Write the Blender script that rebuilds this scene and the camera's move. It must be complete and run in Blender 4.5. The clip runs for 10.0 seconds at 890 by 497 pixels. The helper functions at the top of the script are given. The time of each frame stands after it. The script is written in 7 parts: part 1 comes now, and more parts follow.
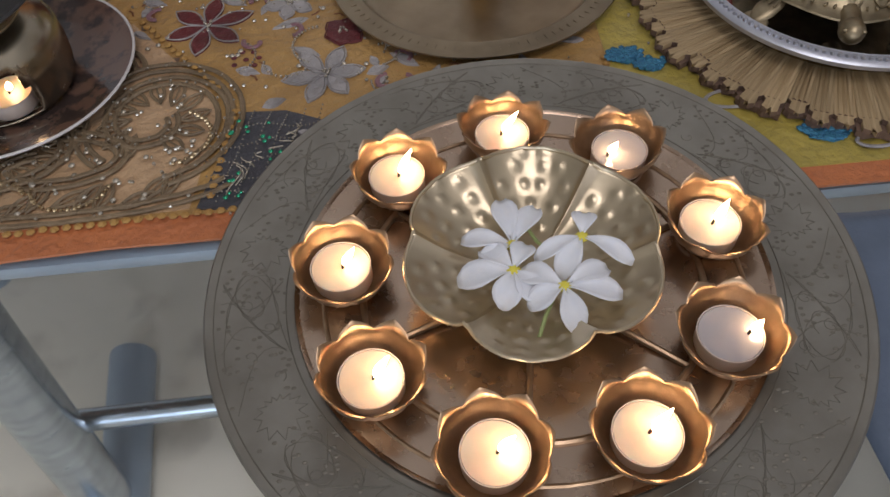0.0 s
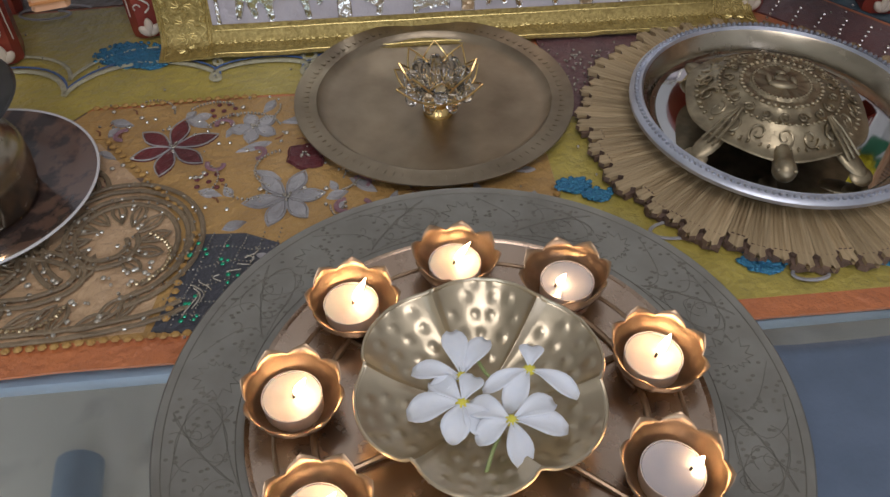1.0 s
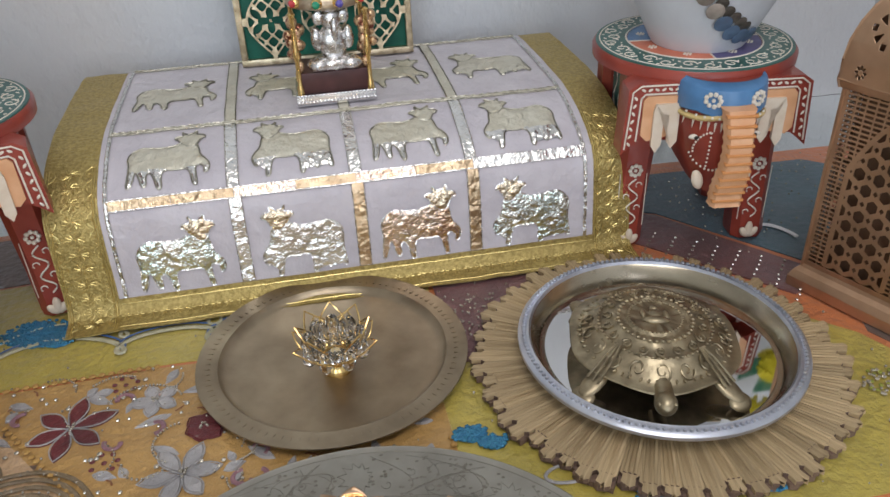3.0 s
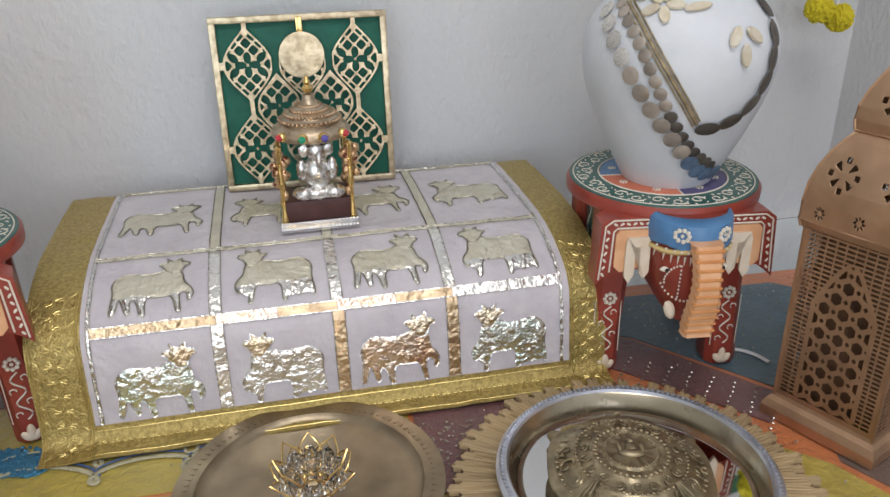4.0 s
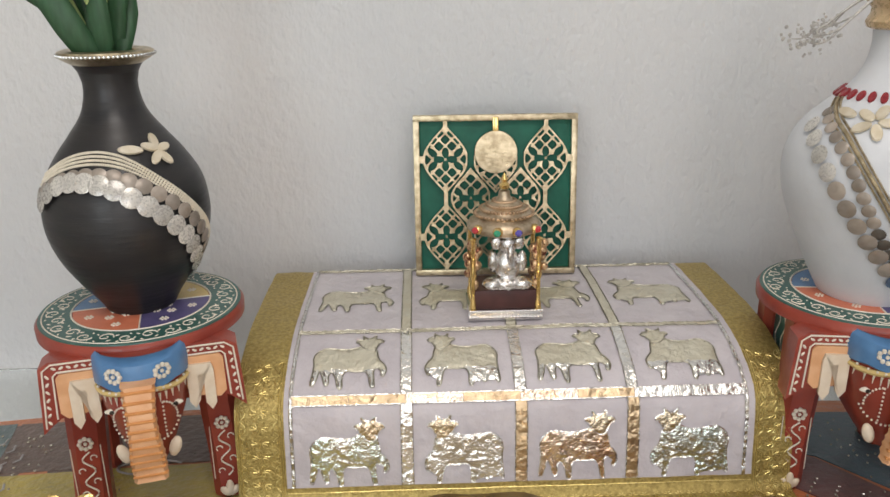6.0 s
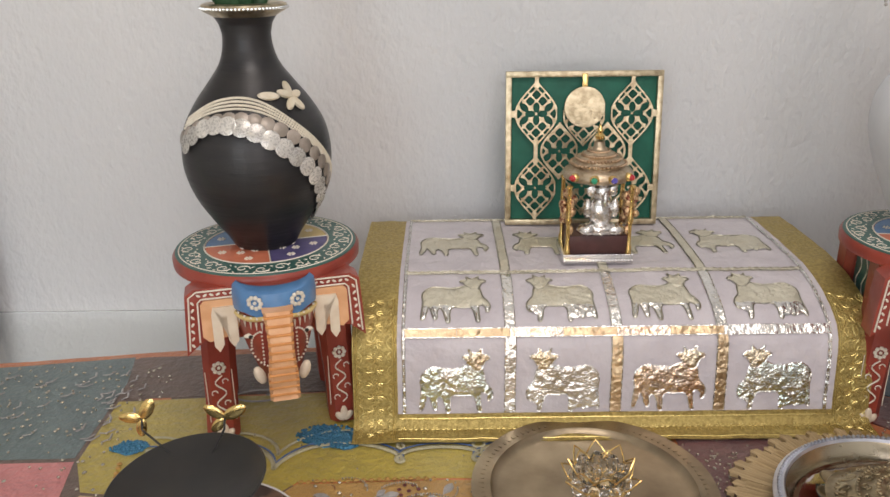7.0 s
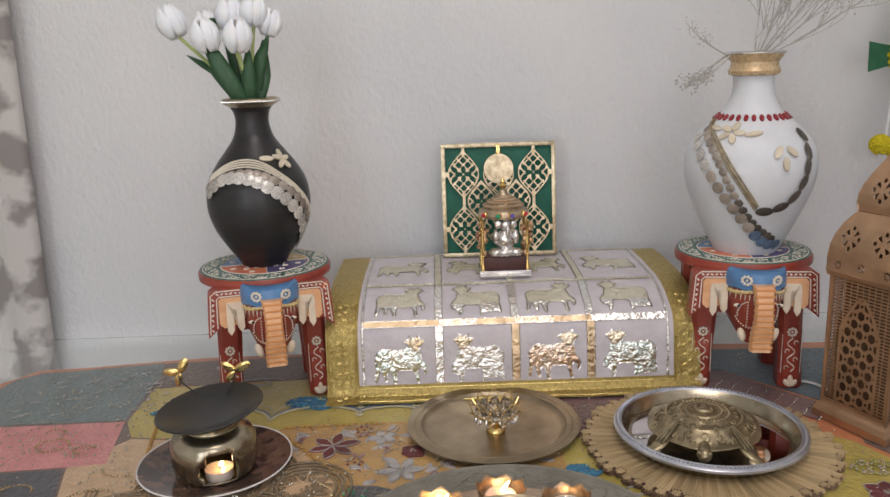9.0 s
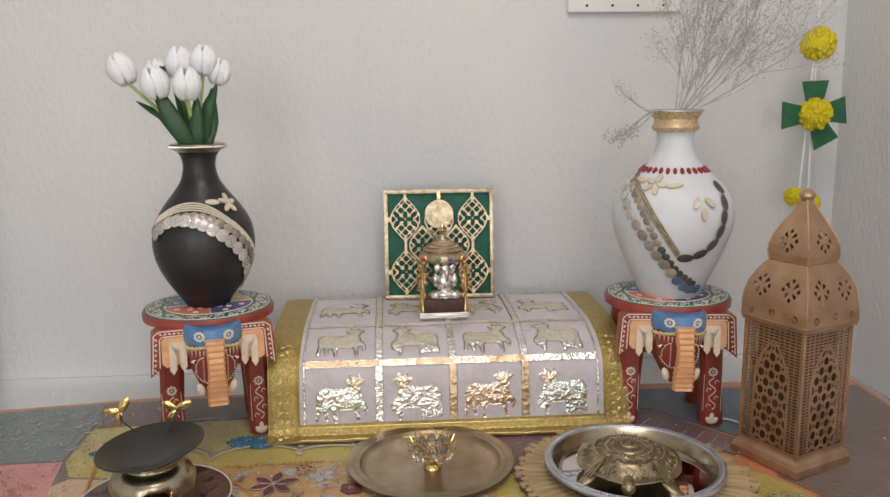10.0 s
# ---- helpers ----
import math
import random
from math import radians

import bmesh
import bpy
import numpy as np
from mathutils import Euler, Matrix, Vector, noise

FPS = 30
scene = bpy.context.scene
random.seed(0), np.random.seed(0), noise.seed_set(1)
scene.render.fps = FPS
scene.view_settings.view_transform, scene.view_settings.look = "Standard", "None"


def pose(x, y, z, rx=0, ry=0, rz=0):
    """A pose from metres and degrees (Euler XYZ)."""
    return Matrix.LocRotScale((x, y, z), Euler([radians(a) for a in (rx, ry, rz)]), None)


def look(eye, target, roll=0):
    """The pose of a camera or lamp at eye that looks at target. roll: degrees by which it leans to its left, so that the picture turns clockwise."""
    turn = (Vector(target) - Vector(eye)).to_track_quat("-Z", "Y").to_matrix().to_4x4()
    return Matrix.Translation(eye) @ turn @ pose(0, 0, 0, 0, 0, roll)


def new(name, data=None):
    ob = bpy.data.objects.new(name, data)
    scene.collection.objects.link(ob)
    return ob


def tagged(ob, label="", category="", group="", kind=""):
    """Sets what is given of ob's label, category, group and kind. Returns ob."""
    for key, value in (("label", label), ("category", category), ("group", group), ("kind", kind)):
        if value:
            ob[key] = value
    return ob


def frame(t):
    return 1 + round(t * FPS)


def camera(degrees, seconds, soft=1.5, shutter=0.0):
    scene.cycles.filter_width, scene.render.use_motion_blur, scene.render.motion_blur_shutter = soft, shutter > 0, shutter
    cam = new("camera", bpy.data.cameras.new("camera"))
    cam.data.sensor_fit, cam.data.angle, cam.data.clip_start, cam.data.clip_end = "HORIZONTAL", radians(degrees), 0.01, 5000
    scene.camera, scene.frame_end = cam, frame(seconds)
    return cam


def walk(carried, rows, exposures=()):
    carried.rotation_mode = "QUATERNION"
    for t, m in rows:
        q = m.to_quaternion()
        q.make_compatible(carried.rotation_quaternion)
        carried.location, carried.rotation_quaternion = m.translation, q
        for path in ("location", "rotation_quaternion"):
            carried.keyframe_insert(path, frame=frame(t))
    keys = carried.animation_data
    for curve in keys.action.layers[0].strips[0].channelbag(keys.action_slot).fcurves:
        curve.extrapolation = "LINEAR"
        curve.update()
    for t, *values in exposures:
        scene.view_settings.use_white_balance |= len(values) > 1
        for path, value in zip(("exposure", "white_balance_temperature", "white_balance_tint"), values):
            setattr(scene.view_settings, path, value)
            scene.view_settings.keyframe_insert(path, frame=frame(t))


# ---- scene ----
cam = camera(58.7, 10.0)
PATH = [
    (0, (-0.098, 0.11, 0.382), (-0.063, 1.314, -1.215), -4.3),
    (0.5, (-0.095, 0.115, 0.394), (-0.014, 1.406, -1.131), -1.8),
    (1, (-0.088, 0.119, 0.406), (0.052, 1.489, -1.045), -0.3),
    (1.5, (-0.072, 0.127, 0.409), (0.082, 1.56, -0.977), -1.3),
    (2, (-0.052, 0.132, 0.416), (0.153, 1.623, -0.902), -1.9),
    (2.5, (-0.04, 0.124, 0.427), (0.21, 1.711, -0.765), -2.4),
    (3, (-0.036, 0.12, 0.447), (0.263, 1.794, -0.605), -2.4),
    (3.2, (-0.045, 0.121, 0.46), (0.295, 1.81, -0.557), -1.4),
    (4.3, (-0.032, 0.117, 0.481), (0.371, 1.918, -0.289), -0.7),
    (4.5, (-0.038, 0.115, 0.479), (0.397, 1.924, -0.255), -0.5),
    (5, (-0.05, 0.115, 0.479), (0.341, 1.961, -0.181), -0.3),
    (5.5, (-0.077, 0.118, 0.48), (0.176, 2.005, -0.132), 0.1),
    (6, (-0.092, 0.104, 0.503), (-0.034, 1.995, -0.136), -0.8),
    (6.2, (-0.117, 0.101, 0.497), (-0.104, 2.003, -0.121), -0.4),
    (7.3, (-0.183, -0.002, 0.49), (-0.192, 1.86, -0.242), -0.9),
    (7.5, (-0.167, -0.037, 0.487), (-0.201, 1.821, -0.254), -0.5),
    (7.8, (-0.152, -0.114, 0.470), (-0.203, 1.745, -0.271), -0.2),
    (8, (-0.103, -0.175, 0.457), (-0.221, 1.678, -0.285), 0.1),
    (8.2, (-0.098, -0.212, 0.463), (-0.196, 1.655, -0.297), -0.4),
    (8.5, (-0.088, -0.26, 0.478), (-0.191, 1.626, -0.18), -1.2),
    (9, (-0.099, -0.323, 0.494), (-0.097, 1.622, 0.029), -2.0),
    (9.5, (-0.12, -0.371, 0.505), (-0.05, 1.583, 0.086), -0.8),
    (10, (-0.088, -0.37, 0.506), (0.048, 1.592, 0.141), -0.7),
]
walk(cam, [(t, look(eye, target, roll)) for t, eye, target, roll in PATH],
     exposures=[(0.0, -0.50, 6000, 16), (1.5, -0.32, 5760, 12), (2.5, -0.24, 5840, 11), (3.0, 0.14, 5850, 10), (4.5, 0.2, 6150, 10), (6.0, 0.2, 6450, 10), (8.0, 0.24, 6580, 16), (8.6, 0.02, 6420, 14), (9.2, 0.02, 6420, 14), (10.0, 0.08, 6600, 13)])

# ---- world and light ----
world = bpy.data.worlds.new("world")
scene.world = world
world.use_nodes = True
wn = world.node_tree
sky = wn.nodes.new("ShaderNodeTexSky")
sky.sky_type, sky.sun_disc = "NISHITA", False
sky.sun_elevation, sky.sun_rotation = radians(40), radians(150)
wn.links.new(sky.outputs[0], wn.nodes["Background"].inputs[0])
wn.nodes["Background"].inputs[1].default_value = 0.1


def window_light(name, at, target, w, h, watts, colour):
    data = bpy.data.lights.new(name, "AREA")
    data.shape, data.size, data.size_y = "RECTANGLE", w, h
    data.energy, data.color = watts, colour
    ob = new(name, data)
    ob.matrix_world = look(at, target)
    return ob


# two tall windows behind the viewer
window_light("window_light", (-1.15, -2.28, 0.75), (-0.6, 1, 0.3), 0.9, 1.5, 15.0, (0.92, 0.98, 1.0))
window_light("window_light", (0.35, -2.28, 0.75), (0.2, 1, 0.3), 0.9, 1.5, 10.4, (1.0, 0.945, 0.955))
# added overhead fill with no known source, brightens the horizontal surfaces
window_light("overhead_fill_lamp", (0.0, -0.3, 1.86), (0.0, 0.1, 0.0), 0.9, 0.9, 14, (1.0, 0.92, 0.86))


# ---- materials ----
def mat(name, a, b=None, rough=0.5, metal=0.0, scale=40.0, detail=4.0, bump=0.0, bscale=None, bdist=0.002,
        spread=(0.35, 0.65), coat=0.0, sheen=0.0, trans=0.0, ior=1.45, sss=0.0, emit=None, estr=0.0,
        stretch=(1, 1, 1), rvar=0.1, rand=0.0, spec=0.5):
    m = bpy.data.materials.new(name)
    m.use_nodes = True
    nt = m.node_tree
    p = nt.nodes["Principled BSDF"]
    co = nt.nodes.new("ShaderNodeTexCoord")
    mp = nt.nodes.new("ShaderNodeMapping")
    mp.inputs["Scale"].default_value = stretch
    nt.links.new(co.outputs["Object"], mp.inputs[0])
    b = b or a
    big = nt.nodes.new("ShaderNodeTexNoise")
    big.inputs["Scale"].default_value, big.inputs["Detail"].default_value = scale, detail
    nt.links.new(mp.outputs[0], big.inputs["Vector"])
    rr = nt.nodes.new("ShaderNodeMapRange")
    rr.inputs[1].default_value, rr.inputs[2].default_value = spread
    nt.links.new(big.outputs[0], rr.inputs[0])
    mix = nt.nodes.new("ShaderNodeMix")
    mix.data_type = "RGBA"
    mix.inputs[6].default_value, mix.inputs[7].default_value = (*a, 1), (*b, 1)
    nt.links.new(rr.outputs[0], mix.inputs[0])
    out = mix.outputs[2]
    if rand:
        info = nt.nodes.new("ShaderNodeObjectInfo")
        hsv = nt.nodes.new("ShaderNodeHueSaturation")
        vr = nt.nodes.new("ShaderNodeMapRange")
        vr.inputs[3].default_value, vr.inputs[4].default_value = 1 - rand, 1 + rand
        nt.links.new(info.outputs["Random"], vr.inputs[0])
        nt.links.new(vr.outputs[0], hsv.inputs["Value"])
        nt.links.new(out, hsv.inputs["Color"])
        out = hsv.outputs[0]
    nt.links.new(out, p.inputs["Base Color"])
    rg = nt.nodes.new("ShaderNodeMapRange")
    rg.inputs[3].default_value, rg.inputs[4].default_value = max(0, rough - rvar), min(1, rough + rvar)
    fine = nt.nodes.new("ShaderNodeTexNoise")
    fine.inputs["Scale"].default_value, fine.inputs["Detail"].default_value = bscale or scale * 5, 5
    nt.links.new(mp.outputs[0], fine.inputs["Vector"])
    nt.links.new(fine.outputs[0], rg.inputs[0])
    nt.links.new(rg.outputs[0], p.inputs["Roughness"])
    p.inputs["Metallic"].default_value = metal
    p.inputs["Coat Weight"].default_value = coat
    p.inputs["Sheen Weight"].default_value = sheen
    p.inputs["Transmission Weight"].default_value = trans
    p.inputs["IOR"].default_value = ior
    p.inputs["Specular IOR Level"].default_value = spec
    if sss:
        p.inputs["Subsurface Weight"].default_value = sss
        p.inputs["Subsurface Radius"].default_value = (0.01, 0.006, 0.004)
        p.inputs["Subsurface Scale"].default_value = 1.0
    if emit:
        p.inputs["Emission Color"].default_value = (*emit, 1)
        p.inputs["Emission Strength"].default_value = estr
    if bump:
        bn = nt.nodes.new("ShaderNodeBump")
        bn.inputs["Strength"].default_value, bn.inputs["Distance"].default_value = bump, bdist
        nt.links.new(fine.outputs[0], bn.inputs["Height"])
        nt.links.new(bn.outputs[0], p.inputs["Normal"])
    return m


def foil(name, a, b, rough=0.32, scale=70, strength=0.6):
    """Crinkled metal foil: creased facets of many sizes."""
    m = mat(name, a, b, rough=rough, metal=1.0, scale=50, bump=0)
    nt = m.node_tree
    p = nt.nodes["Principled BSDF"]
    co = nt.nodes.new("ShaderNodeTexCoord")
    ns = nt.nodes.new("ShaderNodeTexNoise")
    ns.noise_type = "RIDGED_MULTIFRACTAL"
    ns.inputs["Scale"].default_value, ns.inputs["Detail"].default_value = scale * 0.5, 4
    ns.inputs["Distortion"].default_value = 1.3
    vo = nt.nodes.new("ShaderNodeTexNoise")
    vo.inputs["Scale"].default_value, vo.inputs["Detail"].default_value = scale * 2.2, 3
    ad = nt.nodes.new("ShaderNodeMath")
    ad.operation = "MULTIPLY_ADD"
    ad.inputs[1].default_value = 0.5
    nt.links.new(co.outputs["Object"], ns.inputs["Vector"])
    nt.links.new(co.outputs["Object"], vo.inputs["Vector"])
    nt.links.new(ns.outputs[0], ad.inputs[0])
    nt.links.new(vo.outputs[0], ad.inputs[2])
    bn = nt.nodes.new("ShaderNodeBump")
    bn.inputs["Strength"].default_value, bn.inputs["Distance"].default_value = strength, 0.003
    nt.links.new(ad.outputs[0], bn.inputs["Height"])
    nt.links.new(bn.outputs[0], p.inputs["Normal"])
    return m


M = {}
M["wall"] = mat("white_wall_paint", (0.625, 0.64, 0.655), (0.69, 0.69, 0.69), rough=0.75, scale=2.2, bump=0.75, bscale=95, bdist=0.004, stretch=(1.2, 1.2, 0.8))
M["plain"] = mat("room_paint", (0.72, 0.71, 0.69), (0.77, 0.76, 0.73), rough=0.8, scale=2, bump=0.1, bscale=60)
M["marble"] = mat("beige_marble", (0.88, 0.82, 0.68), (0.50, 0.45, 0.36), rough=0.22, scale=11, detail=8, spread=(0.52, 0.80), bump=0.02)
M["steel"] = mat("brushed_steel", (0.50, 0.56, 0.62), (0.38, 0.43, 0.49), rough=0.24, metal=1, scale=20, stretch=(1, 1, 6))
M["greybox"] = mat("dark_grey_card", (0.16, 0.175, 0.175), (0.12, 0.13, 0.13), rough=0.5, scale=18, bump=0.1, bscale=120)
M["glass"] = mat("tabletop_glass", (0.93, 0.97, 0.98), rough=0.03, trans=1, ior=1.45, rvar=0.02)
M["rail"] = mat("blue_grey_frame", (0.40, 0.49, 0.58), (0.32, 0.40, 0.49), rough=0.42, metal=0.5, scale=15)
M["curtain"] = mat("grey_curtain", (0.27, 0.25, 0.24), (0.56, 0.54, 0.52), rough=0.9, scale=13, detail=3, spread=(0.45, 0.55), bump=0.3, bscale=500, sheen=0.2)
M["tray"] = mat("dull_engraved_brass", (0.345, 0.33, 0.285), (0.255, 0.24, 0.205), rough=0.44, metal=0.9, scale=24, detail=8, bump=0.16, bscale=130, bdist=0.001, rvar=0.14)
M["copper"] = mat("polished_copper_well", (0.60, 0.46, 0.345), (0.50, 0.37, 0.27), rough=0.26, metal=1, scale=22, detail=6, bump=0.10, bscale=90, bdist=0.001)
M["engrave"] = mat("engraved_line", (0.25, 0.23, 0.19), (0.205, 0.19, 0.155), rough=0.6, metal=0.6, scale=60)
M["bronze"] = mat("aged_bronze_plate", (0.39, 0.32, 0.22), (0.245, 0.195, 0.13), rough=0.40, metal=0.92, scale=26, detail=8, spread=(0.32, 0.70), bump=0.16, bscale=90, bdist=0.0012, rvar=0.16)
M["cup"] = mat("warm_brass_cup", (0.50, 0.355, 0.225), (0.34, 0.235, 0.145), rough=0.34, metal=0.88, scale=60, bump=0.14, bscale=160, bdist=0.001)
M["bowl"] = mat("pale_hammered_brass", (0.64, 0.545, 0.385), (0.55, 0.465, 0.32), rough=0.33, metal=0.95, scale=30, bump=0.08, bscale=200, bdist=0.001)
M["gold"] = mat("bright_gold", (0.85, 0.62, 0.25), (0.74, 0.52, 0.2), rough=0.2, metal=1, scale=60)
M["oldgold"] = mat("worn_gold_leaf", (0.60, 0.51, 0.35), (0.36, 0.29, 0.185), rough=0.32, metal=0.95, scale=110, bump=0.4, bscale=260, bdist=0.001)
M["silver"] = mat("silver_metal", (0.82, 0.82, 0.82), (0.7, 0.69, 0.68), rough=0.22, metal=1, scale=60, bump=0.15, bscale=300, bdist=0.001)
M["dullsilver"] = mat("oxidised_silver_rim", (0.60, 0.62, 0.68), (0.46, 0.48, 0.54), rough=0.36, metal=0.9, scale=40)
M["mirror"] = mat("polished_tray_floor", (0.80, 0.80, 0.80), (0.74, 0.73, 0.72), rough=0.04, metal=1, scale=12, rvar=0.03)
M["turtle"] = mat("antique_brass", (0.42, 0.35, 0.225), (0.25, 0.205, 0.13), rough=0.40, metal=0.95, scale=90, bump=0.15, bscale=420, bdist=0.001)
M["wax"] = mat("warm_white_wax", (0.80, 0.64, 0.52), (0.74, 0.58, 0.46), rough=0.4, scale=60, sss=0.5)
M["meltwax"] = mat("molten_clear_wax", (0.46, 0.44, 0.45), (0.38, 0.37, 0.39), rough=0.08, scale=30, coat=0.6)
M["tin"] = mat("thin_pale_cup", (0.80, 0.70, 0.62), (0.74, 0.64, 0.56), rough=0.35, metal=0.15, scale=50, sss=0.2)
M["wick"] = mat("burnt_wick", (0.03, 0.025, 0.02), rough=0.9)
M["flame"] = mat("candle_flame", (1, 0.7, 0.35), rough=1, emit=(1.0, 0.62, 0.28), estr=78)
M["petal"] = mat("white_petal", (0.90, 0.91, 0.93), (0.85, 0.87, 0.91), rough=0.5, scale=120, sss=0.15, bump=0.1, bscale=300)
M["pollen"] = mat("yellow_flower_throat", (0.80, 0.72, 0.08), (0.7, 0.6, 0.1), rough=0.6, scale=200)
M["stem"] = mat("pale_green_stem", (0.42, 0.50, 0.20), (0.34, 0.42, 0.16), rough=0.5, scale=100)
M["redpaint"] = mat("red_brown_paint", (0.33, 0.058, 0.035), (0.25, 0.042, 0.028), rough=0.36, scale=35, bump=0.1, bscale=150, coat=0.25)
M["green"] = mat("bottle_green_paint", (0.045, 0.135, 0.115), (0.03, 0.10, 0.085), rough=0.4, scale=40, coat=0.2)
M["blue"] = mat("blue_paint", (0.10, 0.24, 0.46), (0.075, 0.185, 0.37), rough=0.4, scale=40, coat=0.2)
M["orange"] = mat("coral_paint", (0.70, 0.22, 0.12), (0.60, 0.18, 0.10), rough=0.45, scale=40)
M["purple"] = mat("violet_paint", (0.12, 0.10, 0.24), (0.09, 0.08, 0.19), rough=0.45, scale=40)
M["yellowp"] = mat("ochre_paint", (0.68, 0.52, 0.22), (0.6, 0.44, 0.18), rough=0.45, scale=40)
M["peach"] = mat("peach_paint", (0.76, 0.44, 0.24), (0.68, 0.36, 0.18), rough=0.45, scale=60)
M["cream"] = mat("cream_relief_paint", (0.76, 0.66, 0.52), (0.7, 0.58, 0.44), rough=0.5, scale=80, bump=0.2, bscale=300)
M["collar"] = mat("tan_glazed_collar", (0.62, 0.46, 0.27), (0.52, 0.38, 0.22), rough=0.28, metal=0.25, scale=60, bump=0.1, bscale=200)
M["line"] = mat("cream_brush_line", (0.80, 0.74, 0.64), (0.72, 0.66, 0.55), rough=0.5, scale=100)
M["stripe"] = mat("orange_stripe_paint", (0.66, 0.30, 0.10), (0.58, 0.25, 0.08), rough=0.45, scale=80)
M["black"] = mat("black_clay", (0.016, 0.016, 0.018), (0.026, 0.024, 0.024), rough=0.36, scale=30, bump=0.2, bscale=90, bdist=0.002, stretch=(0.4, 0.4, 3))
M["white"] = mat("white_clay", (0.67, 0.69, 0.72), (0.62, 0.64, 0.67), rough=0.55, scale=25, bump=0.25, bscale=120, bdist=0.002)
M["coinlt"] = mat("pale_shell_disc", (0.62, 0.60, 0.55), (0.52, 0.50, 0.47), rough=0.28, scale=90, rand=0.22, metal=0.3)
M["coindk"] = mat("dark_disc", (0.10, 0.085, 0.07), (0.07, 0.06, 0.05), rough=0.4, scale=90, rand=0.3)
M["coinmd"] = mat("taupe_disc", (0.38, 0.33, 0.285), (0.28, 0.24, 0.20), rough=0.35, scale=90, rand=0.25, metal=0.25)
M["coinbl"] = mat("slate_blue_disc", (0.12, 0.18, 0.28), (0.09, 0.13, 0.2), rough=0.35, scale=90, rand=0.2)
M["bead"] = mat("pearl_bead", (0.74, 0.68, 0.56), (0.66, 0.6, 0.48), rough=0.25, scale=200)
M["redbead"] = mat("dark_red_bead", (0.30, 0.03, 0.035), (0.22, 0.02, 0.03), rough=0.3, scale=200)
M["shellpet"] = mat("beige_shell_petal", (0.58, 0.50, 0.36), (0.68, 0.62, 0.50), rough=0.4, scale=90, rand=0.12)
M["tulip"] = mat("white_tulip", (0.90, 0.90, 0.91), (0.84, 0.84, 0.86), rough=0.6, scale=50, sss=0.3)
M["leaf"] = mat("dark_green_leaf", (0.035, 0.10, 0.045), (0.025, 0.07, 0.03), rough=0.45, scale=60, stretch=(4, 4, 0.6))
M["dry"] = mat("dried_grey_sprig", (0.36, 0.345, 0.32), (0.52, 0.50, 0.47), rough=0.9, scale=200)
M["runner"] = mat("white_satin_runner", (0.60, 0.56, 0.585), (0.52, 0.48, 0.51), rough=0.40, scale=26, detail=6, bump=0.6, bscale=75, bdist=0.004, sheen=0.25)
M["goldcloth"] = mat("gold_brocade", (0.52, 0.40, 0.14), (0.34, 0.255, 0.08), rough=0.4, metal=0.55, scale=260, bump=0.7, bscale=420, bdist=0.002)
M["goldthread"] = mat("bright_gold_thread", (0.74, 0.60, 0.24), (0.58, 0.45, 0.16), rough=0.3, metal=0.85, scale=200, bump=0.3, bscale=500, bdist=0.001)
M["foil"] = foil("crinkled_silver_foil", (0.94, 0.94, 0.92), (0.84, 0.82, 0.78), rough=0.22, strength=0.9)
# copper of the strips, also warm and green reflections put into silver foil's colour
M["foilcopperreflex"] = foil("copper_and_warm_reflection_foil", (0.90, 0.64, 0.44), (0.86, 0.78, 0.68), rough=0.22, strength=0.9)
M["foilgreenreflex"] = foil("silver_foil_green_reflection", (0.84, 0.95, 0.90), (0.88, 0.87, 0.80), rough=0.22, strength=0.9)
M["foilgold"] = foil("crinkled_pale_gold_foil", (0.80, 0.62, 0.40), (0.58, 0.42, 0.26), strength=1.0)
# upward-facing foil: its dull reflection of wall and ceiling is set as colour
M["foildullreflex"] = foil("foil_with_dull_wall_reflection", (0.68, 0.65, 0.53), (0.60, 0.56, 0.44), rough=0.40, strength=0.7)
M["foildullreflex"].node_tree.nodes["Principled BSDF"].inputs["Metallic"].default_value = 0.45
M["outline"] = foil("dull_stitched_outline", (0.52, 0.50, 0.42), (0.36, 0.34, 0.27), rough=0.35, strength=0.8)
M["foilhead"] = foil("crinkled_champagne_foil", (0.86, 0.76, 0.58), (0.74, 0.60, 0.42), rough=0.24, strength=0.9)
M["lantern"] = mat("coppery_pierced_metal", (0.58, 0.375, 0.235), (0.44, 0.28, 0.17), rough=0.40, metal=0.85, scale=25, bump=0.12, bscale=120, bdist=0.001)
M["throne"] = mat("pale_brownish_gold", (0.58, 0.48, 0.35), (0.40, 0.31, 0.21), rough=0.32, metal=0.9, scale=150, bump=0.4, bscale=500, bdist=0.001)
M["figure"] = mat("cast_silver", (0.84, 0.83, 0.82), (0.55, 0.53, 0.51), rough=0.25, metal=1, scale=120, bump=0.35, bscale=300, bdist=0.002)
# brown that stands in for the shade inside the lantern
M["dark"] = mat("brown_interior_shade", (0.20, 0.115, 0.07), (0.13, 0.075, 0.045), rough=0.5, metal=0.4, scale=30)
M["maroon"] = mat("maroon_block", (0.085, 0.03, 0.028), (0.06, 0.022, 0.02), rough=0.4, scale=50)
M["gemg"] = mat("green_gem", (0.02, 0.30, 0.16), rough=0.1, coat=1)
M["gemb"] = mat("violet_gem", (0.10, 0.08, 0.40), rough=0.1, coat=1)
M["gemr"] = mat("red_gem", (0.5, 0.03, 0.04), rough=0.1, coat=1)
M["panelgreen"] = mat("deep_green_card", (0.012, 0.13, 0.085), (0.009, 0.10, 0.065), rough=0.6, scale=40)
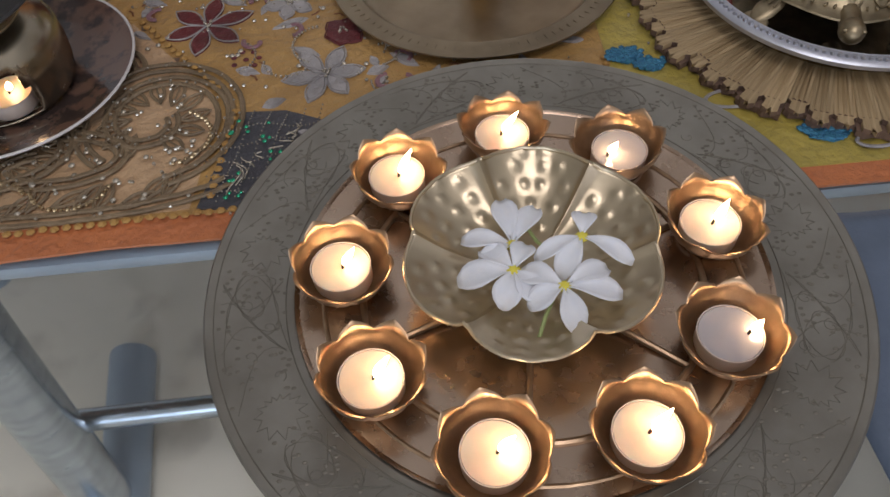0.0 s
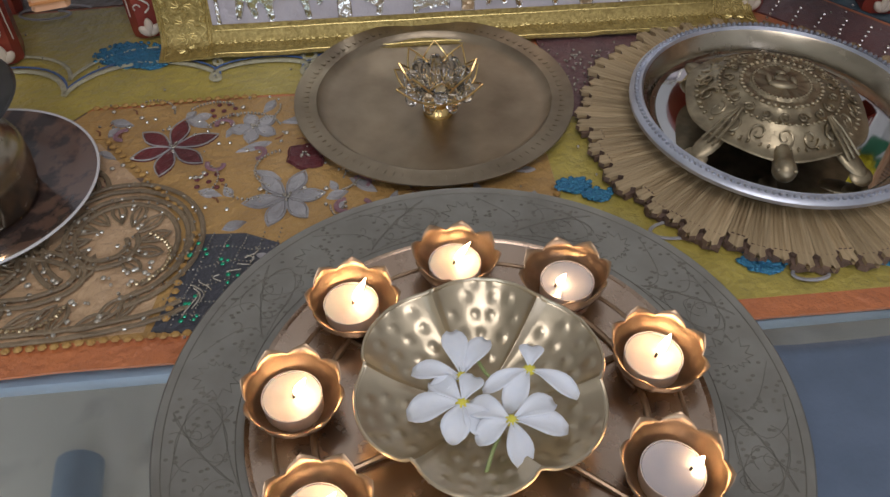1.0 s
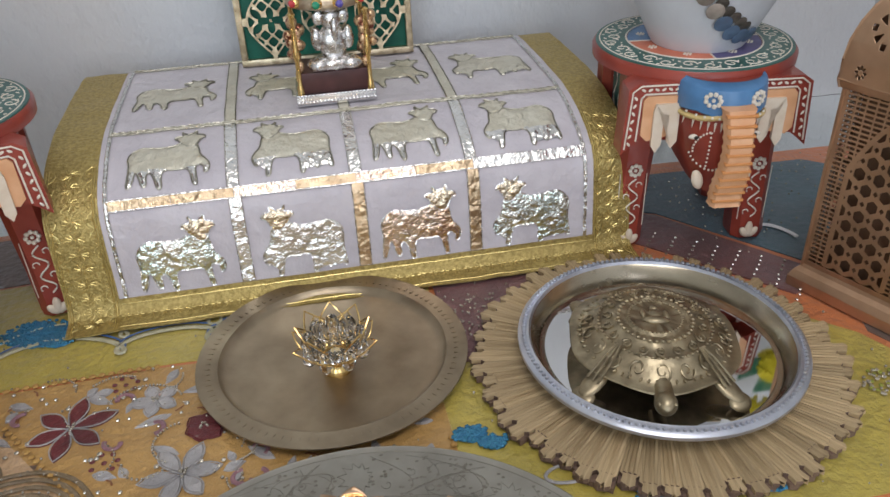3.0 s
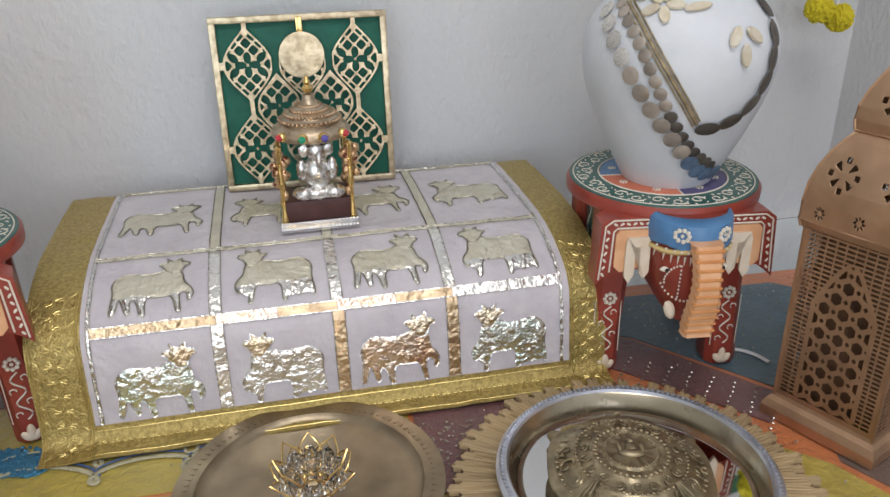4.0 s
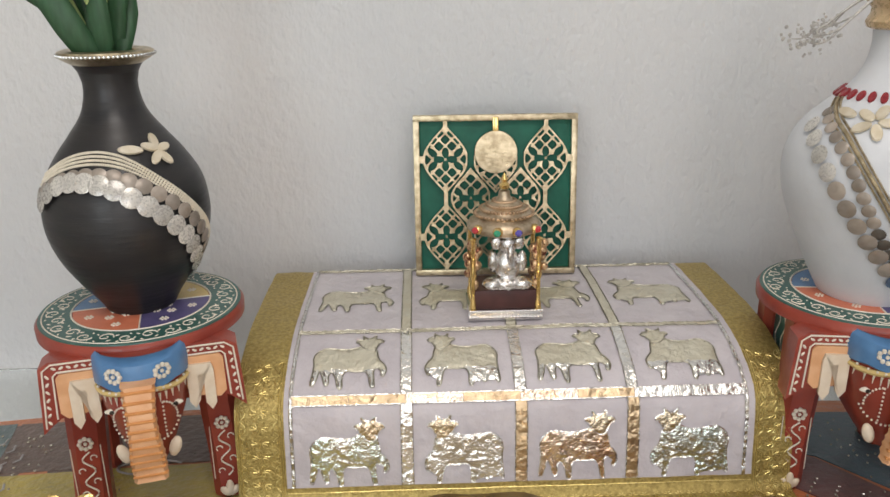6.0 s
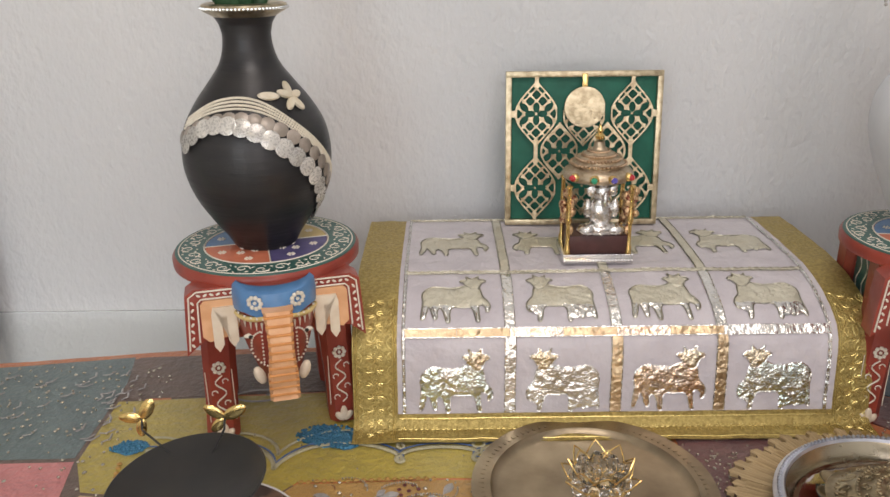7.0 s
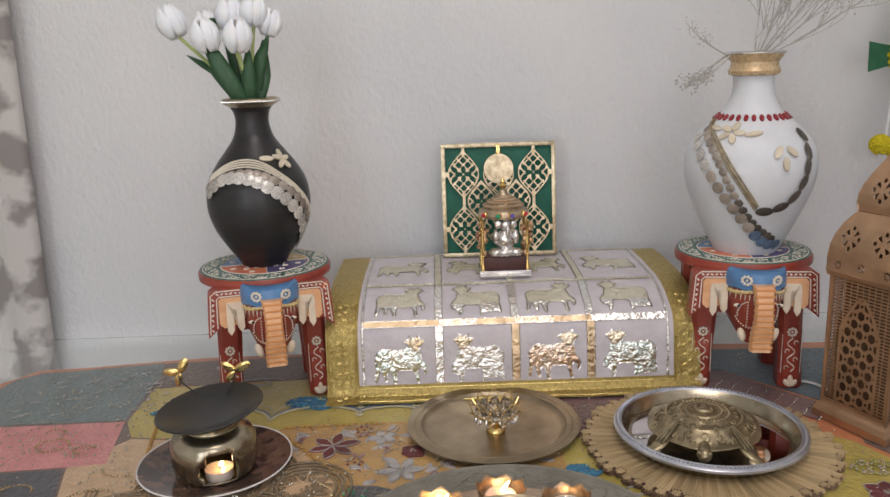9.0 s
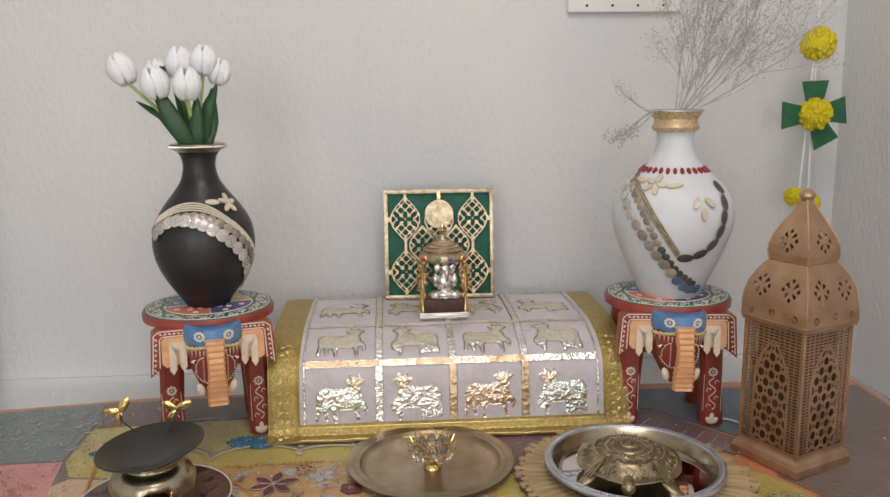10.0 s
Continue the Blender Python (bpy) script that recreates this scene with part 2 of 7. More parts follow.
M["marigold"] = mat("yellow_pompom", (0.78, 0.66, 0.02), (0.66, 0.54, 0.02), rough=0.8, scale=300, bump=0.8, bscale=500, bdist=0.003)
M["felt"] = mat("green_felt", (0.03, 0.14, 0.07), (0.025, 0.11, 0.055), rough=0.9, scale=60)
M["thread"] = mat("white_garland_thread", (0.78, 0.78, 0.78), rough=0.8)
M["crystal"] = mat("clear_crystal", (0.95, 0.95, 0.95), rough=0.03, trans=1, ior=1.5, rvar=0.02)
M["mat"] = mat("tan_woven_straw", (0.56, 0.42, 0.235), (0.37, 0.265, 0.135), rough=0.6, scale=26, detail=6, spread=(0.36, 0.66), bump=0.9, bscale=70, bdist=0.003, stretch=(0.5, 13, 1), rand=0.16)
M["matedge"] = mat("dark_straw_edge", (0.21, 0.135, 0.09), (0.12, 0.075, 0.055), rough=0.7, scale=60, bump=0.5, bscale=200)
M["board"] = mat("brown_board", (0.20, 0.12, 0.06), (0.15, 0.09, 0.05), rough=0.6, scale=20)
M["dishglaze"] = mat("brown_mottled_glaze", (0.15, 0.088, 0.062), (0.05, 0.035, 0.031), rough=0.2, scale=60, coat=0.5, spread=(0.44, 0.56))
M["whiterim"] = mat("white_rim_glaze", (0.72, 0.70, 0.68), rough=0.25)
M["burner"] = mat("dark_polished_brass", (0.46, 0.41, 0.31), (0.37, 0.32, 0.235), rough=0.24, metal=1, scale=20)
M["blackmetal"] = mat("black_enamel", (0.022, 0.022, 0.022), (0.03, 0.028, 0.026), rough=0.33, scale=30)
M["switch"] = mat("white_plastic", (0.74, 0.74, 0.73), rough=0.4)


def cloth_mat(name, a, b, rough=0.75, sheen=0.32, coat=0.55):
    m = mat(name, a, b, rough=rough - 0.22, scale=28, bump=0.9, bscale=120, bdist=0.0045, sheen=sheen, spread=(0.3, 0.7), spec=0.6, coat=coat)
    m.node_tree.nodes["Principled BSDF"].inputs["Coat Roughness"].default_value = 0.38
    return m


C = {
    "ochre": cloth_mat("ochre_silk", (0.52, 0.30, 0.075), (0.40, 0.225, 0.056)),
    "lime": cloth_mat("yellow_green_silk", (0.50, 0.385, 0.05), (0.38, 0.30, 0.042), 0.6),
    "peach": cloth_mat("peach_silk", (0.64, 0.43, 0.235), (0.50, 0.32, 0.165), 0.6),
    "teal": cloth_mat("teal_grey_silk", (0.13, 0.185, 0.18), (0.09, 0.135, 0.135)),
    "tealblue": cloth_mat("teal_blue_silk", (0.042, 0.106, 0.142), (0.03, 0.073, 0.098)),
    "pink": cloth_mat("dusty_pink_silk", (0.66, 0.235, 0.225), (0.54, 0.18, 0.175)),
    "indigo": cloth_mat("dark_indigo_silk", (0.05, 0.05, 0.065), (0.03, 0.032, 0.04)),
    "maroon": cloth_mat("maroon_silk", (0.161, 0.055, 0.051), (0.107, 0.038, 0.038)),
    "mauve": cloth_mat("mauve_silk", (0.293, 0.133, 0.153), (0.217, 0.097, 0.117)),
    "orange": cloth_mat("orange_hem", (0.60, 0.185, 0.045), (0.48, 0.14, 0.035), 0.6),
    "brown": cloth_mat("brown_silk", (0.141, 0.081, 0.056), (0.098, 0.058, 0.038)),
    "white": cloth_mat("grey_white_thread", (0.44, 0.415, 0.405), (0.25, 0.235, 0.23), 0.6),
    "red": cloth_mat("dark_red_thread", (0.155, 0.022, 0.024), (0.10, 0.015, 0.018), 0.7, 0.08, 0.2),
    "pale": cloth_mat("pale_straw_thread", (0.50, 0.46, 0.30), (0.36, 0.33, 0.20), 0.7, 0.2, 0.2),
    "stitchdark": cloth_mat("rust_thread", (0.26, 0.10, 0.035), (0.19, 0.07, 0.026), 0.8, 0.1, 0.1),
    "bluethread": cloth_mat("blue_thread", (0.05, 0.12, 0.30), (0.035, 0.085, 0.22)),
    "blue": mat("blue_sequin", (0.054, 0.184, 0.364), (0.084, 0.314, 0.453), rough=0.2, metal=0.5, scale=400, bump=0.8, bscale=700, bdist=0.002),
    "olive": cloth_mat("olive_braid", (0.27, 0.195, 0.108), (0.155, 0.11, 0.06), 0.8, 0.05, 0.1),
    "stitch": cloth_mat("ochre_stitch", (0.50, 0.29, 0.07), (0.40, 0.215, 0.05), 0.8, 0.1, 0.1),
    "bead": mat("tiny_glass_bead", (0.502, 0.452, 0.352), (0.672, 0.622, 0.522), rough=0.15, metal=0.6, scale=300),
    "beadgold": mat("gold_brown_bead", (0.62, 0.48, 0.28), (0.44, 0.31, 0.16), rough=0.16, metal=0.7, scale=300),
    "beadlime": mat("lime_bead", (0.40, 0.42, 0.08), (0.28, 0.30, 0.06), rough=0.2, metal=0.3, scale=300),
    "beadgreen": mat("green_sequin", (0.048, 0.428, 0.228), rough=0.12, metal=0.6),
}


# ---- mesh helpers ----
def part(name, bm, material, parent=None, label="", smooth=True):
    """Link a bmesh as one mesh object under a thing."""
    me = bpy.data.meshes.new(name)
    bmesh.ops.recalc_face_normals(bm, faces=bm.faces)
    bm.to_mesh(me)
    bm.free()
    me.materials.append(material)
    for f in me.polygons:
        f.use_smooth = smooth
    if smooth:
        me.set_sharp_from_angle(angle=radians(42))
    ob = new(name, me)
    if parent:
        ob.parent = parent
    if label:
        tagged(ob, label)
    return ob


def thing(name, at, label, category, group="", turn=0.0):
    ob = new(name)
    ob.empty_display_size = 0.02
    ob.matrix_basis = pose(*at, 0, 0, turn)
    return tagged(ob, label, category, group)


def grid_faces(bm, rows, closed=True):
    for a, b in zip(rows, rows[1:]):
        n = len(a)
        for i in range(n if closed else n - 1):
            j = (i + 1) % n
            q = [a[i], a[j], b[j], b[i]]
            q = [v for k, v in enumerate(q) if v not in q[:k]]
            if len(q) > 2:
                bm.faces.new(q)


def lathe(bm, prof, n=48, at=(0, 0, 0), wave=None):
    """Revolve (radius, height) pairs about z."""
    rows = []
    for r, z in prof:
        if r < 1e-6:
            v = bm.verts.new((at[0], at[1], at[2] + z))
            rows.append([v] * n)
        else:
            row = []
            for i in range(n):
                th = 2 * math.pi * i / n
                rr, zz = wave(th, r, z) if wave else (r, z)
                row.append(bm.verts.new((at[0] + rr * math.cos(th), at[1] + rr * math.sin(th), at[2] + zz)))
            rows.append(row)
    for a, b in zip(rows, rows[1:]):
        for i in range(n):
            j = (i + 1) % n
            q = []
            for v in (a[i], a[j], b[j], b[i]):
                if v not in q:
                    q.append(v)
            if len(q) > 2:
                bm.faces.new(q)
    return bm


def tube(bm, pts, r, n=6, flat=1.0, taper=None, loop=False):
    """A round cord along points; flat squeezes it in z."""
    pts = [Vector(p) for p in pts]
    rows = []
    for i, p in enumerate(pts):
        if loop:
            d = pts[(i + 1) % len(pts)] - pts[i - 1]
        else:
            d = pts[min(i + 1, len(pts) - 1)] - pts[max(i - 1, 0)]
        d = d.normalized() if d.length > 1e-9 else Vector((0, 0, 1))
        side = d.cross(Vector((0, 0, 1)))
        if side.length < 1e-3:
            side = Vector((1, 0, 0))
        side.normalize()
        up = side.cross(d)
        rr = r * (taper(i / max(1, len(pts) - 1)) if taper else 1)
        rows.append([bm.verts.new(p + side * rr * math.cos(2 * math.pi * k / n) + up * rr * flat * math.sin(2 * math.pi * k / n)) for k in range(n)])
    if loop:
        grid_faces(bm, rows + [rows[0]])
    else:
        grid_faces(bm, rows)
        bm.faces.new(rows[0])
        bm.faces.new(rows[-1])
    return bm


def ball(bm, c, rx, ry=None, rz=None, u=10, v=7, m=None):
    ry, rz = ry or rx, rz or rx
    top = None
    rows = []
    for j in range(v + 1):
        ph = math.pi * j / v
        row = []
        for i in range(u):
            th = 2 * math.pi * i / u
            p = Vector((rx * math.sin(ph) * math.cos(th), ry * math.sin(ph) * math.sin(th), rz * math.cos(ph)))
            if m is not None:
                p = m @ p
            if j in (0, v) and i:
                row.append(row[0])
            else:
                row.append(bm.verts.new(p + Vector(c)))
        rows.append(row)
    for a, b in zip(rows, rows[1:]):
        for i in range(u):
            k = (i + 1) % u
            q = []
            for w in (a[i], a[k], b[k], b[i]):
                if w not in q:
                    q.append(w)
            if len(q) > 2:
                bm.faces.new(q)
    return bm


def box(bm, c, s, bevel=0.0, m=None):
    vs = []
    for dx in (-1, 1):
        for dy in (-1, 1):
            for dz in (-1, 1):
                p = Vector((dx * s[0] / 2, dy * s[1] / 2, dz * s[2] / 2))
                vs.append(bm.verts.new((m @ p if m is not None else p) + Vector(c)))
    fs = [bm.faces.new([vs[k] for k in q]) for q in ((0, 1, 3, 2), (4, 6, 7, 5), (0, 4, 5, 1), (2, 3, 7, 6), (0, 2, 6, 4), (1, 5, 7, 3))]
    if bevel:
        es = {e for f in fs for e in f.edges}
        bmesh.ops.bevel(bm, geom=list(es), offset=bevel, segments=2, affect="EDGES", profile=0.6)
    return bm


def slab(bm, outline, z0, z1, place=None):
    """A flat polygon given thickness; place maps (x, y, z) to the world."""
    f = place or (lambda x, y, z: (x, y, z))
    lo = [bm.verts.new(f(x, y, z0)) for x, y in outline]
    hi = [bm.verts.new(f(x, y, z1)) for x, y in outline]
    n = len(outline)
    top = bm.faces.new(hi)
    for i in range(n):
        j = (i + 1) % n
        bm.faces.new((lo[i], lo[j], hi[j], hi[i]))
    if n > 4:
        bmesh.ops.triangulate(bm, faces=[top])
    return bm


def circle_pts(cx, cy, r, n=24, a0=0.0, a1=360.0, z=0.0):
    return [(cx + r * math.cos(radians(a0 + (a1 - a0) * i / n)), cy + r * math.sin(radians(a0 + (a1 - a0) * i / n)), z) for i in range(n + (abs(a1 - a0) < 359.9))]


def single(name, bm, material, label, category, group="", kind="", smooth=True):
    ob = part(name, bm, material, None, "", smooth)
    return tagged(ob, label, category, group, kind)


def pierced(solid, x0, x1, z0, z1, nx, nz, place):
    """A thin sheet cut out where solid(x, z) is positive, laid out by place(x, z)."""
    bm = bmesh.new()
    xs = [x0 + (x1 - x0) * i / nx for i in range(nx + 1)]
    zs = [z0 + (z1 - z0) * j / nz for j in range(nz + 1)]
    val = [[solid(x, z) for z in zs] for x in xs]
    made = {}

    def corner(a):
        if a not in made:
            made[a] = bm.verts.new(place(xs[a[0]], zs[a[1]]))
        return made[a]

    def cross(a, b):
        if a > b:
            a, b = b, a
        if (a, b) not in made:
            va, vb = val[a[0]][a[1]], val[b[0]][b[1]]
            t = max(0.03, min(0.97, va / (va - vb)))
            made[(a, b)] = bm.verts.new(place(xs[a[0]] + (xs[b[0]] - xs[a[0]]) * t, zs[a[1]] + (zs[b[1]] - zs[a[1]]) * t))
        return made[(a, b)]
    for i in range(nx):
        for j in range(nz):
            ring = ((i, j), (i + 1, j), (i + 1, j + 1), (i, j + 1))
            poly = []
            for k in range(4):
                a, b = ring[k], ring[(k + 1) % 4]
                if val[a[0]][a[1]] > 0:
                    poly.append(corner(a))
                if (val[a[0]][a[1]] > 0) != (val[b[0]][b[1]] > 0):
                    poly.append(cross(a, b))
            if len(poly) > 2:
                bm.faces.new(poly)
    return bm


def thicken(ob, d, offset=-1.0):
    md = ob.modifiers.new("thickness", "SOLIDIFY")
    md.thickness, md.offset = d, offset
    return ob


# ---- the room ----
X0, X1, Y0, Y1, ZF, ZC = -2.2, 0.79, -2.3, 1.135, -0.46, 2.0


def wall_box(name, lo, hi, material, label):
    bm = box(bmesh.new(), [(a + b) / 2 for a, b in zip(lo, hi)], [b - a for a, b in zip(lo, hi)])
    return single(name, bm, material, label, name.split("_")[0], kind="structure", smooth=False)


wall_box("floor", (X0 - 0.15, Y0 - 0.15, ZF - 0.1), (X1 + 0.15, Y1 + 0.15, ZF), M["marble"], "beige marble floor with grey veining")
wall_box("ceiling", (X0 - 0.15, Y0 - 0.15, ZC), (X1 + 0.15, Y1 + 0.15, ZC + 0.1), M["plain"], "plain white ceiling")
wall_box("wall_north", (X0 - 0.15, Y1, ZF), (X1 + 0.15, Y1 + 0.15, ZC), M["wall"], "white painted wall with faint vertical brush texture")
wall_box("wall_east", (X1, Y0, ZF), (X1 + 0.15, Y1, ZC), M["wall"], "white painted side wall")
wall_box("wall_west", (X0 - 0.15, Y0, ZF), (X0, Y1, ZC), M["plain"], "plain off-white wall")
# south wall with two tall window openings
for lo, hi in (((X0, -1.6), (ZF, ZC)), ((-0.7, -0.1), (ZF, ZC)), ((0.8, X1 + 0.15), (ZF, ZC)), ((-1.6, -0.7), (ZF, 0.0)), ((-1.6, -0.7), (1.5, ZC)), ((-0.1, 0.8), (ZF, 0.0)), ((-0.1, 0.8), (1.5, ZC))):
    wall_box("wall_south", (lo[0], Y0 - 0.15, hi[0]), (lo[1], Y0, hi[1]), M["plain"], "plain off-white wall around tall windows")

# ---- glass table on a steel frame ----
table = thing("glass_table", (0, 0, ZF), "low glass-topped table on a brushed steel tube frame", "table")
bm = box(bmesh.new(), (-0.11, 0.60, -0.0085 - ZF), (1.74, 1.05, 0.009), 0.003)
top = part("glass_top", bm, M["glass"], table, "clear greenish glass top")
top.visible_shadow = False
# thin bar that gives the blue-grey band running below the hem
bm = bmesh.new()
for y in (0.4235,):
    box(bm, (-0.11, y + 0.007, -0.020 - ZF), (1.66, 0.014, 0.010), 0.003)
part("frame_rail", bm, M["rail"], table, "thin blue-grey bar under the glass along the hem")
for x, y in ((-0.452, 0.475), (0.50, 0.475), (-0.665, 0.815), (0.64, 0.815)):
    bm = tube(bmesh.new(), [(x, y, 0.004), (x, y, 0.2), (x, y, 0.432)], 0.026, 18)
    leg = part("leg", bm, M["steel"], table)
    part("foot_cap", lathe(bmesh.new(), [(0.0, 0.0), (0.030, 0.0), (0.0305, 0.008), (0.0275, 0.014), (0.0, 0.014)], 24, (x, y, 0)), M["rail"], leg, "grey plastic foot cap")
for y, x0, x1 in ((0.497, -0.45, 0.50), (0.783, -0.66, 0.64)):
    part("crossbar", tube(bmesh.new(), [(x0, y, 0.155), (0.0, y, 0.157), (x1, y, 0.155)], 0.0105, 12), M["steel"], table, "thin chrome crossbar")
part("floor_rail", tube(bmesh.new(), [(-0.435, 0.40, 0.026), (-0.445, 0.52, 0.026), (-0.457, 0.655, 0.026)], 0.0255, 16), M["rail"], table, "thick grey tube lying along the floor")
bm = box(bmesh.new(), (-0.905, 0.925, ZF + 0.030), (0.125, 0.10, 0.058), 0.006, Matrix.Rotation(radians(-12), 3, "Z"))
single("floor_box", bm, M["greybox"], "small dark grey box on the marble floor under the glass table", "box")

# ---- curtain ----
bm = bmesh.new()
rows = []
for k in range(40):
    z = -0.45 + 1.9 * k / 39
    rows.append([bm.verts.new((-1.7 + 0.865 * i / 60 + 0.018 * (z - 0.3), 1.085 + 0.014 * math.sin(i * 0.85 + 0.5 * math.sin(z * 4)) + 0.004 * math.sin(i * 2.3), z)) for i in range(61)])
grid_faces(bm, rows, closed=False)
cur = single("curtain", bm, M["curtain"], "grey floral curtain hanging beside the wall", "curtain")
mod = cur.modifiers.new("thickness", "SOLIDIFY")
mod.thickness = 0.002

# ---- embroidered patchwork cloth ----
cloth = thing("table_cloth", (0, 0, 0), "embroidered patchwork silk cloth with an orange hem", "table cloth")


def cz(x, y):
    return -0.0012 + 0.0011 * noise.noise(Vector((x * 9, y * 9, 3.1))) + 0.0006 * noise.noise(Vector((x * 31, y * 31, 1.2)))


def cloth_patch(name, outline, material, lift, label=""):
    """A patch of the cloth: filled, finely divided, with soft puckers and real thickness."""
    bm = bmesh.new()
    f = bm.faces.new([bm.verts.new((x, y, 0)) for x, y in outline])
    bmesh.ops.triangulate(bm, faces=[f])
    for _ in range(4):
        long = [e for e in bm.edges if e.calc_length() > 0.03]
        if not long:
            break
        bmesh.ops.subdivide_edges(bm, edges=long, cuts=1)
        bmesh.ops.triangulate(bm, faces=[q for q in bm.faces if len(q.verts) > 3])
    for v in bm.verts:
        v.co.z = cz(v.co.x, v.co.y) + lift
    ext = bmesh.ops.extrude_face_region(bm, geom=bm.faces[:])
    for v in ext["geom"]:
        if isinstance(v, bmesh.types.BMVert):
            v.co.z -= 0.0022 + lift
    return part(name, bm, material, cloth, label)


HEM = [(-0.60, 0.412), (-0.30, 0.425), (0.0, 0.421), (0.30, 0.418), (0.62, 0.425), (0.745, 0.60), (0.745, 0.95), (0.30, 0.97), (-0.30, 0.99), (-0.52, 0.985), (-0.80, 0.95), (-0.86, 0.86), (-0.78, 0.70)]
cloth_patch("hem", HEM, C["orange"], 0.0, "orange silk hem and backing")
cloth_patch("patch", [(-0.782, 0.92), (-0.755, 0.938), (-0.54, 0.968), (-0.49, 0.905), (-0.34, 0.70), (-0.24, 0.60), (-0.24, 0.452), (-0.588, 0.437), (-0.637, 0.485), (-0.697, 0.597), (-0.757, 0.735), (-0.815, 0.86)], C["brown"], 0.0002, "brown silk lining under the patches")
cloth_patch("patch", [(-0.50, 0.452), (0.045, 0.438), (0.045, 0.66), (-0.30, 0.69), (-0.36, 0.655), (-0.47, 0.60)], C["ochre"], 0.0003, "ochre silk lining under the patches")
cloth_patch("patch", [(-0.33, 0.695), (-0.19, 0.699), (0.035, 0.69), (0.04, 0.44), (-0.21, 0.445), (-0.225, 0.54), (-0.235, 0.56), (-0.31, 0.655), (-0.36, 0.66)], C["ochre"], 0.0009, "ochre silk patch")
cloth_patch("patch", [(-0.566, 0.737), (-0.542, 0.688), (-0.36, 0.664), (-0.33, 0.699), (-0.19, 0.703), (0.06, 0.694), (0.06, 0.86), (-0.30, 0.872), (-0.568, 0.856)], C["lime"], 0.0007, "yellow-green silk patch")
cloth_patch("patch", [(0.043, 0.64), (0.043, 0.436), (0.50, 0.434), (0.42, 0.60), (0.30, 0.72), (0.12, 0.655)], C["lime"], 0.0008, "yellow-green silk patch")
cloth_patch("patch", [(-0.30, 0.876), (-0.569, 0.861), (-0.582, 0.964), (-0.30, 0.978), (0.30, 0.958), (0.30, 0.90)], C["brown"], 0.0008, "brown silk patch")
cloth_patch("patch", [(-0.815, 0.915), (-0.785, 0.938), (-0.588, 0.966), (-0.574, 0.90), (-0.572, 0.745), (-0.75, 0.74), (-0.83, 0.86)], C["teal"], 0.0007, "teal-grey silk patch")
cloth_patch("patch", [(-0.76, 0.733), (-0.570, 0.738), (-0.547, 0.613), (-0.70, 0.60)], C["pink"], 0.0007, "dusty pink silk patch")
cloth_patch("patch", [(-0.695, 0.595), (-0.60, 0.602), (-0.565, 0.50), (-0.64, 0.487)], C["indigo"], 0.0007, "dark indigo silk patch")
cloth_patch("patch", [(-0.635, 0.482), (-0.567, 0.495), (-0.50, 0.44), (-0.59, 0.435)], C["mauve"], 0.0007, "mauve silk patch")
cloth_patch("patch", [(-0.595, 0.605), (-0.562, 0.50), (-0.492, 0.442), (-0.25, 0.450), (-0.237, 0.54), (-0.245, 0.56), (-0.315, 0.65), (-0.37, 0.658), (-0.540, 0.683), (-0.543, 0.612)], C["peach"], 0.0006, "peach silk patch")
cloth_patch("patch", [(-0.245, 0.449), (-0.212, 0.445), (-0.165, 0.52), (-0.19, 0.533), (-0.222, 0.535)], C["indigo"], 0.0016, "dark indigo sequinned patch")
cloth_patch("patch", [(0.066, 0.64), (0.115, 0.66), (0.16, 0.72), (0.28, 0.80), (0.30, 0.78), (0.40, 0.665), (0.45, 0.69), (0.335, 0.842), (0.30, 0.856), (0.064, 0.86)], C["maroon"], 0.0017, "maroon silk patch")
cloth_patch("patch", [(0.338, 0.846), (0.455, 0.70), (0.60, 0.90), (0.57, 0.928), (0.30, 0.94), (0.30, 0.862)], C["tealblue"], 0.0013, "teal-blue silk patch")
cloth_patch("patch", [(0.605, 0.90), (0.46, 0.69), (0.43, 0.60), (0.51, 0.44), (0.60, 0.44), (0.73, 0.62), (0.735, 0.92)], C["brown"], 0.001, "brown silk patch")


def stuff(name, bm, material, label=""):
    ob = part(name, bm, material, cloth, label)
    return tagged(ob, kind="stuff")


def petal_outline(cx, cy, ang, ln, wd, n=7):
    pts = []
    for i in range(2 * n):
        t = i / n
        s = t if t <= 1 else 2 - t
        w = wd * math.sin(math.pi * min(1, s * 0.96 + 0.03) ** 1.25) * (1 if t <= 1 else -1)
        u = ln * s
        pts.append((cx + u * math.cos(ang) - w * math.sin(ang), cy + u * math.sin(ang) + w * math.cos(ang)))
    return pts


def puff(bm, outline, h, z0=0.0008):
    """A padded embroidered shape."""
    cx = sum(p[0] for p in outline) / len(outline)
    cy = sum(p[1] for p in outline) / len(outline)
    lo = [bm.verts.new((x, y, z0 - 0.001)) for x, y in outline]
    mid = [bm.verts.new((cx + (x - cx) * 0.8, cy + (y - cy) * 0.8, z0 + h)) for x, y in outline]
    c = bm.verts.new((cx, cy, z0 + h * 0.8))
    grid_faces(bm, [lo, mid])
    for i in range(len(mid)):
        bm.faces.new((mid[i], mid[(i + 1) % len(mid)], c))


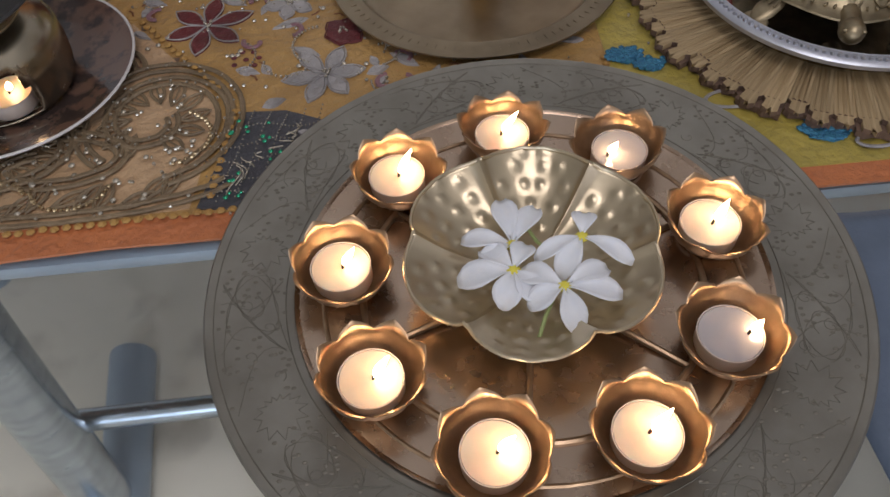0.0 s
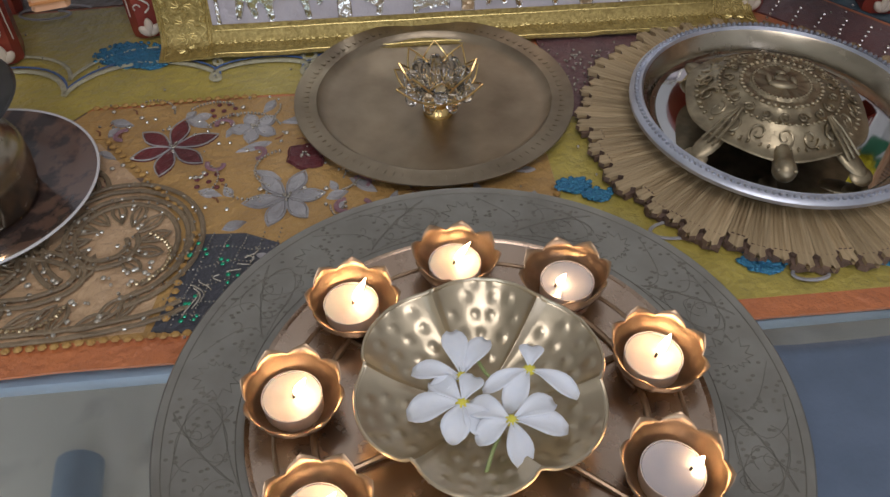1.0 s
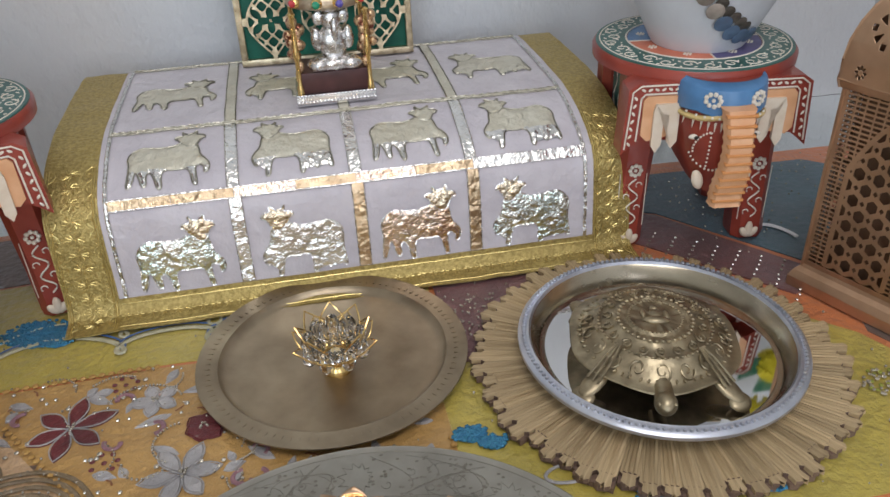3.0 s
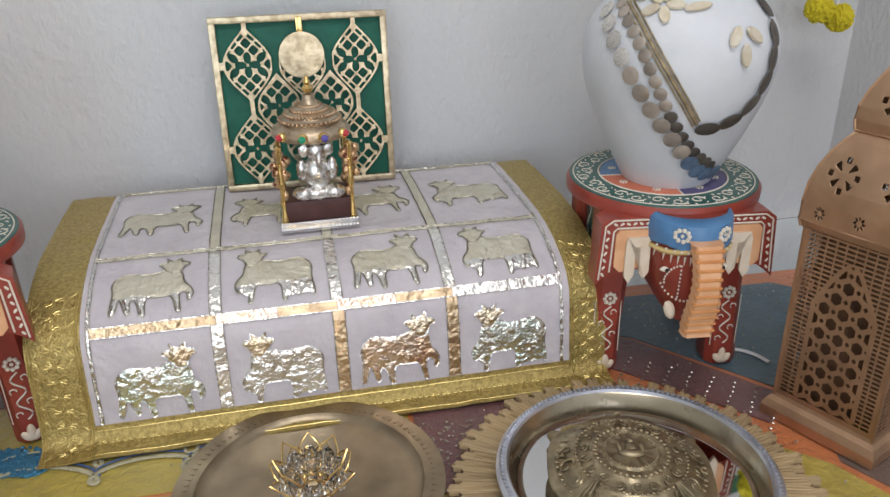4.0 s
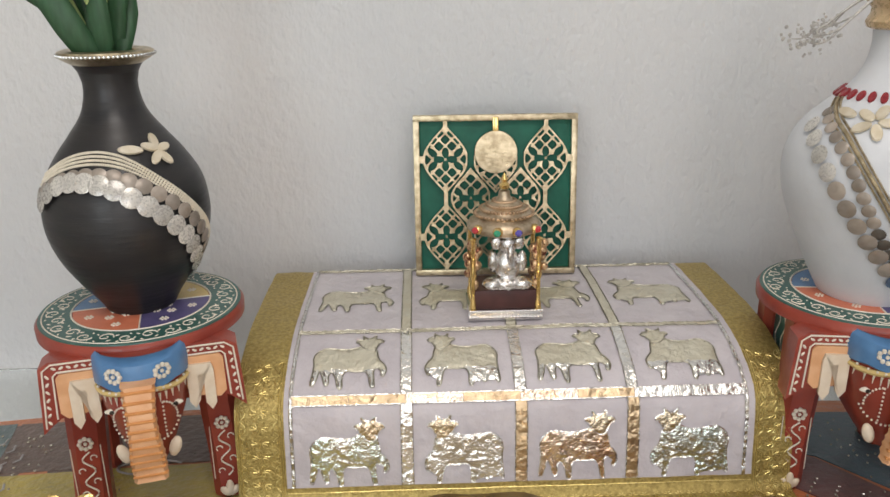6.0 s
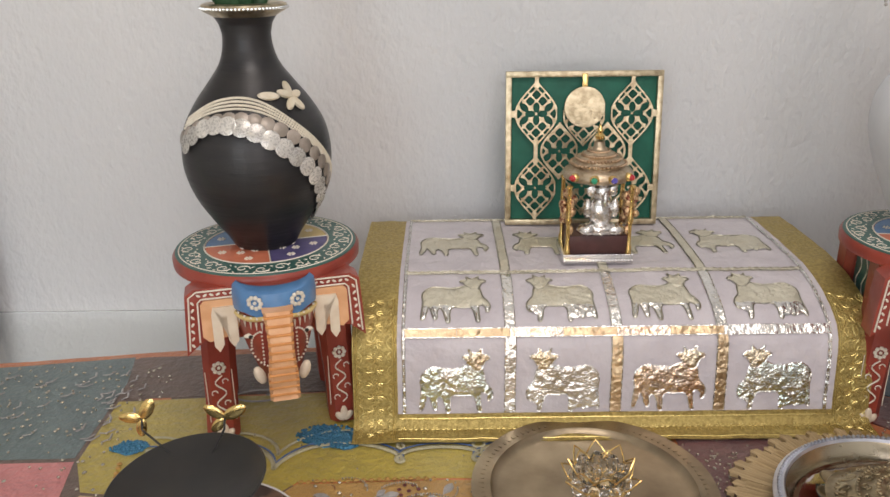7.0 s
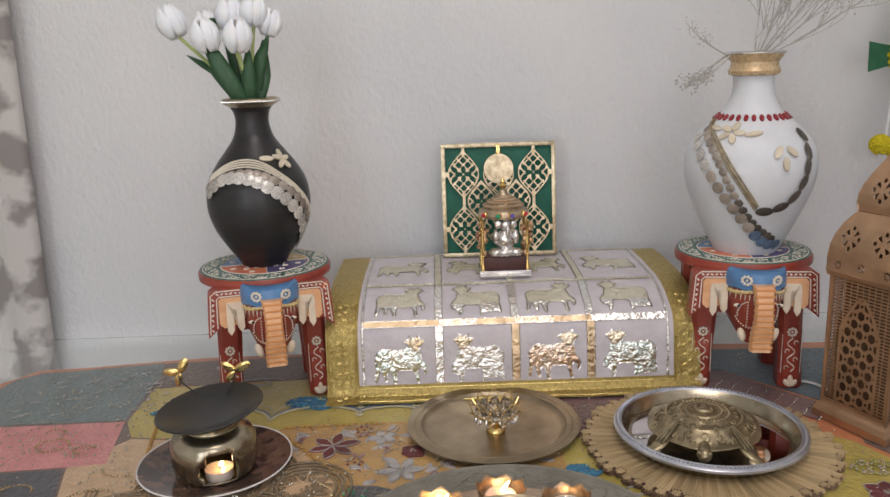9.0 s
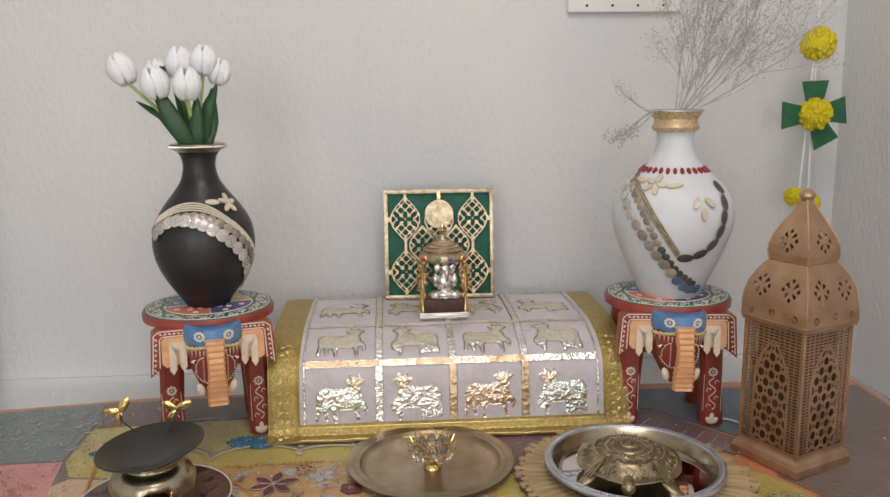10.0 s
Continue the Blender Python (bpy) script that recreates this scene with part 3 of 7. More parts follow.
def embroidered_flower(at, n, ln, wd, a0, fill, edge, name):
    for k in range(n):
        o = petal_outline(at[0], at[1], radians(a0 + 360 * k / n), ln * random.uniform(0.85, 1.1), wd)
        bm = bmesh.new()
        puff(bm, o, 0.0016)
        part(name, bm, fill, cloth)
        part("petal_outline", tube(bmesh.new(), [(x, y, 0.0018) for x, y in o], 0.0006, 5, loop=True), edge, cloth)
    bd = bmesh.new()
    for k in range(7):
        ball(bd, (at[0] + random.uniform(-0.004, 0.004), at[1] + random.uniform(-0.004, 0.004), 0.003), 0.0012, u=6, v=4)
    stuff("flower_beads", bd, C["bead"])


embroidered_flower((-0.255, 0.636), 6, 0.036, 0.0075, 20, C["red"], C["white"], "red_petal")
embroidered_flower((-0.162, 0.566), 6, 0.032, 0.0068, 5, C["white"], C["white"], "white_petal")
embroidered_flower((-0.148, 0.613), 6, 0.017, 0.008, 15, C["red"], C["red"], "red_petal")
embroidered_flower((-0.19, 0.655), 5, 0.020, 0.006, 40, C["white"], C["white"], "white_petal")
embroidered_flower((-0.47, 0.93), 6, 0.02, 0.006, 0, C["white"], C["white"], "white_petal")

rng0 = random.Random(11)
# leaves, braids, bead strings
for x, y, a, ln in ((-0.205, 0.625, 20, 0.034), (-0.19, 0.602, -30, 0.03), (-0.115, 0.585, -40, 0.03), (-0.17, 0.66, 10, 0.03), (-0.14, 0.645, 70, 0.028), (-0.225, 0.66, 150, 0.028), (-0.115, 0.57, 200, 0.02), (-0.21, 0.575, 160, 0.022), (-0.13, 0.66, 30, 0.025), (-0.185, 0.675, 60, 0.022), (-0.10, 0.60, 100, 0.02), (-0.245, 0.672, 20, 0.02), (-0.29, 0.67, 160, 0.024), (-0.135, 0.535, 250, 0.022), (-0.19, 0.545, 200, 0.02)):
    bm = bmesh.new()
    puff(bm, petal_outline(x, y, radians(a), ln * 0.95, 0.0048), 0.0012)
    part("embroidered_leaf", bm, C["white"], cloth)


def spiral(cx, cy, r0, r1, a0, turns, n=40, sx=1.0, sy=1.0):
    return [(cx + sx * (r0 + (r1 - r0) * i / n) * math.cos(radians(a0) + 2 * math.pi * turns * i / n), cy + sy * (r0 + (r1 - r0) * i / n) * math.sin(radians(a0) + 2 * math.pi * turns * i / n), 0.0014) for i in range(n + 1)]


bm = bmesh.new()
PAIS = [spiral(-0.283, 0.535, 0.055, 0.012, -60, 1.2), spiral(-0.283, 0.535, 0.062, 0.05, -75, 0.85), spiral(-0.35, 0.50, 0.05, 0.018, 150, -1.1, sx=1.3, sy=0.6),
        spiral(-0.40, 0.52, 0.075, 0.03, 170, 0.9, sx=1.2, sy=0.65), spiral(-0.34, 0.475, 0.09, 0.10, 185, 0.46, sx=1.15, sy=0.25), spiral(-0.33, 0.59, 0.03, 0.01, 0, 1.1),
        spiral(-0.47, 0.50, 0.05, 0.02, 90, 1.0, sx=1.2, sy=0.7)]
for pth in PAIS:
    for off in (-0.0036, 0.0036):
        side = []
        for i, p in enumerate(pth):
            q, r = pth[max(0, i - 1)], pth[min(len(pth) - 1, i + 1)]
            dx, dy = r[0] - q[0], r[1] - q[1]
            ll = math.hypot(dx, dy) or 1.0
            side.append((p[0] - off * dy / ll, p[1] + off * dx / ll, 0.0014 + 0.0003 * math.sin(i * 1.7)))
        part("paisley_scroll", tube(bmesh.new(), side, 0.0021, 6, 0.6), C["olive"], cloth, "olive braid couched in a paisley scroll")


def leaf_stitch(bm, x, y, a, ln, wd):
    tube(bm, [(px, py, 0.0011) for px, py in petal_outline(x, y, a, ln, wd, 6)], 0.0013, 4, 0.6, loop=True)
    tube(bm, [(x, y, 0.001), (x + 0.8 * ln * math.cos(a), y + 0.8 * ln * math.sin(a), 0.001)], 0.0007, 4, 0.6)


for k in range(11):
    a = radians(-70 + 30 * k)
    leaf_stitch(bm, -0.283 + 0.017 * math.cos(a), 0.535 + 0.017 * math.sin(a), a + 0.5, 0.024, 0.0048)
for k in range(17):
    x = -0.50 + 0.0145 * k
    leaf_stitch(bm, x, 0.457 + 0.004 * math.sin(k * 1.3), radians(50 + 25 * math.sin(k * 2.1)), 0.026, 0.0050)
for k in range(9):
    a = radians(200 + 20 * k)
    leaf_stitch(bm, -0.40 + 0.045 * math.cos(a), 0.525 + 0.026 * math.sin(a), a + 0.4, 0.026, 0.0055)
for x, y, a in ((-0.335, 0.575, 60), (-0.325, 0.60, 120), (-0.47, 0.50, 20), (-0.48, 0.53, 80), (-0.51, 0.48, 40), (-0.36, 0.56, 150), (-0.53, 0.52, 100), (-0.45, 0.56, 30)):
    leaf_stitch(bm, x, y, radians(a), 0.03, 0.0065)
stuff("paisley_stitching", bm, C["olive"])
bm = bmesh.new()
for pth in PAIS[:4] + PAIS[6:]:
    for k, p in enumerate(pth):
        for q in range(k % 2):
            ball(bm, (p[0] + random.uniform(-0.003, 0.003), p[1] + random.uniform(-0.003, 0.003), 0.0036), 0.0011, u=5, v=4)
for cx, cy, r, a0, a1, n in ((-0.20, 0.640, 0.035, 30, 150, 24), (-0.165, 0.60, 0.022, 100, 250, 18), (-0.225, 0.665, 0.028, 60, 140, 14), (-0.19, 0.585, 0.018, 180, 330, 12), (-0.115, 0.575, 0.02, 10, 120, 12)):
    for i in range(n):
        a = radians(a0 + (a1 - a0) * i / n)
        ball(bm, (cx + r * math.cos(a), cy + r * math.sin(a), 0.0022), 0.0013, u=5, v=4)
for k in range(420):
    x, y = random.uniform(-0.78, 0.72), random.uniform(0.43, 0.95)
    if random.random() < 0.55 and x > -0.25:
        continue
    ball(bm, (x, y, 0.0016), random.uniform(0.0008, 0.0016), u=5, v=4)
for k in range(700):
    z = rng0.random()
    if z < 0.4:
        x, y = rng0.uniform(-0.77, -0.52), rng0.uniform(0.61, 0.94)
    elif z < 0.8:
        x, y = rng0.uniform(-0.56, -0.25), rng0.uniform(0.45, 0.60)
    else:
        x, y = rng0.uniform(-0.34, 0.0), rng0.uniform(0.55, 0.70)
    ball(bm, (x, y, 0.0014), rng0.uniform(0.0011, 0.0025), rz=0.0011, u=6, v=4)
stuff("bead_scatter", bm, C["bead"], "tiny glass beads and sequins")
bm = bmesh.new()
for cx, cy in ((-0.222, 0.592), (-0.218, 0.682), (-0.31, 0.60)):
    for i in range(8):
        r, b = (0.0 if i == 7 else 0.0098), 2 * math.pi * i / 7 + cx * 40
        ball(bm, (cx + r * math.cos(b), cy + r * math.sin(b), 0.0006), 0.0023, rz=0.0010, u=8, v=4)
stuff("red_dots", bm, C["red"], "small dark red knots")
bm = bmesh.new()
for x, y, s in ((-0.312, 0.778, 0.033), (0.056, 0.557, 0.014), (0.072, 0.545, 0.012), (0.105, 0.55, 0.012), (0.170, 0.466, 0.019), (-0.52, 0.76, 0.02), (-0.29, 0.765, 0.02), (0.255, 0.46, 0.012)):
    puff(bm, [(x + s * 0.92 * (1 + 0.18 * math.sin(5 * q)) * math.cos(q), y + 0.58 * s * (1 + 0.18 * math.sin(4 * q + 1)) * math.sin(q)) for q in [i * 0.3927 for i in range(16)]], 0.0012)
    for k in range(int(s * 5200)):
        a, r = random.uniform(0, 6.28), s * random.random() ** 0.6
        ball(bm, (x + r * math.cos(a), y + 0.6 * r * math.sin(a), 0.0018), random.uniform(0.0016, 0.003), rz=0.0012, u=5, v=4)
stuff("blue_sequin_patch", bm, C["blue"], "clustered blue sequins")
# curving strings of gold-brown beads on the peach, pink and dark patches
bm = bmesh.new()
for cx, cy, r, a0, a1 in ((-0.530, 0.520, 0.030, 60, 250), (-0.500, 0.565, 0.040, -60, 40), (-0.470, 0.480, 0.022, 0, 200), (-0.425, 0.478, 0.026, 150, 350), (-0.380, 0.470, 0.020, 20, 190), (-0.330, 0.478, 0.026, 180, 350), (-0.275, 0.515, 0.034, -70, 60), (-0.515, 0.600, 0.030, 200, 300), (-0.640, 0.665, 0.022, 0, 330), (-0.590, 0.650, 0.014, 30, 280), (-0.655, 0.705, 0.012, 0, 200), (-0.630, 0.545, 0.020, 0, 300), (-0.660, 0.565, 0.014, 90, 330)):
    steps = max(5, int(r * radians(abs(a1 - a0)) / 0.0042))
    for i in range(steps + 1):
        a = radians(a0 + (a1 - a0) * i / steps)
        ball(bm, (cx + r * math.cos(a) + random.uniform(-0.0008, 0.0008), cy + 0.8 * r * math.sin(a), 0.0022), random.uniform(0.0013, 0.0021), rz=0.0013, u=6, v=4)
stuff("bead_string", bm, C["beadgold"], "curving strings of gold-brown beads")
# bead-rimmed leaf and maroon flower on the silk beside the lantern
bm = bmesh.new()
bg = bmesh.new()
for k in range(110):
    a, r = random.uniform(0, 6.28), random.random() ** 0.5
    ball(bm if k % 3 else bg, (0.408 + 0.032 * r * math.cos(a), 0.535 + 0.018 * r * math.sin(a), 0.0022), random.uniform(0.0012, 0.0022), rz=0.0012, u=6, v=4)
stuff("bead_leaf", bm, C["bead"], "leaf of pale glass beads")
stuff("bead_leaf", bg, C["beadlime"], "yellow-green beads")
embroidered_flower((0.392, 0.476), 6, 0.026, 0.0095, 12, C["red"], C["white"], "red_petal")
for x, y, r in ((0.12, 0.50, 0.02), (0.20, 0.45, 0.015), (-0.40, 0.86, 0.03)):
    part("white_scroll", tube(bmesh.new(), spiral(x, y, r, r * 0.3, 30, 1.1, 24, 1.4, 0.6), 0.0015, 5, 0.6), C["white"], cloth)


def scallop(t, lift):
    """Wavy paisley band that runs over the yellow-green silk."""
    x = -0.50 + 0.50 * t
    w = 31 * t + 1.1 * math.sin(9 * t)
    return (x + 0.022 * math.sin(w), 0.742 + (0.012 + 0.012 * math.sin(5 * t) ** 2) * math.cos(w) + lift, 0.0013)


for lift, r, m in ((0.0, 0.0027, C["pale"]), (0.007, 0.0013, C["bluethread"]), (0.024, 0.0020, C["pale"])):
    part("scroll_band", tube(bmesh.new(), [scallop(i / 110, lift) for i in range(111)], r, 6, 0.5), m, cloth)
part("white_scroll", tube(bmesh.new(), [(0.452 + 0.028 * math.cos(radians(20 + 9 * k)) - 0.02, 0.752 + 0.05 * math.sin(radians(20 + 9 * k)) - 0.012, 0.002) for k in range(9)], 0.0026, 6, 0.6), M["thread"], cloth, "short curl of white cord")
bm = bmesh.new()
for k in range(9):
    x0, y0 = 0.30 + 0.017 * k, 0.815 - 0.014 * k
    for i in range(9):
        ball(bm, (x0 - 0.006 * i + random.uniform(-0.001, 0.001), y0 - 0.007 * i, 0.0026), 0.0016, rz=0.0012, u=5, v=4)
for k in range(110):
    ball(bm, (random.uniform(0.34, 0.56), random.uniform(0.77, 0.92), 0.0018), 0.0012, u=5, v=4)
for k in range(90):
    ball(bm, (random.uniform(0.068, 0.12), random.uniform(0.66, 0.74), 0.0025), 0.0013, u=5, v=4)
stuff("bead_rowing", bm, C["bead"], "rows of clear beads on maroon silk")
bm = bmesh.new()
for k in range(26):
    ball(bm, (random.uniform(-0.228, -0.19), random.uniform(0.452, 0.525), 0.0028), random.uniform(0.0012, 0.002), rz=0.0008, u=6, v=4)
stuff("green_sequins", bm, C["beadgreen"])
bm = bmesh.new()
for k in range(9):
    x, y = -0.226 + 0.0055 * k, 0.457 + 0.0075 * k
    tube(bm, [(x + 0.010 * math.sin(k + 2.2 * t) * t, y + 0.022 * t - 0.004 * k * t, 0.0019) for t in [i / 8 for i in range(9)]], 0.0006, 4)
for k in range(5):
    for i in range(26):
        t = i / 25
        ball(bm, (-0.232 + 0.012 * k + 0.02 * t, 0.452 + 0.08 * t + 0.003 * math.sin(9 * t + k), 0.0022), 0.0007, u=5, v=4)
        ball(bm, (-0.24 + 0.07 * t, 0.457 + 0.015 * k + 0.003 * math.sin(8 * t + k), 0.0022), 0.0007, u=5, v=4)
stuff("dark_cord", bm, C["bead"], "fine beaded grid on the dark patch")
# small leaves, dark curls and bead strings strewn over the ochre silk
rng2 = random.Random(23)
CENTRES = ((-0.255, 0.636, 0.040), (-0.162, 0.566, 0.034), (-0.148, 0.613, 0.020), (-0.19, 0.655, 0.022), (-0.283, 0.535, 0.068))


def free_spot():
    while True:
        x, y = rng2.uniform(-0.33, 0.03), rng2.uniform(0.455, 0.688)
        if y < 0.56 and x < -0.17 or x < -0.24 and y < 0.61:
            continue
        if all(math.hypot(x - q[0], y - q[1]) > q[2] for q in CENTRES):
            return x, y


for k in range(34):
    x, y = free_spot()
    bm = bmesh.new()
    puff(bm, petal_outline(x, y, rng2.uniform(0, 6.28), rng2.uniform(0.012, 0.022), rng2.uniform(0.0028, 0.0042)), 0.0010)
    part("embroidered_leaf", bm, C["white"], cloth)
for k in range(14):
    x, y = free_spot()
    part("dark_curl", tube(bmesh.new(), spiral(x, y, 0.009, 0.004, rng2.uniform(0, 360), 0.55, 12), 0.0021, 6, 0.5), C["mauve"], cloth, "plum thread curl")
bm = bmesh.new()
for k in range(22):
    x, y = free_spot()
    a0, r, cv = rng2.uniform(0, 6.28), rng2.uniform(0.012, 0.022), rng2.uniform(0.9, 2.2)
    for i in range(13):
        w = a0 + cv * i / 12
        ball(bm, (x + r * math.cos(w), y + r * math.sin(w), 0.0016), 0.0011, u=5, v=4)
stuff("bead_string", bm, C["bead"], "curved strings of tiny glass beads")
bm = bmesh.new()
for k in range(60):
    x, y = free_spot()
    w = rng2.uniform(0, 3.1)
    tube(bm, [(x, y, 0.0004), (x + 0.004 * math.cos(w), y + 0.004 * math.sin(w), 0.0010), (x + 0.008 * math.cos(w + 0.3), y + 0.008 * math.sin(w + 0.3), 0.0004)], 0.0008, 4, 0.6)
stuff("brown_stitching", bm, C["stitchdark"])
# coarse stitches along the seams and the hem
bm = bmesh.new()
for (ax, ay), (bx, by) in (((-0.60, 0.436), (-0.21, 0.446)), ((-0.237, 0.455), (-0.226, 0.54)), ((-0.238, 0.56), (-0.31, 0.652)), ((-0.33, 0.697), (-0.19, 0.701)), ((-0.365, 0.66), (-0.52, 0.716)), ((-0.52, 0.735), (-0.50, 0.63)), ((0.041, 0.44), (0.041, 0.56))):
    n = int(math.hypot(bx - ax, by - ay) / 0.0075)
    for i in range(n):
        t = (i + 0.5) / n
        ball(bm, (ax + (bx - ax) * t, ay + (by - ay) * t + random.uniform(-0.0008, 0.0008), 0.0010), 0.0032, 0.0028, 0.0016, u=6, v=4)
stuff("coarse_stitches", bm, C["stitch"], "thick ochre stitches along the seams")
bm = bmesh.new()
for k in range(40):
    x, y = random.uniform(-0.76, -0.54), random.uniform(0.75, 0.93)
    a = random.uniform(-0.5, 1)
    tube(bm, [(x, y, 0.0006), (x + 0.008 * math.cos(a), y + 0.008 * math.sin(a), 0.0014), (x + 0.016 * math.cos(a + 0.7), y + 0.016 * math.sin(a + 0.7), 0.0006)], 0.0013, 4, 0.6)
stuff("pale_stitching", bm, C["white"])

# ---- folded blue-grey cloth on the glass ----
bm = bmesh.new()
rows = []
for j in range(31):
    v = j / 30
    row = []
    for i in range(41):
        u = i / 40
        x = 0.10 + 0.50 * u + 0.02 * v
        y = 0.395 - 0.27 * v
        z = 0.001 + 0.007 * max(0.0, math.sin(u * 26 + v * 5 + 1.5 * math.sin(v * 4))) * (0.3 + 0.7 * u) - 0.0028
        row.append(bm.verts.new((x, y, z)))
    rows.append(row)
grid_faces(bm, rows, closed=False)
bc = single("blue_cloth", bm, mat("blue_grey_satin", (0.13, 0.17, 0.24), (0.10, 0.135, 0.19), rough=0.45, scale=20, bump=0.2, bscale=300, sheen=0.3), "folded blue-grey satin cloth on the glass table", "cloth")
md = bc.modifiers.new("thickness", "SOLIDIFY")
md.thickness = 0.0015

# ---- large engraved tray ----
TX, TY = -0.043, 0.365
tray = thing("engraved_tray", (TX, TY, 0), "large round dull brass tray with engraved rim, on the cloth edge", "tray")
bm = lathe(bmesh.new(), [(0.0, 0.002), (0.124, 0.002), (0.133, 0.010), (0.136, 0.011), (0.180, 0.013), (0.1838, 0.0145), (0.185, 0.0135), (0.184, 0.0115), (0.136, 0.0085), (0.128, -0.0005), (0.0, -0.0005)], 128)
part("rim", bm, M["tray"], tray, "dull grey-brown brass rim")
bm = lathe(bmesh.new(), [(0.0, 0.0032), (0.1225, 0.0032), (0.1315, 0.0112), (0.1345, 0.0124), (0.1345, 0.0115), (0.0, 0.0026)], 96)
part("well", bm, M["copper"], tray, "polished coppery well of the tray")
bm = bmesh.new()


def on_rim(r, a, z=0.0):
    return (r * math.cos(a), r * math.sin(a), 0.0112 + (r - 0.136) * 0.045 + z)


for k in range(9):
    a = radians(40 * k + 6)
    leafp = []
    for i in range(26):
        th = 2 * math.pi * i / 26
        rr = (0.013 if i % 2 else 0.0085) * (1.0 + 0.35 * math.cos(th))
        leafp.append(on_rim(0.157 + rr * math.sin(th) * 1.05, a + rr * math.cos(th) / 0.157))
    tube(bm, leafp, 0.00022, 4, loop=True)
    for sgn in (-1, 1):
        vine = []
        for i in range(26):
            t = i / 25
            ang = a + radians(14 + 9 * math.cos(t * 8.5) * (1 - t * 0.75))
            vine.append(on_rim(0.158 + sgn * 0.016 * (1 - t * 0.7) * math.sin(t * 8.5 + 0.4), ang))
        tube(bm, vine, 0.0002, 4)
        tube(bm, [on_rim(0.158 + sgn * (0.004 + 0.014 * t), a + radians(7 + 22 * t * t)) for t in [q / 12 for q in range(13)]], 0.00022, 4)
    for q in range(5):
        b0 = a + radians(9 + 6 * q)
        tube(bm, [on_rim(0.142 + 0.034 * t, b0 + radians(7 * math.sin(t * 3 + q))) for t in [w / 9 for w in range(10)]], 0.0002, 4)
        tube(bm, [on_rim(0.150 + 0.012 * (q % 2) + 0.005 * t * math.sin(6 * t), b0 + 0.03 * t * math.cos(6 * t)) for t in [w / 12 for w in range(13)]], 0.0002, 4)
    for i in range(64):
        c = on_rim(random.uniform(0.140, 0.178), a + radians(random.uniform(4, 38)))
        ball(bm, c, 0.0015, 0.0011, 0.0002, u=6, v=4)
for r in (0.1395, 0.1795):
    tube(bm, [on_rim(r, radians(3 * i)) for i in range(120)], 0.00035, 4, loop=True)
tagged(part("engraving", bm, M["engrave"], tray, "fine engraved leaves and vines"), kind="stuff")
bm = bmesh.new()
for k in range(6):
    a = radians(60 * k + 12)
    for q in range(6):
        b = a + radians(random.uniform(-14, 14))
        r = random.uniform(0.06, 0.10)
        tube(bm, [(r * math.cos(b) + 0.008 * math.cos(b * 3 + t * 4) * t, r * math.sin(b) + 0.008 * math.sin(b * 3 + t * 4) * t, 0.0033) for t in [w / 8 for w in range(9)]], 0.0003, 4)
tagged(part("well_engraving", bm, M["engrave"], tray), kind="stuff")

# ---- candle stand with nine lotus cups ----
SX, SY, SR = -0.043, 0.360, 0.108
stand = thing("candle_stand", (SX, SY, 0.0035), "brass ring stand with nine lotus tealight cups", "candle holder")
bm = tube(bmesh.new(), circle_pts(0, 0, 0.096, 72, z=0.006), 0.0022, 8, loop=True)
part("ring", bm, M["cup"], stand, "round brass wire ring")
bm = tube(bmesh.new(), circle_pts(0, 0, 0.118, 72, z=0.006), 0.0018, 8, loop=True)
part("ring", bm, M["cup"], stand)
for k in range(6):
    a = radians(60 * k + 20)
    bm = tube(bmesh.new(), [(0.04 * math.cos(a), 0.04 * math.sin(a), 0.008), (0.096 * math.cos(a), 0.096 * math.sin(a), 0.006)], 0.0019, 8)
    part("spoke", bm, M["cup"], stand)


def lotus_cup_mesh():
    bm = bmesh.new()
    n = 64
    rows = []
    outer = ((0.010, 0.0, 0, 0), (0.016, 0.002, 0, 0), (0.0225, 0.009, 0, 0), (0.0264, 0.0155, 0, 0), (0.0270, 0.0182, 0.05, 0.35), (0.0271, 0.0196, 0.25, 0.8), (0.0274, 0.0202, 0.75, 1))
    inner = ((0.0268, 0.0201, 0.75, 1), (0.0264, 0.0194, 0.25, 0.8), (0.0263, 0.0180, 0.05, 0.35), (0.0257, 0.0155, 0, 0), (0.0215, 0.0095, 0, 0), (0.015, 0.003, 0, 0), (0.0, 0.0025, 0, 0))
    for r, z, fl, tip in outer + inner:
        if r == 0:
            v = bm.verts.new((0, 0, z))
            rows.append([v] * n)
            continue
        row = []
        for i in range(n):
            th = 2 * math.pi * i / n
            s = abs(math.sin(4 * th))
            x = abs((8 * th / (2 * math.pi)) % 1 * 2 - 1)
            peak = 0.42 * (1 - x ** 2.5) + 0.58 * (1 - x) ** 1.8
            seam = -0.0005 * (1 - s) ** 6
            rr = r * (1 - 0.006 * (1 - s)) + 0.0036 * fl * peak + seam
            row.append(bm.verts.new((rr * math.cos(th), rr * math.sin(th), z + 0.0056 * tip * peak)))
        rows.append(row)
    for a, b in zip(rows, rows[1:]):
        for i in range(n):
            j = (i + 1) % n
            q = []
            for v in (a[i], a[j], b[j], b[i]):
                if v not in q:
                    q.append(v)
            if len(q) > 2:
                bm.faces.new(q)
    return bm


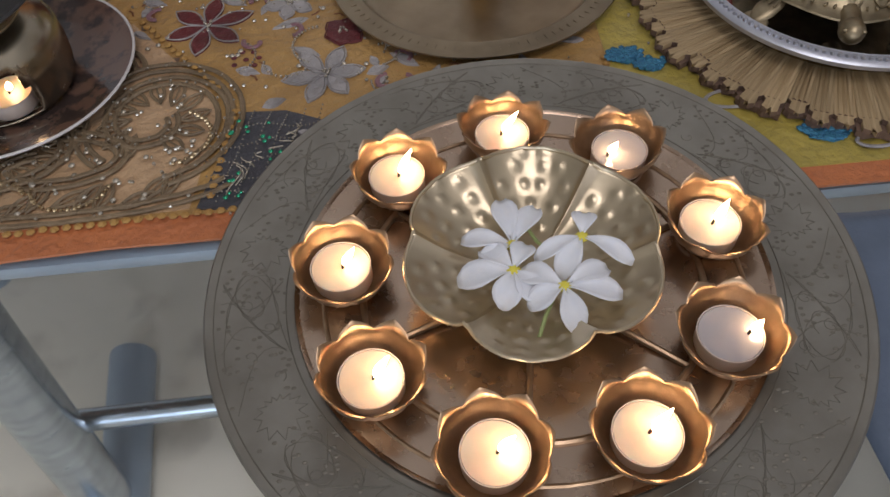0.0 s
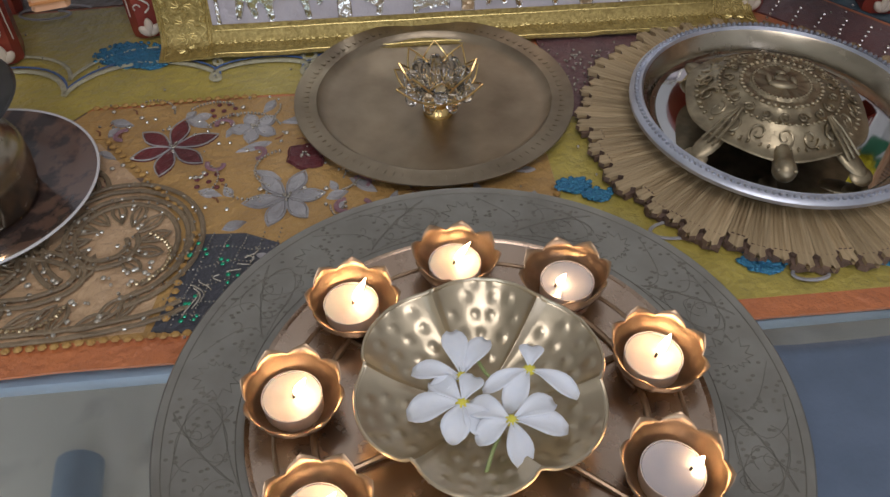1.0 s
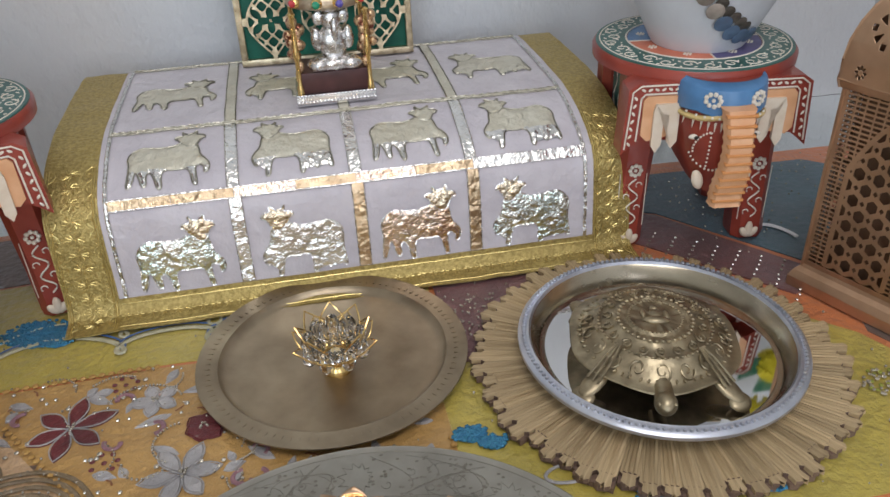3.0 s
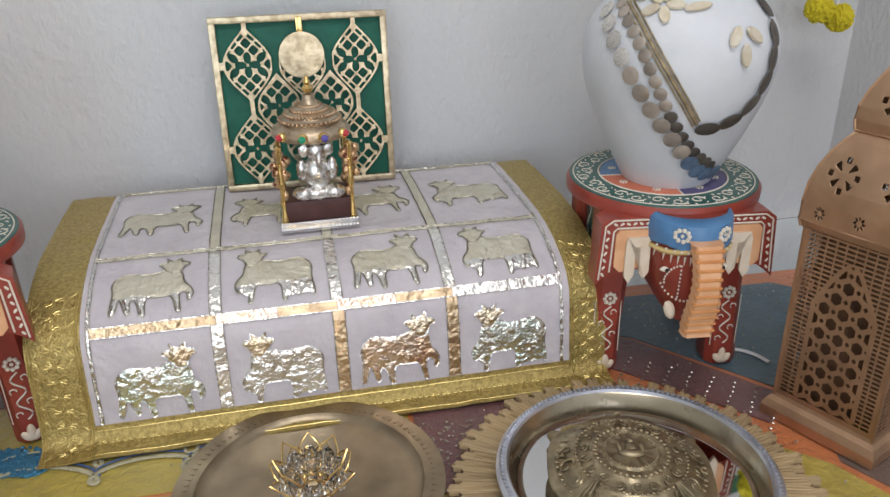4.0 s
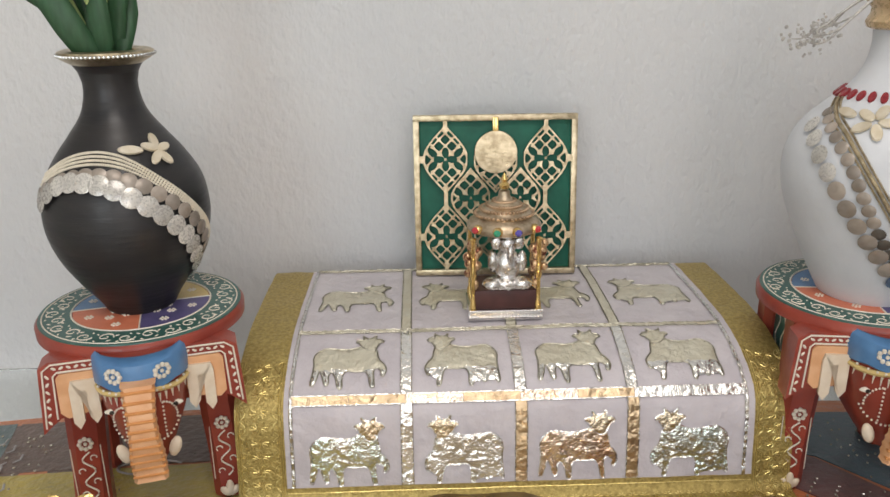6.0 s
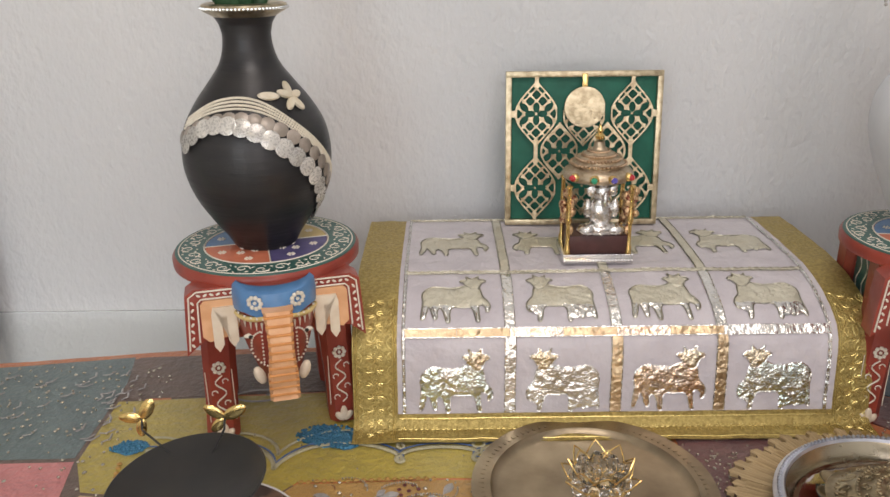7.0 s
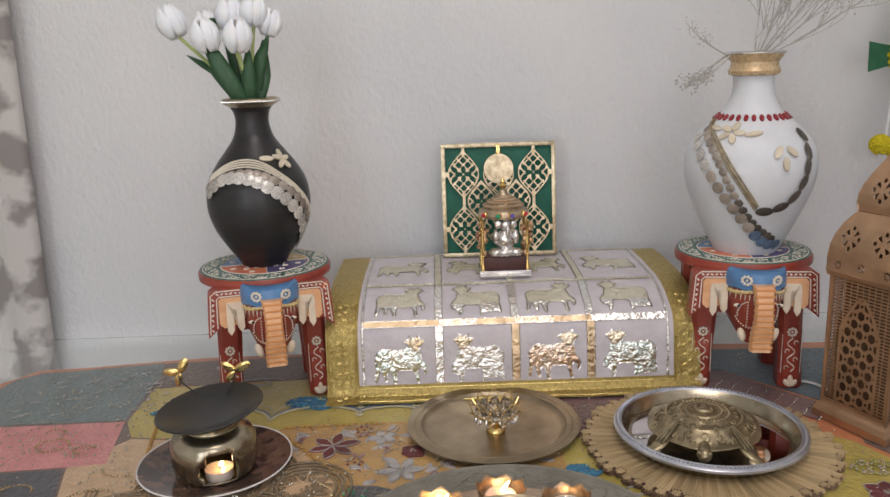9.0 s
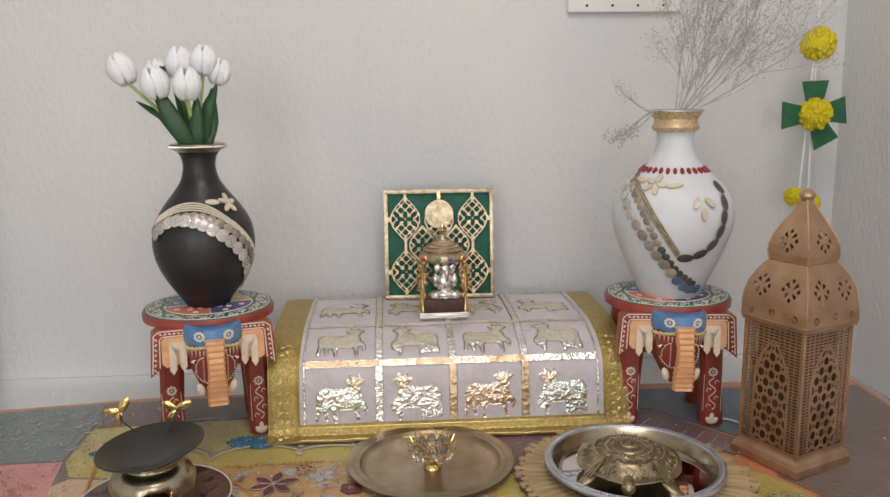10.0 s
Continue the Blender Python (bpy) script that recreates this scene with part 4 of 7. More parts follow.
def tealight(at, spin, melted, lean, flame_h, group="tealights in the lotus cups"):
    cs, sn = math.cos(radians(-spin)), math.sin(radians(-spin))
    lean = (lean[0] * cs - lean[1] * sn, lean[0] * sn + lean[1] * cs)
    t = thing("tealight", at, "lit tealight, " + ("wax melted clear" if melted else "creamy wax glowing"), "candle", group)
    bm = lathe(bmesh.new(), [(0.0, 0.0), (0.0178, 0.0), (0.0185, 0.001), (0.0185, 0.0142), (0.0189, 0.0146), (0.0183, 0.0146), (0.0180, 0.012), (0.0, 0.0035)], 40)
    part("tin_cup", bm, M["tin"], t, "thin pale cup")
    bm = lathe(bmesh.new(), [(0.0, 0.0126), (0.006, 0.0127), (0.0155, 0.0132), (0.0178, 0.0140), (0.0180, 0.0128), (0.0179, 0.008), (0.0, 0.006)], 40)
    part("wax", bm, M["meltwax"] if melted else M["wax"], t)
    wx, wy = (0.010, 0.001) if melted else (0.001, 0.0)
    bm = tube(bmesh.new(), [(wx, wy, 0.011), (wx + 0.0006 * cs, wy + 0.0006 * sn, 0.0160), (wx + 0.0026 * cs, wy + 0.0026 * sn, 0.0205)], 0.0009, 6)
    part("wick", bm, M["wick"], t)
    bm = bmesh.new()
    n, rows = 14, []
    for j in range(10):
        s = j / 9
        r = 0.0033 * math.sin(math.pi * min(1, 0.08 + s * 0.92)) ** 0.75 * (1 - 0.55 * s)
        cx, cy = wx + 0.0022 * cs + lean[0] * s ** 1.4 * flame_h, wy + 0.0022 * sn + lean[1] * s ** 1.4 * flame_h
        if j == 9:
            v = bm.verts.new((cx, cy, 0.0168 + flame_h))
            rows.append([v] * n)
        else:
            rows.append([bm.verts.new((cx + r * math.cos(2 * math.pi * i / n), cy + r * math.sin(2 * math.pi * i / n), 0.0168 + flame_h * s)) for i in range(n)])
    for a, b in zip(rows, rows[1:]):
        for i in range(n):
            k = (i + 1) % n
            q = []
            for v in (a[i], a[k], b[k], b[i]):
                if v not in q:
                    q.append(v)
            bm.faces.new(q)
    bm.faces.new(rows[0])
    part("flame", bm, M["flame"], t, "small yellow flame")
    t.rotation_euler = (0, 0, radians(spin))
    t.scale = (0.92, 0.92, 0.84)
    return t


cup_me = None
for k in range(9):
    a = radians(91.5 - 40 * k)
    x, y = SR * math.cos(a), SR * math.sin(a)
    if cup_me is None:
        ob = part("lotus_cup", lotus_cup_mesh(), M["cup"], stand, "brass lotus-petal cup")
        cup_me = ob.data
    else:
        ob = new("lotus_cup", cup_me)
        ob.parent = stand
    ob.matrix_basis = pose(x, y, 0.004, random.uniform(-5, 5), random.uniform(-5, 5), 13 * k + 8) @ Matrix.Diagonal((0.99, 0.99, 1.0, 1.0))
    melted = k in (1, 3)
    tealight((SX + x, SY + y, 0.0102), (160, 195, -30, -10, 20, 0, 10, -20, 30)[k], melted, (random.uniform(0.45, 0.8), random.uniform(0.1, 0.5)), 0.007 if melted else random.uniform(0.013, 0.017))

# ---- hammered flower bowl ----
fb = thing("flower_bowl", (SX, SY + 0.006, 0.011), "hammered pale brass bowl shaped as six petals", "bowl")
DIMPLES = []
for k in range(6):
    for rr, offs in ((0.030, (-8, 10)), (0.042, (-16, 0, 16)), (0.053, (-19, -6, 7, 20)), (0.063, (-15, -3, 10)), (0.0695, (-5, 6))):
        for o in offs:
            a = radians(20 + 60 * k + o + random.uniform(-2, 2))
            DIMPLES.append((rr * math.cos(a), rr * math.sin(a)))


def bowl_point(th, s):
    d = (math.degrees(th) - 50) % 60 - 30
    lobe = math.cos(radians(d * 2.6))
    r = 0.965 * s * (0.0595 + 0.0150 * max(0, lobe) ** 0.5)
    seam = max(0.0, 1 - abs(abs(d) - 30) / 3.5)
    z = 0.004 + 0.024 * s ** 2.3 + 0.0034 * seam * s + 0.0045 * (1 - max(0, lobe)) * s * s
    x, y = r * math.cos(th), r * math.sin(th)
    for dx, dy in DIMPLES:
        q = (x - dx) ** 2 + (y - dy) ** 2
        if q < 4e-5:
            z += 0.0019 * math.exp(-q / 5.5e-6)
    return x, y, z


bm = bmesh.new()
N, rows = 192, []
cv = bm.verts.new(bowl_point(0, 0))
for j in range(1, 42):
    rows.append([bm.verts.new(bowl_point(2 * math.pi * i / N, j / 41)) for i in range(N)])
grid_faces(bm, rows)
for i in range(N):
    bm.faces.new((cv, rows[0][i], rows[0][(i + 1) % N]))
ob = part("bowl_shell", bm, M["bowl"], fb)
md = ob.modifiers.new("thickness", "SOLIDIFY")
md.thickness, md.offset = 0.0012, -1
bm = tube(bmesh.new(), [bowl_point(2 * math.pi * i / 96, 1.0) for i in range(96)], 0.0011, 6, loop=True)
part("rolled_edge", bm, M["bowl"], fb)
bm = lathe(bmesh.new(), [(0.0, 0.0), (0.022, 0.0), (0.024, 0.001), (0.02, 0.004), (0.0, 0.0035)], 32)
part("foot", bm, M["bowl"], fb)


def frangipani(at, spin, petals, tilt, size=0.9):
    f = thing("white_flower", at, "fresh white blossom with yellow throat lying in the bowl", "flower", "flowers in the bowl")
    f.rotation_euler = (radians(tilt[0]), radians(tilt[1]), radians(spin))
    for a, ln, wd, droop in petals:
        bm = bmesh.new()
        rows = []
        for i in range(9):
            t = i / 8
            w = 0.94 * wd * math.sin(math.pi * (0.04 + 0.90 * t) ** 1.65) ** 0.75
            row = []
            for k in range(7):
                u = (k - 3) / 3
                x, y = 1.0 * ln * t, 1.08 * w * u
                z = 0.004 + 0.010 * t * (1 - t) * 2 - droop * t * t + 0.0025 * u * u
                ca, sa = math.cos(radians(a)), math.sin(radians(a))
                row.append(bm.verts.new((size * (x * ca - y * sa), size * (x * sa + y * ca), size * z)))
            rows.append(row)
        grid_faces(bm, rows, closed=False)
        ob = part("petal", bm, M["petal"], f)
        md = ob.modifiers.new("thickness", "SOLIDIFY")
        md.thickness = 0.0006
    part("throat", ball(bmesh.new(), (0, 0, 0.0055), 0.0042, 0.0036, 0.0022, 12, 6), M["pollen"], f, "yellow throat")
    return f


frangipani((SX + -0.010, SY + 0.012, 0.026), 0, ((55, 0.034, 0.0075, 0.0), (95, 0.034, 0.0085, -0.004), (165, 0.032, 0.0075, 0.002), (205, 0.024, 0.006, 0.004)), (0, 0))
frangipani((SX + -0.012, SY + -0.006, 0.027), 0, ((130, 0.026, 0.0085, 0.002), (185, 0.034, 0.010, 0.003), (250, 0.026, 0.009, 0.003), (300, 0.024, 0.009, 0.003), (60, 0.022, 0.008, 0.0)), (0, 0))
frangipani((SX + 0.028, SY + 0.010, 0.030), 0, ((75, 0.018, 0.008, -0.002), (200, 0.032, 0.006, 0.004), (235, 0.030, 0.008, 0.006), (322, 0.034, 0.007, 0.003)), (0, 0))
frangipani((SX + 0.013, SY + -0.020, 0.028), 0, ((150, 0.028, 0.009, 0.002), (205, 0.024, 0.008, 0.004), (275, 0.030, 0.008, 0.004), (345, 0.034, 0.0085, 0.002), (20, 0.030, 0.008, 0.0)), (0, 0))
bm = tube(bmesh.new(), [(SX + 0.008, SY - 0.022, 0.030), (SX + 0.001, SY - 0.034, 0.028), (SX - 0.004, SY - 0.045, 0.026)], 0.0011, 6)
single("cut_stalk", bm, M["stem"], "pale green cut flower stalk in the bowl", "stalk")
bm = tube(bmesh.new(), [(SX + 0.012, SY + 0.004, 0.030), (SX + 0.004, SY + 0.014, 0.030), (SX + 0.0, SY + 0.026, 0.029)], 0.0011, 6)
single("cut_stalk", bm, M["stem"], "pale green cut flower stalk in the bowl", "stalk")

# ---- bronze plate with crystal lotus ----
PX, PY = -0.040, 0.673
pl = thing("bronze_plate", (PX, PY, 0.0015), "round aged bronze plate with a raised stamped rim", "plate")
bm = lathe(bmesh.new(), [(0.0, 0.003), (0.090, 0.003), (0.096, 0.005), (0.099, 0.0095), (0.103, 0.0088), (0.115, 0.0105), (0.1175, 0.0102), (0.1175, 0.0088), (0.100, 0.0065), (0.092, 0.0005), (0.0, 0.0)], 112)
part("plate_body", bm, M["bronze"], pl)
bm = bmesh.new()
for k in range(96):
    a = 2 * math.pi * k / 96
    box(bm, (0.110 * math.cos(a), 0.110 * math.sin(a), 0.0094), (0.009, 0.0022, 0.0010), 0, Matrix.Rotation(a, 3, "Z"))
part("stamped_rim", bm, M["bronze"], pl)

lot = thing("lotus_holder", (-0.038, 0.656, 0.0045), "small crystal lotus tealight holder with gold wire petals", "candle holder")
bm = lathe(bmesh.new(), [(0.0, 0.0), (0.013, 0.0), (0.013, 0.003), (0.009, 0.008), (0.011, 0.013), (0.015, 0.018), (0.0, 0.018)], 24)
part("base", bm, M["gold"], lot, "flared gold foot")
for ring, (n, ln, lean, z0, r0) in enumerate(((8, 0.037, 34, 0.018, 0.010), (8, 0.031, 54, 0.016, 0.012))):
    for k in range(n):
        a = radians(360 * k / n + 22.5 * ring)
        el = radians(90 - lean)

        def onp(u, w):
            rr = r0 + u * math.cos(el) + 0.0
            return (rr * math.cos(a) - w * math.sin(a), rr * math.sin(a) + w * math.cos(a), z0 + u * math.sin(el))
        o = [onp(ln * t, 0.0112 * math.sin(math.pi * t ** 0.9) * s) for s, t in [(1, q / 6) for q in range(7)] + [(-1, q / 6) for q in range(5, 0, -1)]]
        ob = part("wire_petal", tube(bmesh.new(), o, 0.0008, 5, loop=True), M["gold"], lot)
        bm = bmesh.new()
        ball(bm, onp(ln * 0.48, 0), 0.0065, 0.0065, 0.0105, 7, 5)
        part("crystal", bm, M["crystal"], lot, "faceted clear crystal", smooth=False)
bm = lathe(bmesh.new(), [(0.0, 0.019), (0.015, 0.020), (0.019, 0.032), (0.018, 0.033), (0.014, 0.023), (0.0, 0.022)], 24)
part("glass_cup", bm, M["crystal"], lot, "small clear glass cup")

# ---- slatted sunburst mat, silver-rimmed tray and turtle ----
BX, BY = 0.231, 0.605
mt = thing("sunburst_mat", (BX, BY, 0), "round tan mat of radiating notched slats", "mat")
slat_me = {}
SLATS = 62
for k in range(SLATS):
    typ = (k * 7 + k // 5) % 4
    if typ not in slat_me:
        r1 = (0.160, 0.155, 0.158, 0.153)[typ]
        hw = radians(180 / SLATS) * 0.995

        def wedge(r, f):
            return (r * math.cos(hw * f), r * math.sin(hw * f))
        notch = (0.012, 0.008, 0.010, 0.011)[typ]
        o = [wedge(0.06, -1), wedge(r1 - notch, -1), wedge(r1 - notch * 0.8, -0.62), wedge(r1 - 0.002, -0.66), wedge(r1, -0.1), wedge(r1 - 0.003, 0.1), wedge(r1 + 0.0015, 0.3), wedge(r1 - 0.001, 0.72), wedge(r1 - notch * 0.75, 0.66), wedge(r1 - notch, 1), wedge(0.06, 1)]
        bm = slab(bmesh.new(), o, 0.0052, (0.0092, 0.0086, 0.0089, 0.0083)[typ])
        # raised reeds along the slat
        for f in (-0.5, 0.0, 0.5):
            tube(bm, [(*wedge(0.105, f), 0.0082), (*wedge(r1 - notch, f), 0.0082)], 0.0016, 5)
        n0 = len(bm.faces)
        o = [wedge(0.06, -1), wedge(r1 - 0.004, -1), wedge(r1 - 0.001, -0.4), wedge(r1 - 0.0035, 0.5), wedge(r1 - 0.003, 1), wedge(0.06, 1)]
        slab(bm, o, 0.0, 0.0050)
        ob = part("slat", bm, M["mat"], mt, smooth=False)
        ob.data.materials.append(M["matedge"])
        for f in ob.data.polygons:
            f.material_index = 1 if f.index >= n0 or f.normal.x > 0.6 else 0
        slat_me[typ] = ob.data
    else:
        ob = new("slat", slat_me[typ])
        ob.parent = mt
    ob.matrix_basis = pose(0, 0, 0.0006 + random.uniform(0, 0.0006), random.uniform(-0.7, 0.7), 0, 360 * k / SLATS + random.uniform(-0.2, 0.2))

st = thing("round_tray", (BX, BY, 0.0100), "shallow round tray with a beaded oxidised silver rim", "tray")
bm = lathe(bmesh.new(), [(0.0, 0.002), (0.096, 0.002), (0.1, 0.003), (0.107, 0.018), (0.109, 0.0195), (0.1095, 0.018), (0.103, 0.001), (0.098, 0.0), (0.0, 0.0)], 112)
part("tray_wall", bm, M["burner"], st, "bronze tray wall")
bm = lathe(bmesh.new(), [(0.0, 0.0032), (0.0955, 0.0032), (0.0955, 0.0022), (0.0, 0.0022)], 96)
part("tray_floor", bm, M["mirror"], st, "mirror-polished tray floor")
bm = lathe(bmesh.new(), [(0.108, 0.0185), (0.110, 0.0215), (0.1125, 0.0205), (0.116, 0.0205), (0.119, 0.018), (0.119, 0.015), (0.112, 0.0145)], 112)
part("silver_rim", bm, M["dullsilver"], st, "oxidised silver rim")
bm = bmesh.new()
for k in range(150):
    a = 2 * math.pi * k / 150
    ball(bm, (0.1142 * math.cos(a), 0.1142 * math.sin(a), 0.0212), 0.0019, u=6, v=4)
part("bead_trim", bm, M["dullsilver"], st, "row of small silver beads")

# turtle, one mesh; local front is -y
bm = bmesh.new()
n, rows = 96, []
prof = [(0.0, 0.0468), (0.004, 0.0468), (0.009, 0.0464), (0.014, 0.0462), (0.0185, 0.0458), (0.0202, 0.0470), (0.0218, 0.0442), (0.0238, 0.0440), (0.0255, 0.0452), (0.0300, 0.0442), (0.0315, 0.0420), (0.036, 0.0402), (0.040, 0.0384), (0.0425, 0.0392), (0.0445, 0.0362), (0.048, 0.0330), (0.0515, 0.0292), (0.0545, 0.0252), (0.0575, 0.0222), (0.0610, 0.0210), (0.0640, 0.0204), (0.0648, 0.0188), (0.0610, 0.0172), (0.04, 0.0125), (0.0, 0.0125)]
prof = [(r, z if z < 0.018 else 0.018 + (z - 0.018) * 0.68) for r, z in prof]
SHR, SHZ = [p[0] for p in prof[:21]], [p[1] for p in prof[:21]]
for r, z in prof:
    row = []
    for i in range(n):
        th = 2 * math.pi * i / n
        rel = 0.0012 * noise.noise(Vector((r * 260 * math.cos(th), r * 260 * math.sin(th), 2.0))) if r < 0.058 and z > 0.015 else 0.0
        sk = 1 + (0.022 * math.cos(6 * (th + math.pi / 2)) if r > 0.05 else 0.02 * math.cos(6 * (th + math.pi / 2)) * r / 0.05)
        row.append(bm.verts.new((r * sk * math.cos(th), 1.02 * r * sk * math.sin(th), z + rel)) if r > 0 else None)
    if r == 0:
        v = bm.verts.new((0, 0, z))
        row = [v] * n
    rows.append(row)
grid_faces(bm, rows)


def on_shell(r, a, h=0.0):
    return (r * math.cos(a), 1.02 * r * math.sin(a), float(np.interp(r, SHR, SHZ)) + h)


ball(bm, (0, -0.0745, 0.0180), 0.0082, 0.0098, 0.0080, 16, 10)
tube(bm, [(0, -0.050, 0.0175), (0, -0.066, 0.0175), (0, -0.074, 0.018)], 0.0072, 10)
for sx in (-1, 1):
    ball(bm, (sx * 0.0055, -0.0795, 0.0215), 0.0018, u=7, v=5)
    # front flippers lie over the shell's edge and spread on the tray
    a = radians(-90 + sx * 44)
    tilt = Matrix.Rotation(a, 3, "Z") @ Matrix.Rotation(radians(22), 3, "Y")
    ball(bm, (0.068 * math.cos(a), 0.068 * math.sin(a), 0.0125), 0.0165, 0.0080, 0.0032, 14, 8, tilt)
    ball(bm, (0.0795 * math.cos(a), 0.0795 * math.sin(a), 0.0062), 0.0080, 0.0098, 0.0030, 12, 8, tilt)
    for w in (-0.07, 0.0, 0.07):
        tube(bm, [on_shell(0.042, a + w * 0.4, 0.0020), on_shell(0.051, a + w, 0.0036), on_shell(0.060, a + w, 0.0036), (0.070 * math.cos(a + w), 0.070 * math.sin(a + w), 0.0162)], 0.0011, 6)
    a = radians(90 - sx * 48)
    ball(bm, (0.066 * math.cos(a), 0.066 * math.sin(a), 0.0085), 0.0150, 0.0085, 0.0055, 12, 8, Matrix.Rotation(a, 3, "Z"))
ball(bm, (0, 0.070, 0.012), 0.005, 0.010, 0.004, 10, 6)
# raised boss: a plain seated shape within a ring
for c, e in (((0, -0.004), (0.0105, 0.0046, 0.0030)), ((0, 0.002), (0.0055, 0.0062, 0.0036)), ((0, 0.0095), (0.0038, 0.0036, 0.0034)), ((-0.0085, 0.003), (0.0025, 0.0055, 0.0022)), ((0.0085, 0.003), (0.0025, 0.0055, 0.0022))):
    ball(bm, (c[0], c[1], 0.0376), *e, 12, 7)
for rr, cnt, br in ((0.0278, 38, 0.0017), (0.0424, 62, 0.0013), (0.0200, 44, 0.0009)):
    for k in range(cnt):
        a = 2 * math.pi * k / cnt
        ball(bm, on_shell(rr, a, 0.0004), br * 1.15, br, br * 0.8, 7, 5)
# curling leaf scrolls round the shell
for k in range(18):
    a = 2 * math.pi * (k + 0.5) / 18
    for rr, rad0, sg in ((0.0505, 0.0060, 1 if k % 2 else -1), (0.0365, 0.0042, -1 if k % 2 else 1)):
        cur = []
        for i in range(17):
            q = i / 16
            rad = rad0 * (1 - 0.8 * q)
            u, w = rad * math.cos(sg * 8.0 * q + k), rad * math.sin(sg * 8.0 * q + k)
            cur.append(on_shell(rr + u, a + w / rr, 0.0006))
        tube(bm, cur, 0.0009, 5, taper=lambda t: 1.2 - 0.5 * t)
    for w in (-0.10, 0.0, 0.10):
        ball(bm, on_shell(0.0562, a + w + math.pi / 18, 0.0006), 0.0022, 0.0011, 0.0012, 7, 5, Matrix.Rotation(a + w * 3, 3, "Z"))
tu = single("turtle_figurine", bm, M["turtle"], "antique brass turtle figurine with ornate shell in the tray", "figurine")
tu.matrix_basis = pose(0.222, 0.600, 0.0130, 0, 0, -17) @ Matrix.Diagonal((1.08, 1.08, 1.05, 1.0))

# ---- draped box ----
bx = single("low_box", box(bmesh.new(), (0.003, 0.945, 0.055), (0.535, 0.255, 0.108), 0.006), M["board"], "low wooden box hidden under a festive runner", "box")
PROF = [(1.085, 0.002), (1.083, 0.06), (1.081, 0.135), (1.072, 0.1465), (1.05, 0.148), (1.0, 0.1485), (0.95, 0.148), (0.90, 0.1465), (0.872, 0.142), (0.845, 0.1345), (0.822, 0.125), (0.806, 0.114), (0.7975, 0.102), (0.794, 0.085), (0.792, 0.06), (0.790, 0.035), (0.787, 0.014), (0.780, 0.005), (0.768, 0.0035), (0.757, 0.0032)]
LEN = [0.0]
for p, q in zip(PROF, PROF[1:]):
    LEN.append(LEN[-1] + math.hypot(q[0] - p[0], q[1] - p[1]))


def drape(x, s, h=0.0):
    """Point of the runner at arc length s from its back hem, lifted h along the normal."""
    s = max(0.0, min(LEN[-1] - 1e-6, s))
    k = max(i for i in range(len(LEN) - 1) if LEN[i] <= s)
    t = (s - LEN[k]) / (LEN[k + 1] - LEN[k])
    (y0, z0), (y1, z1) = PROF[k], PROF[k + 1]
    dy, dz = (y1 - y0) / (LEN[k + 1] - LEN[k]), (z1 - z0) / (LEN[k + 1] - LEN[k])
    puck = 0.0011 * noise.noise(Vector((x * 22, s * 26, 4.0))) + 0.0007 * noise.noise(Vector((x * 60, s * 50, 9.0)))
    flare = 1.0 + 0.035 * max(0.0, s - 0.37) + (0.012 if s > 0.36 else 0.0) * 0
    return Vector((x * flare + 0.003, y0 + (y1 - y0) * t + dz * (h + puck), z0 + (z1 - z0) * t - dy * (h + puck)))


def s_of(y=None, z=None):
    best = min(range(400), key=lambda i: abs((drape(0, LEN[-1] * i / 399)[1 if y is not None else 2]) - (y if y is not None else z)) + (1 if z is not None and LEN[-1] * i / 399 < 0.3 else 0))
    return LEN[-1] * best / 399


def sheet(x0, x1, s0, s1, nx, ns, h):
    bm = bmesh.new()
    rows = [[bm.verts.new(drape(x0 + (x1 - x0) * i / nx, s0 + (s1 - s0) * j / ns, h)) for i in range(nx + 1)] for j in range(ns + 1)]
    grid_faces(bm, rows, closed=False)
    lo = [[bm.verts.new(drape(x0 + (x1 - x0) * i / nx, s0 + (s1 - s0) * j / ns, h - 0.0012)) for i in range(nx + 1)] for j in range(ns + 1)]
    grid_faces(bm, lo, closed=False)
    for a, b in ((rows[0], lo[0]), (rows[-1], lo[-1]), ([r[0] for r in rows], [r[0] for r in lo]), ([r[-1] for r in rows], [r[-1] for r in lo])):
        grid_faces(bm, [a, b], closed=False)
    return bm


rn = thing("box_runner", (0, 0, 0), "white satin runner with foil motifs and gold brocade border", "runner")
S1, S2, S3 = s_of(y=0.886), s_of(z=0.110), s_of(z=0.020)
SB = s_of(y=1.066)
part("satin", sheet(-0.236, 0.236, 0.0, S3, 60, 70, 0.0015), M["runner"], rn, "white-mauve satin ground")
for x0, x1 in ((-0.283, -0.235), (0.235, 0.275)):
    part("gold_border", sheet(x0, x1, 0.0, LEN[-1], 8, 80, 0.0022), M["goldcloth"], rn, "gold brocade border")
part("gold_border", sheet(-0.236, 0.236, S3 - 0.001, LEN[-1], 50, 10, 0.0025), M["goldcloth"], rn, "gold brocade hem")
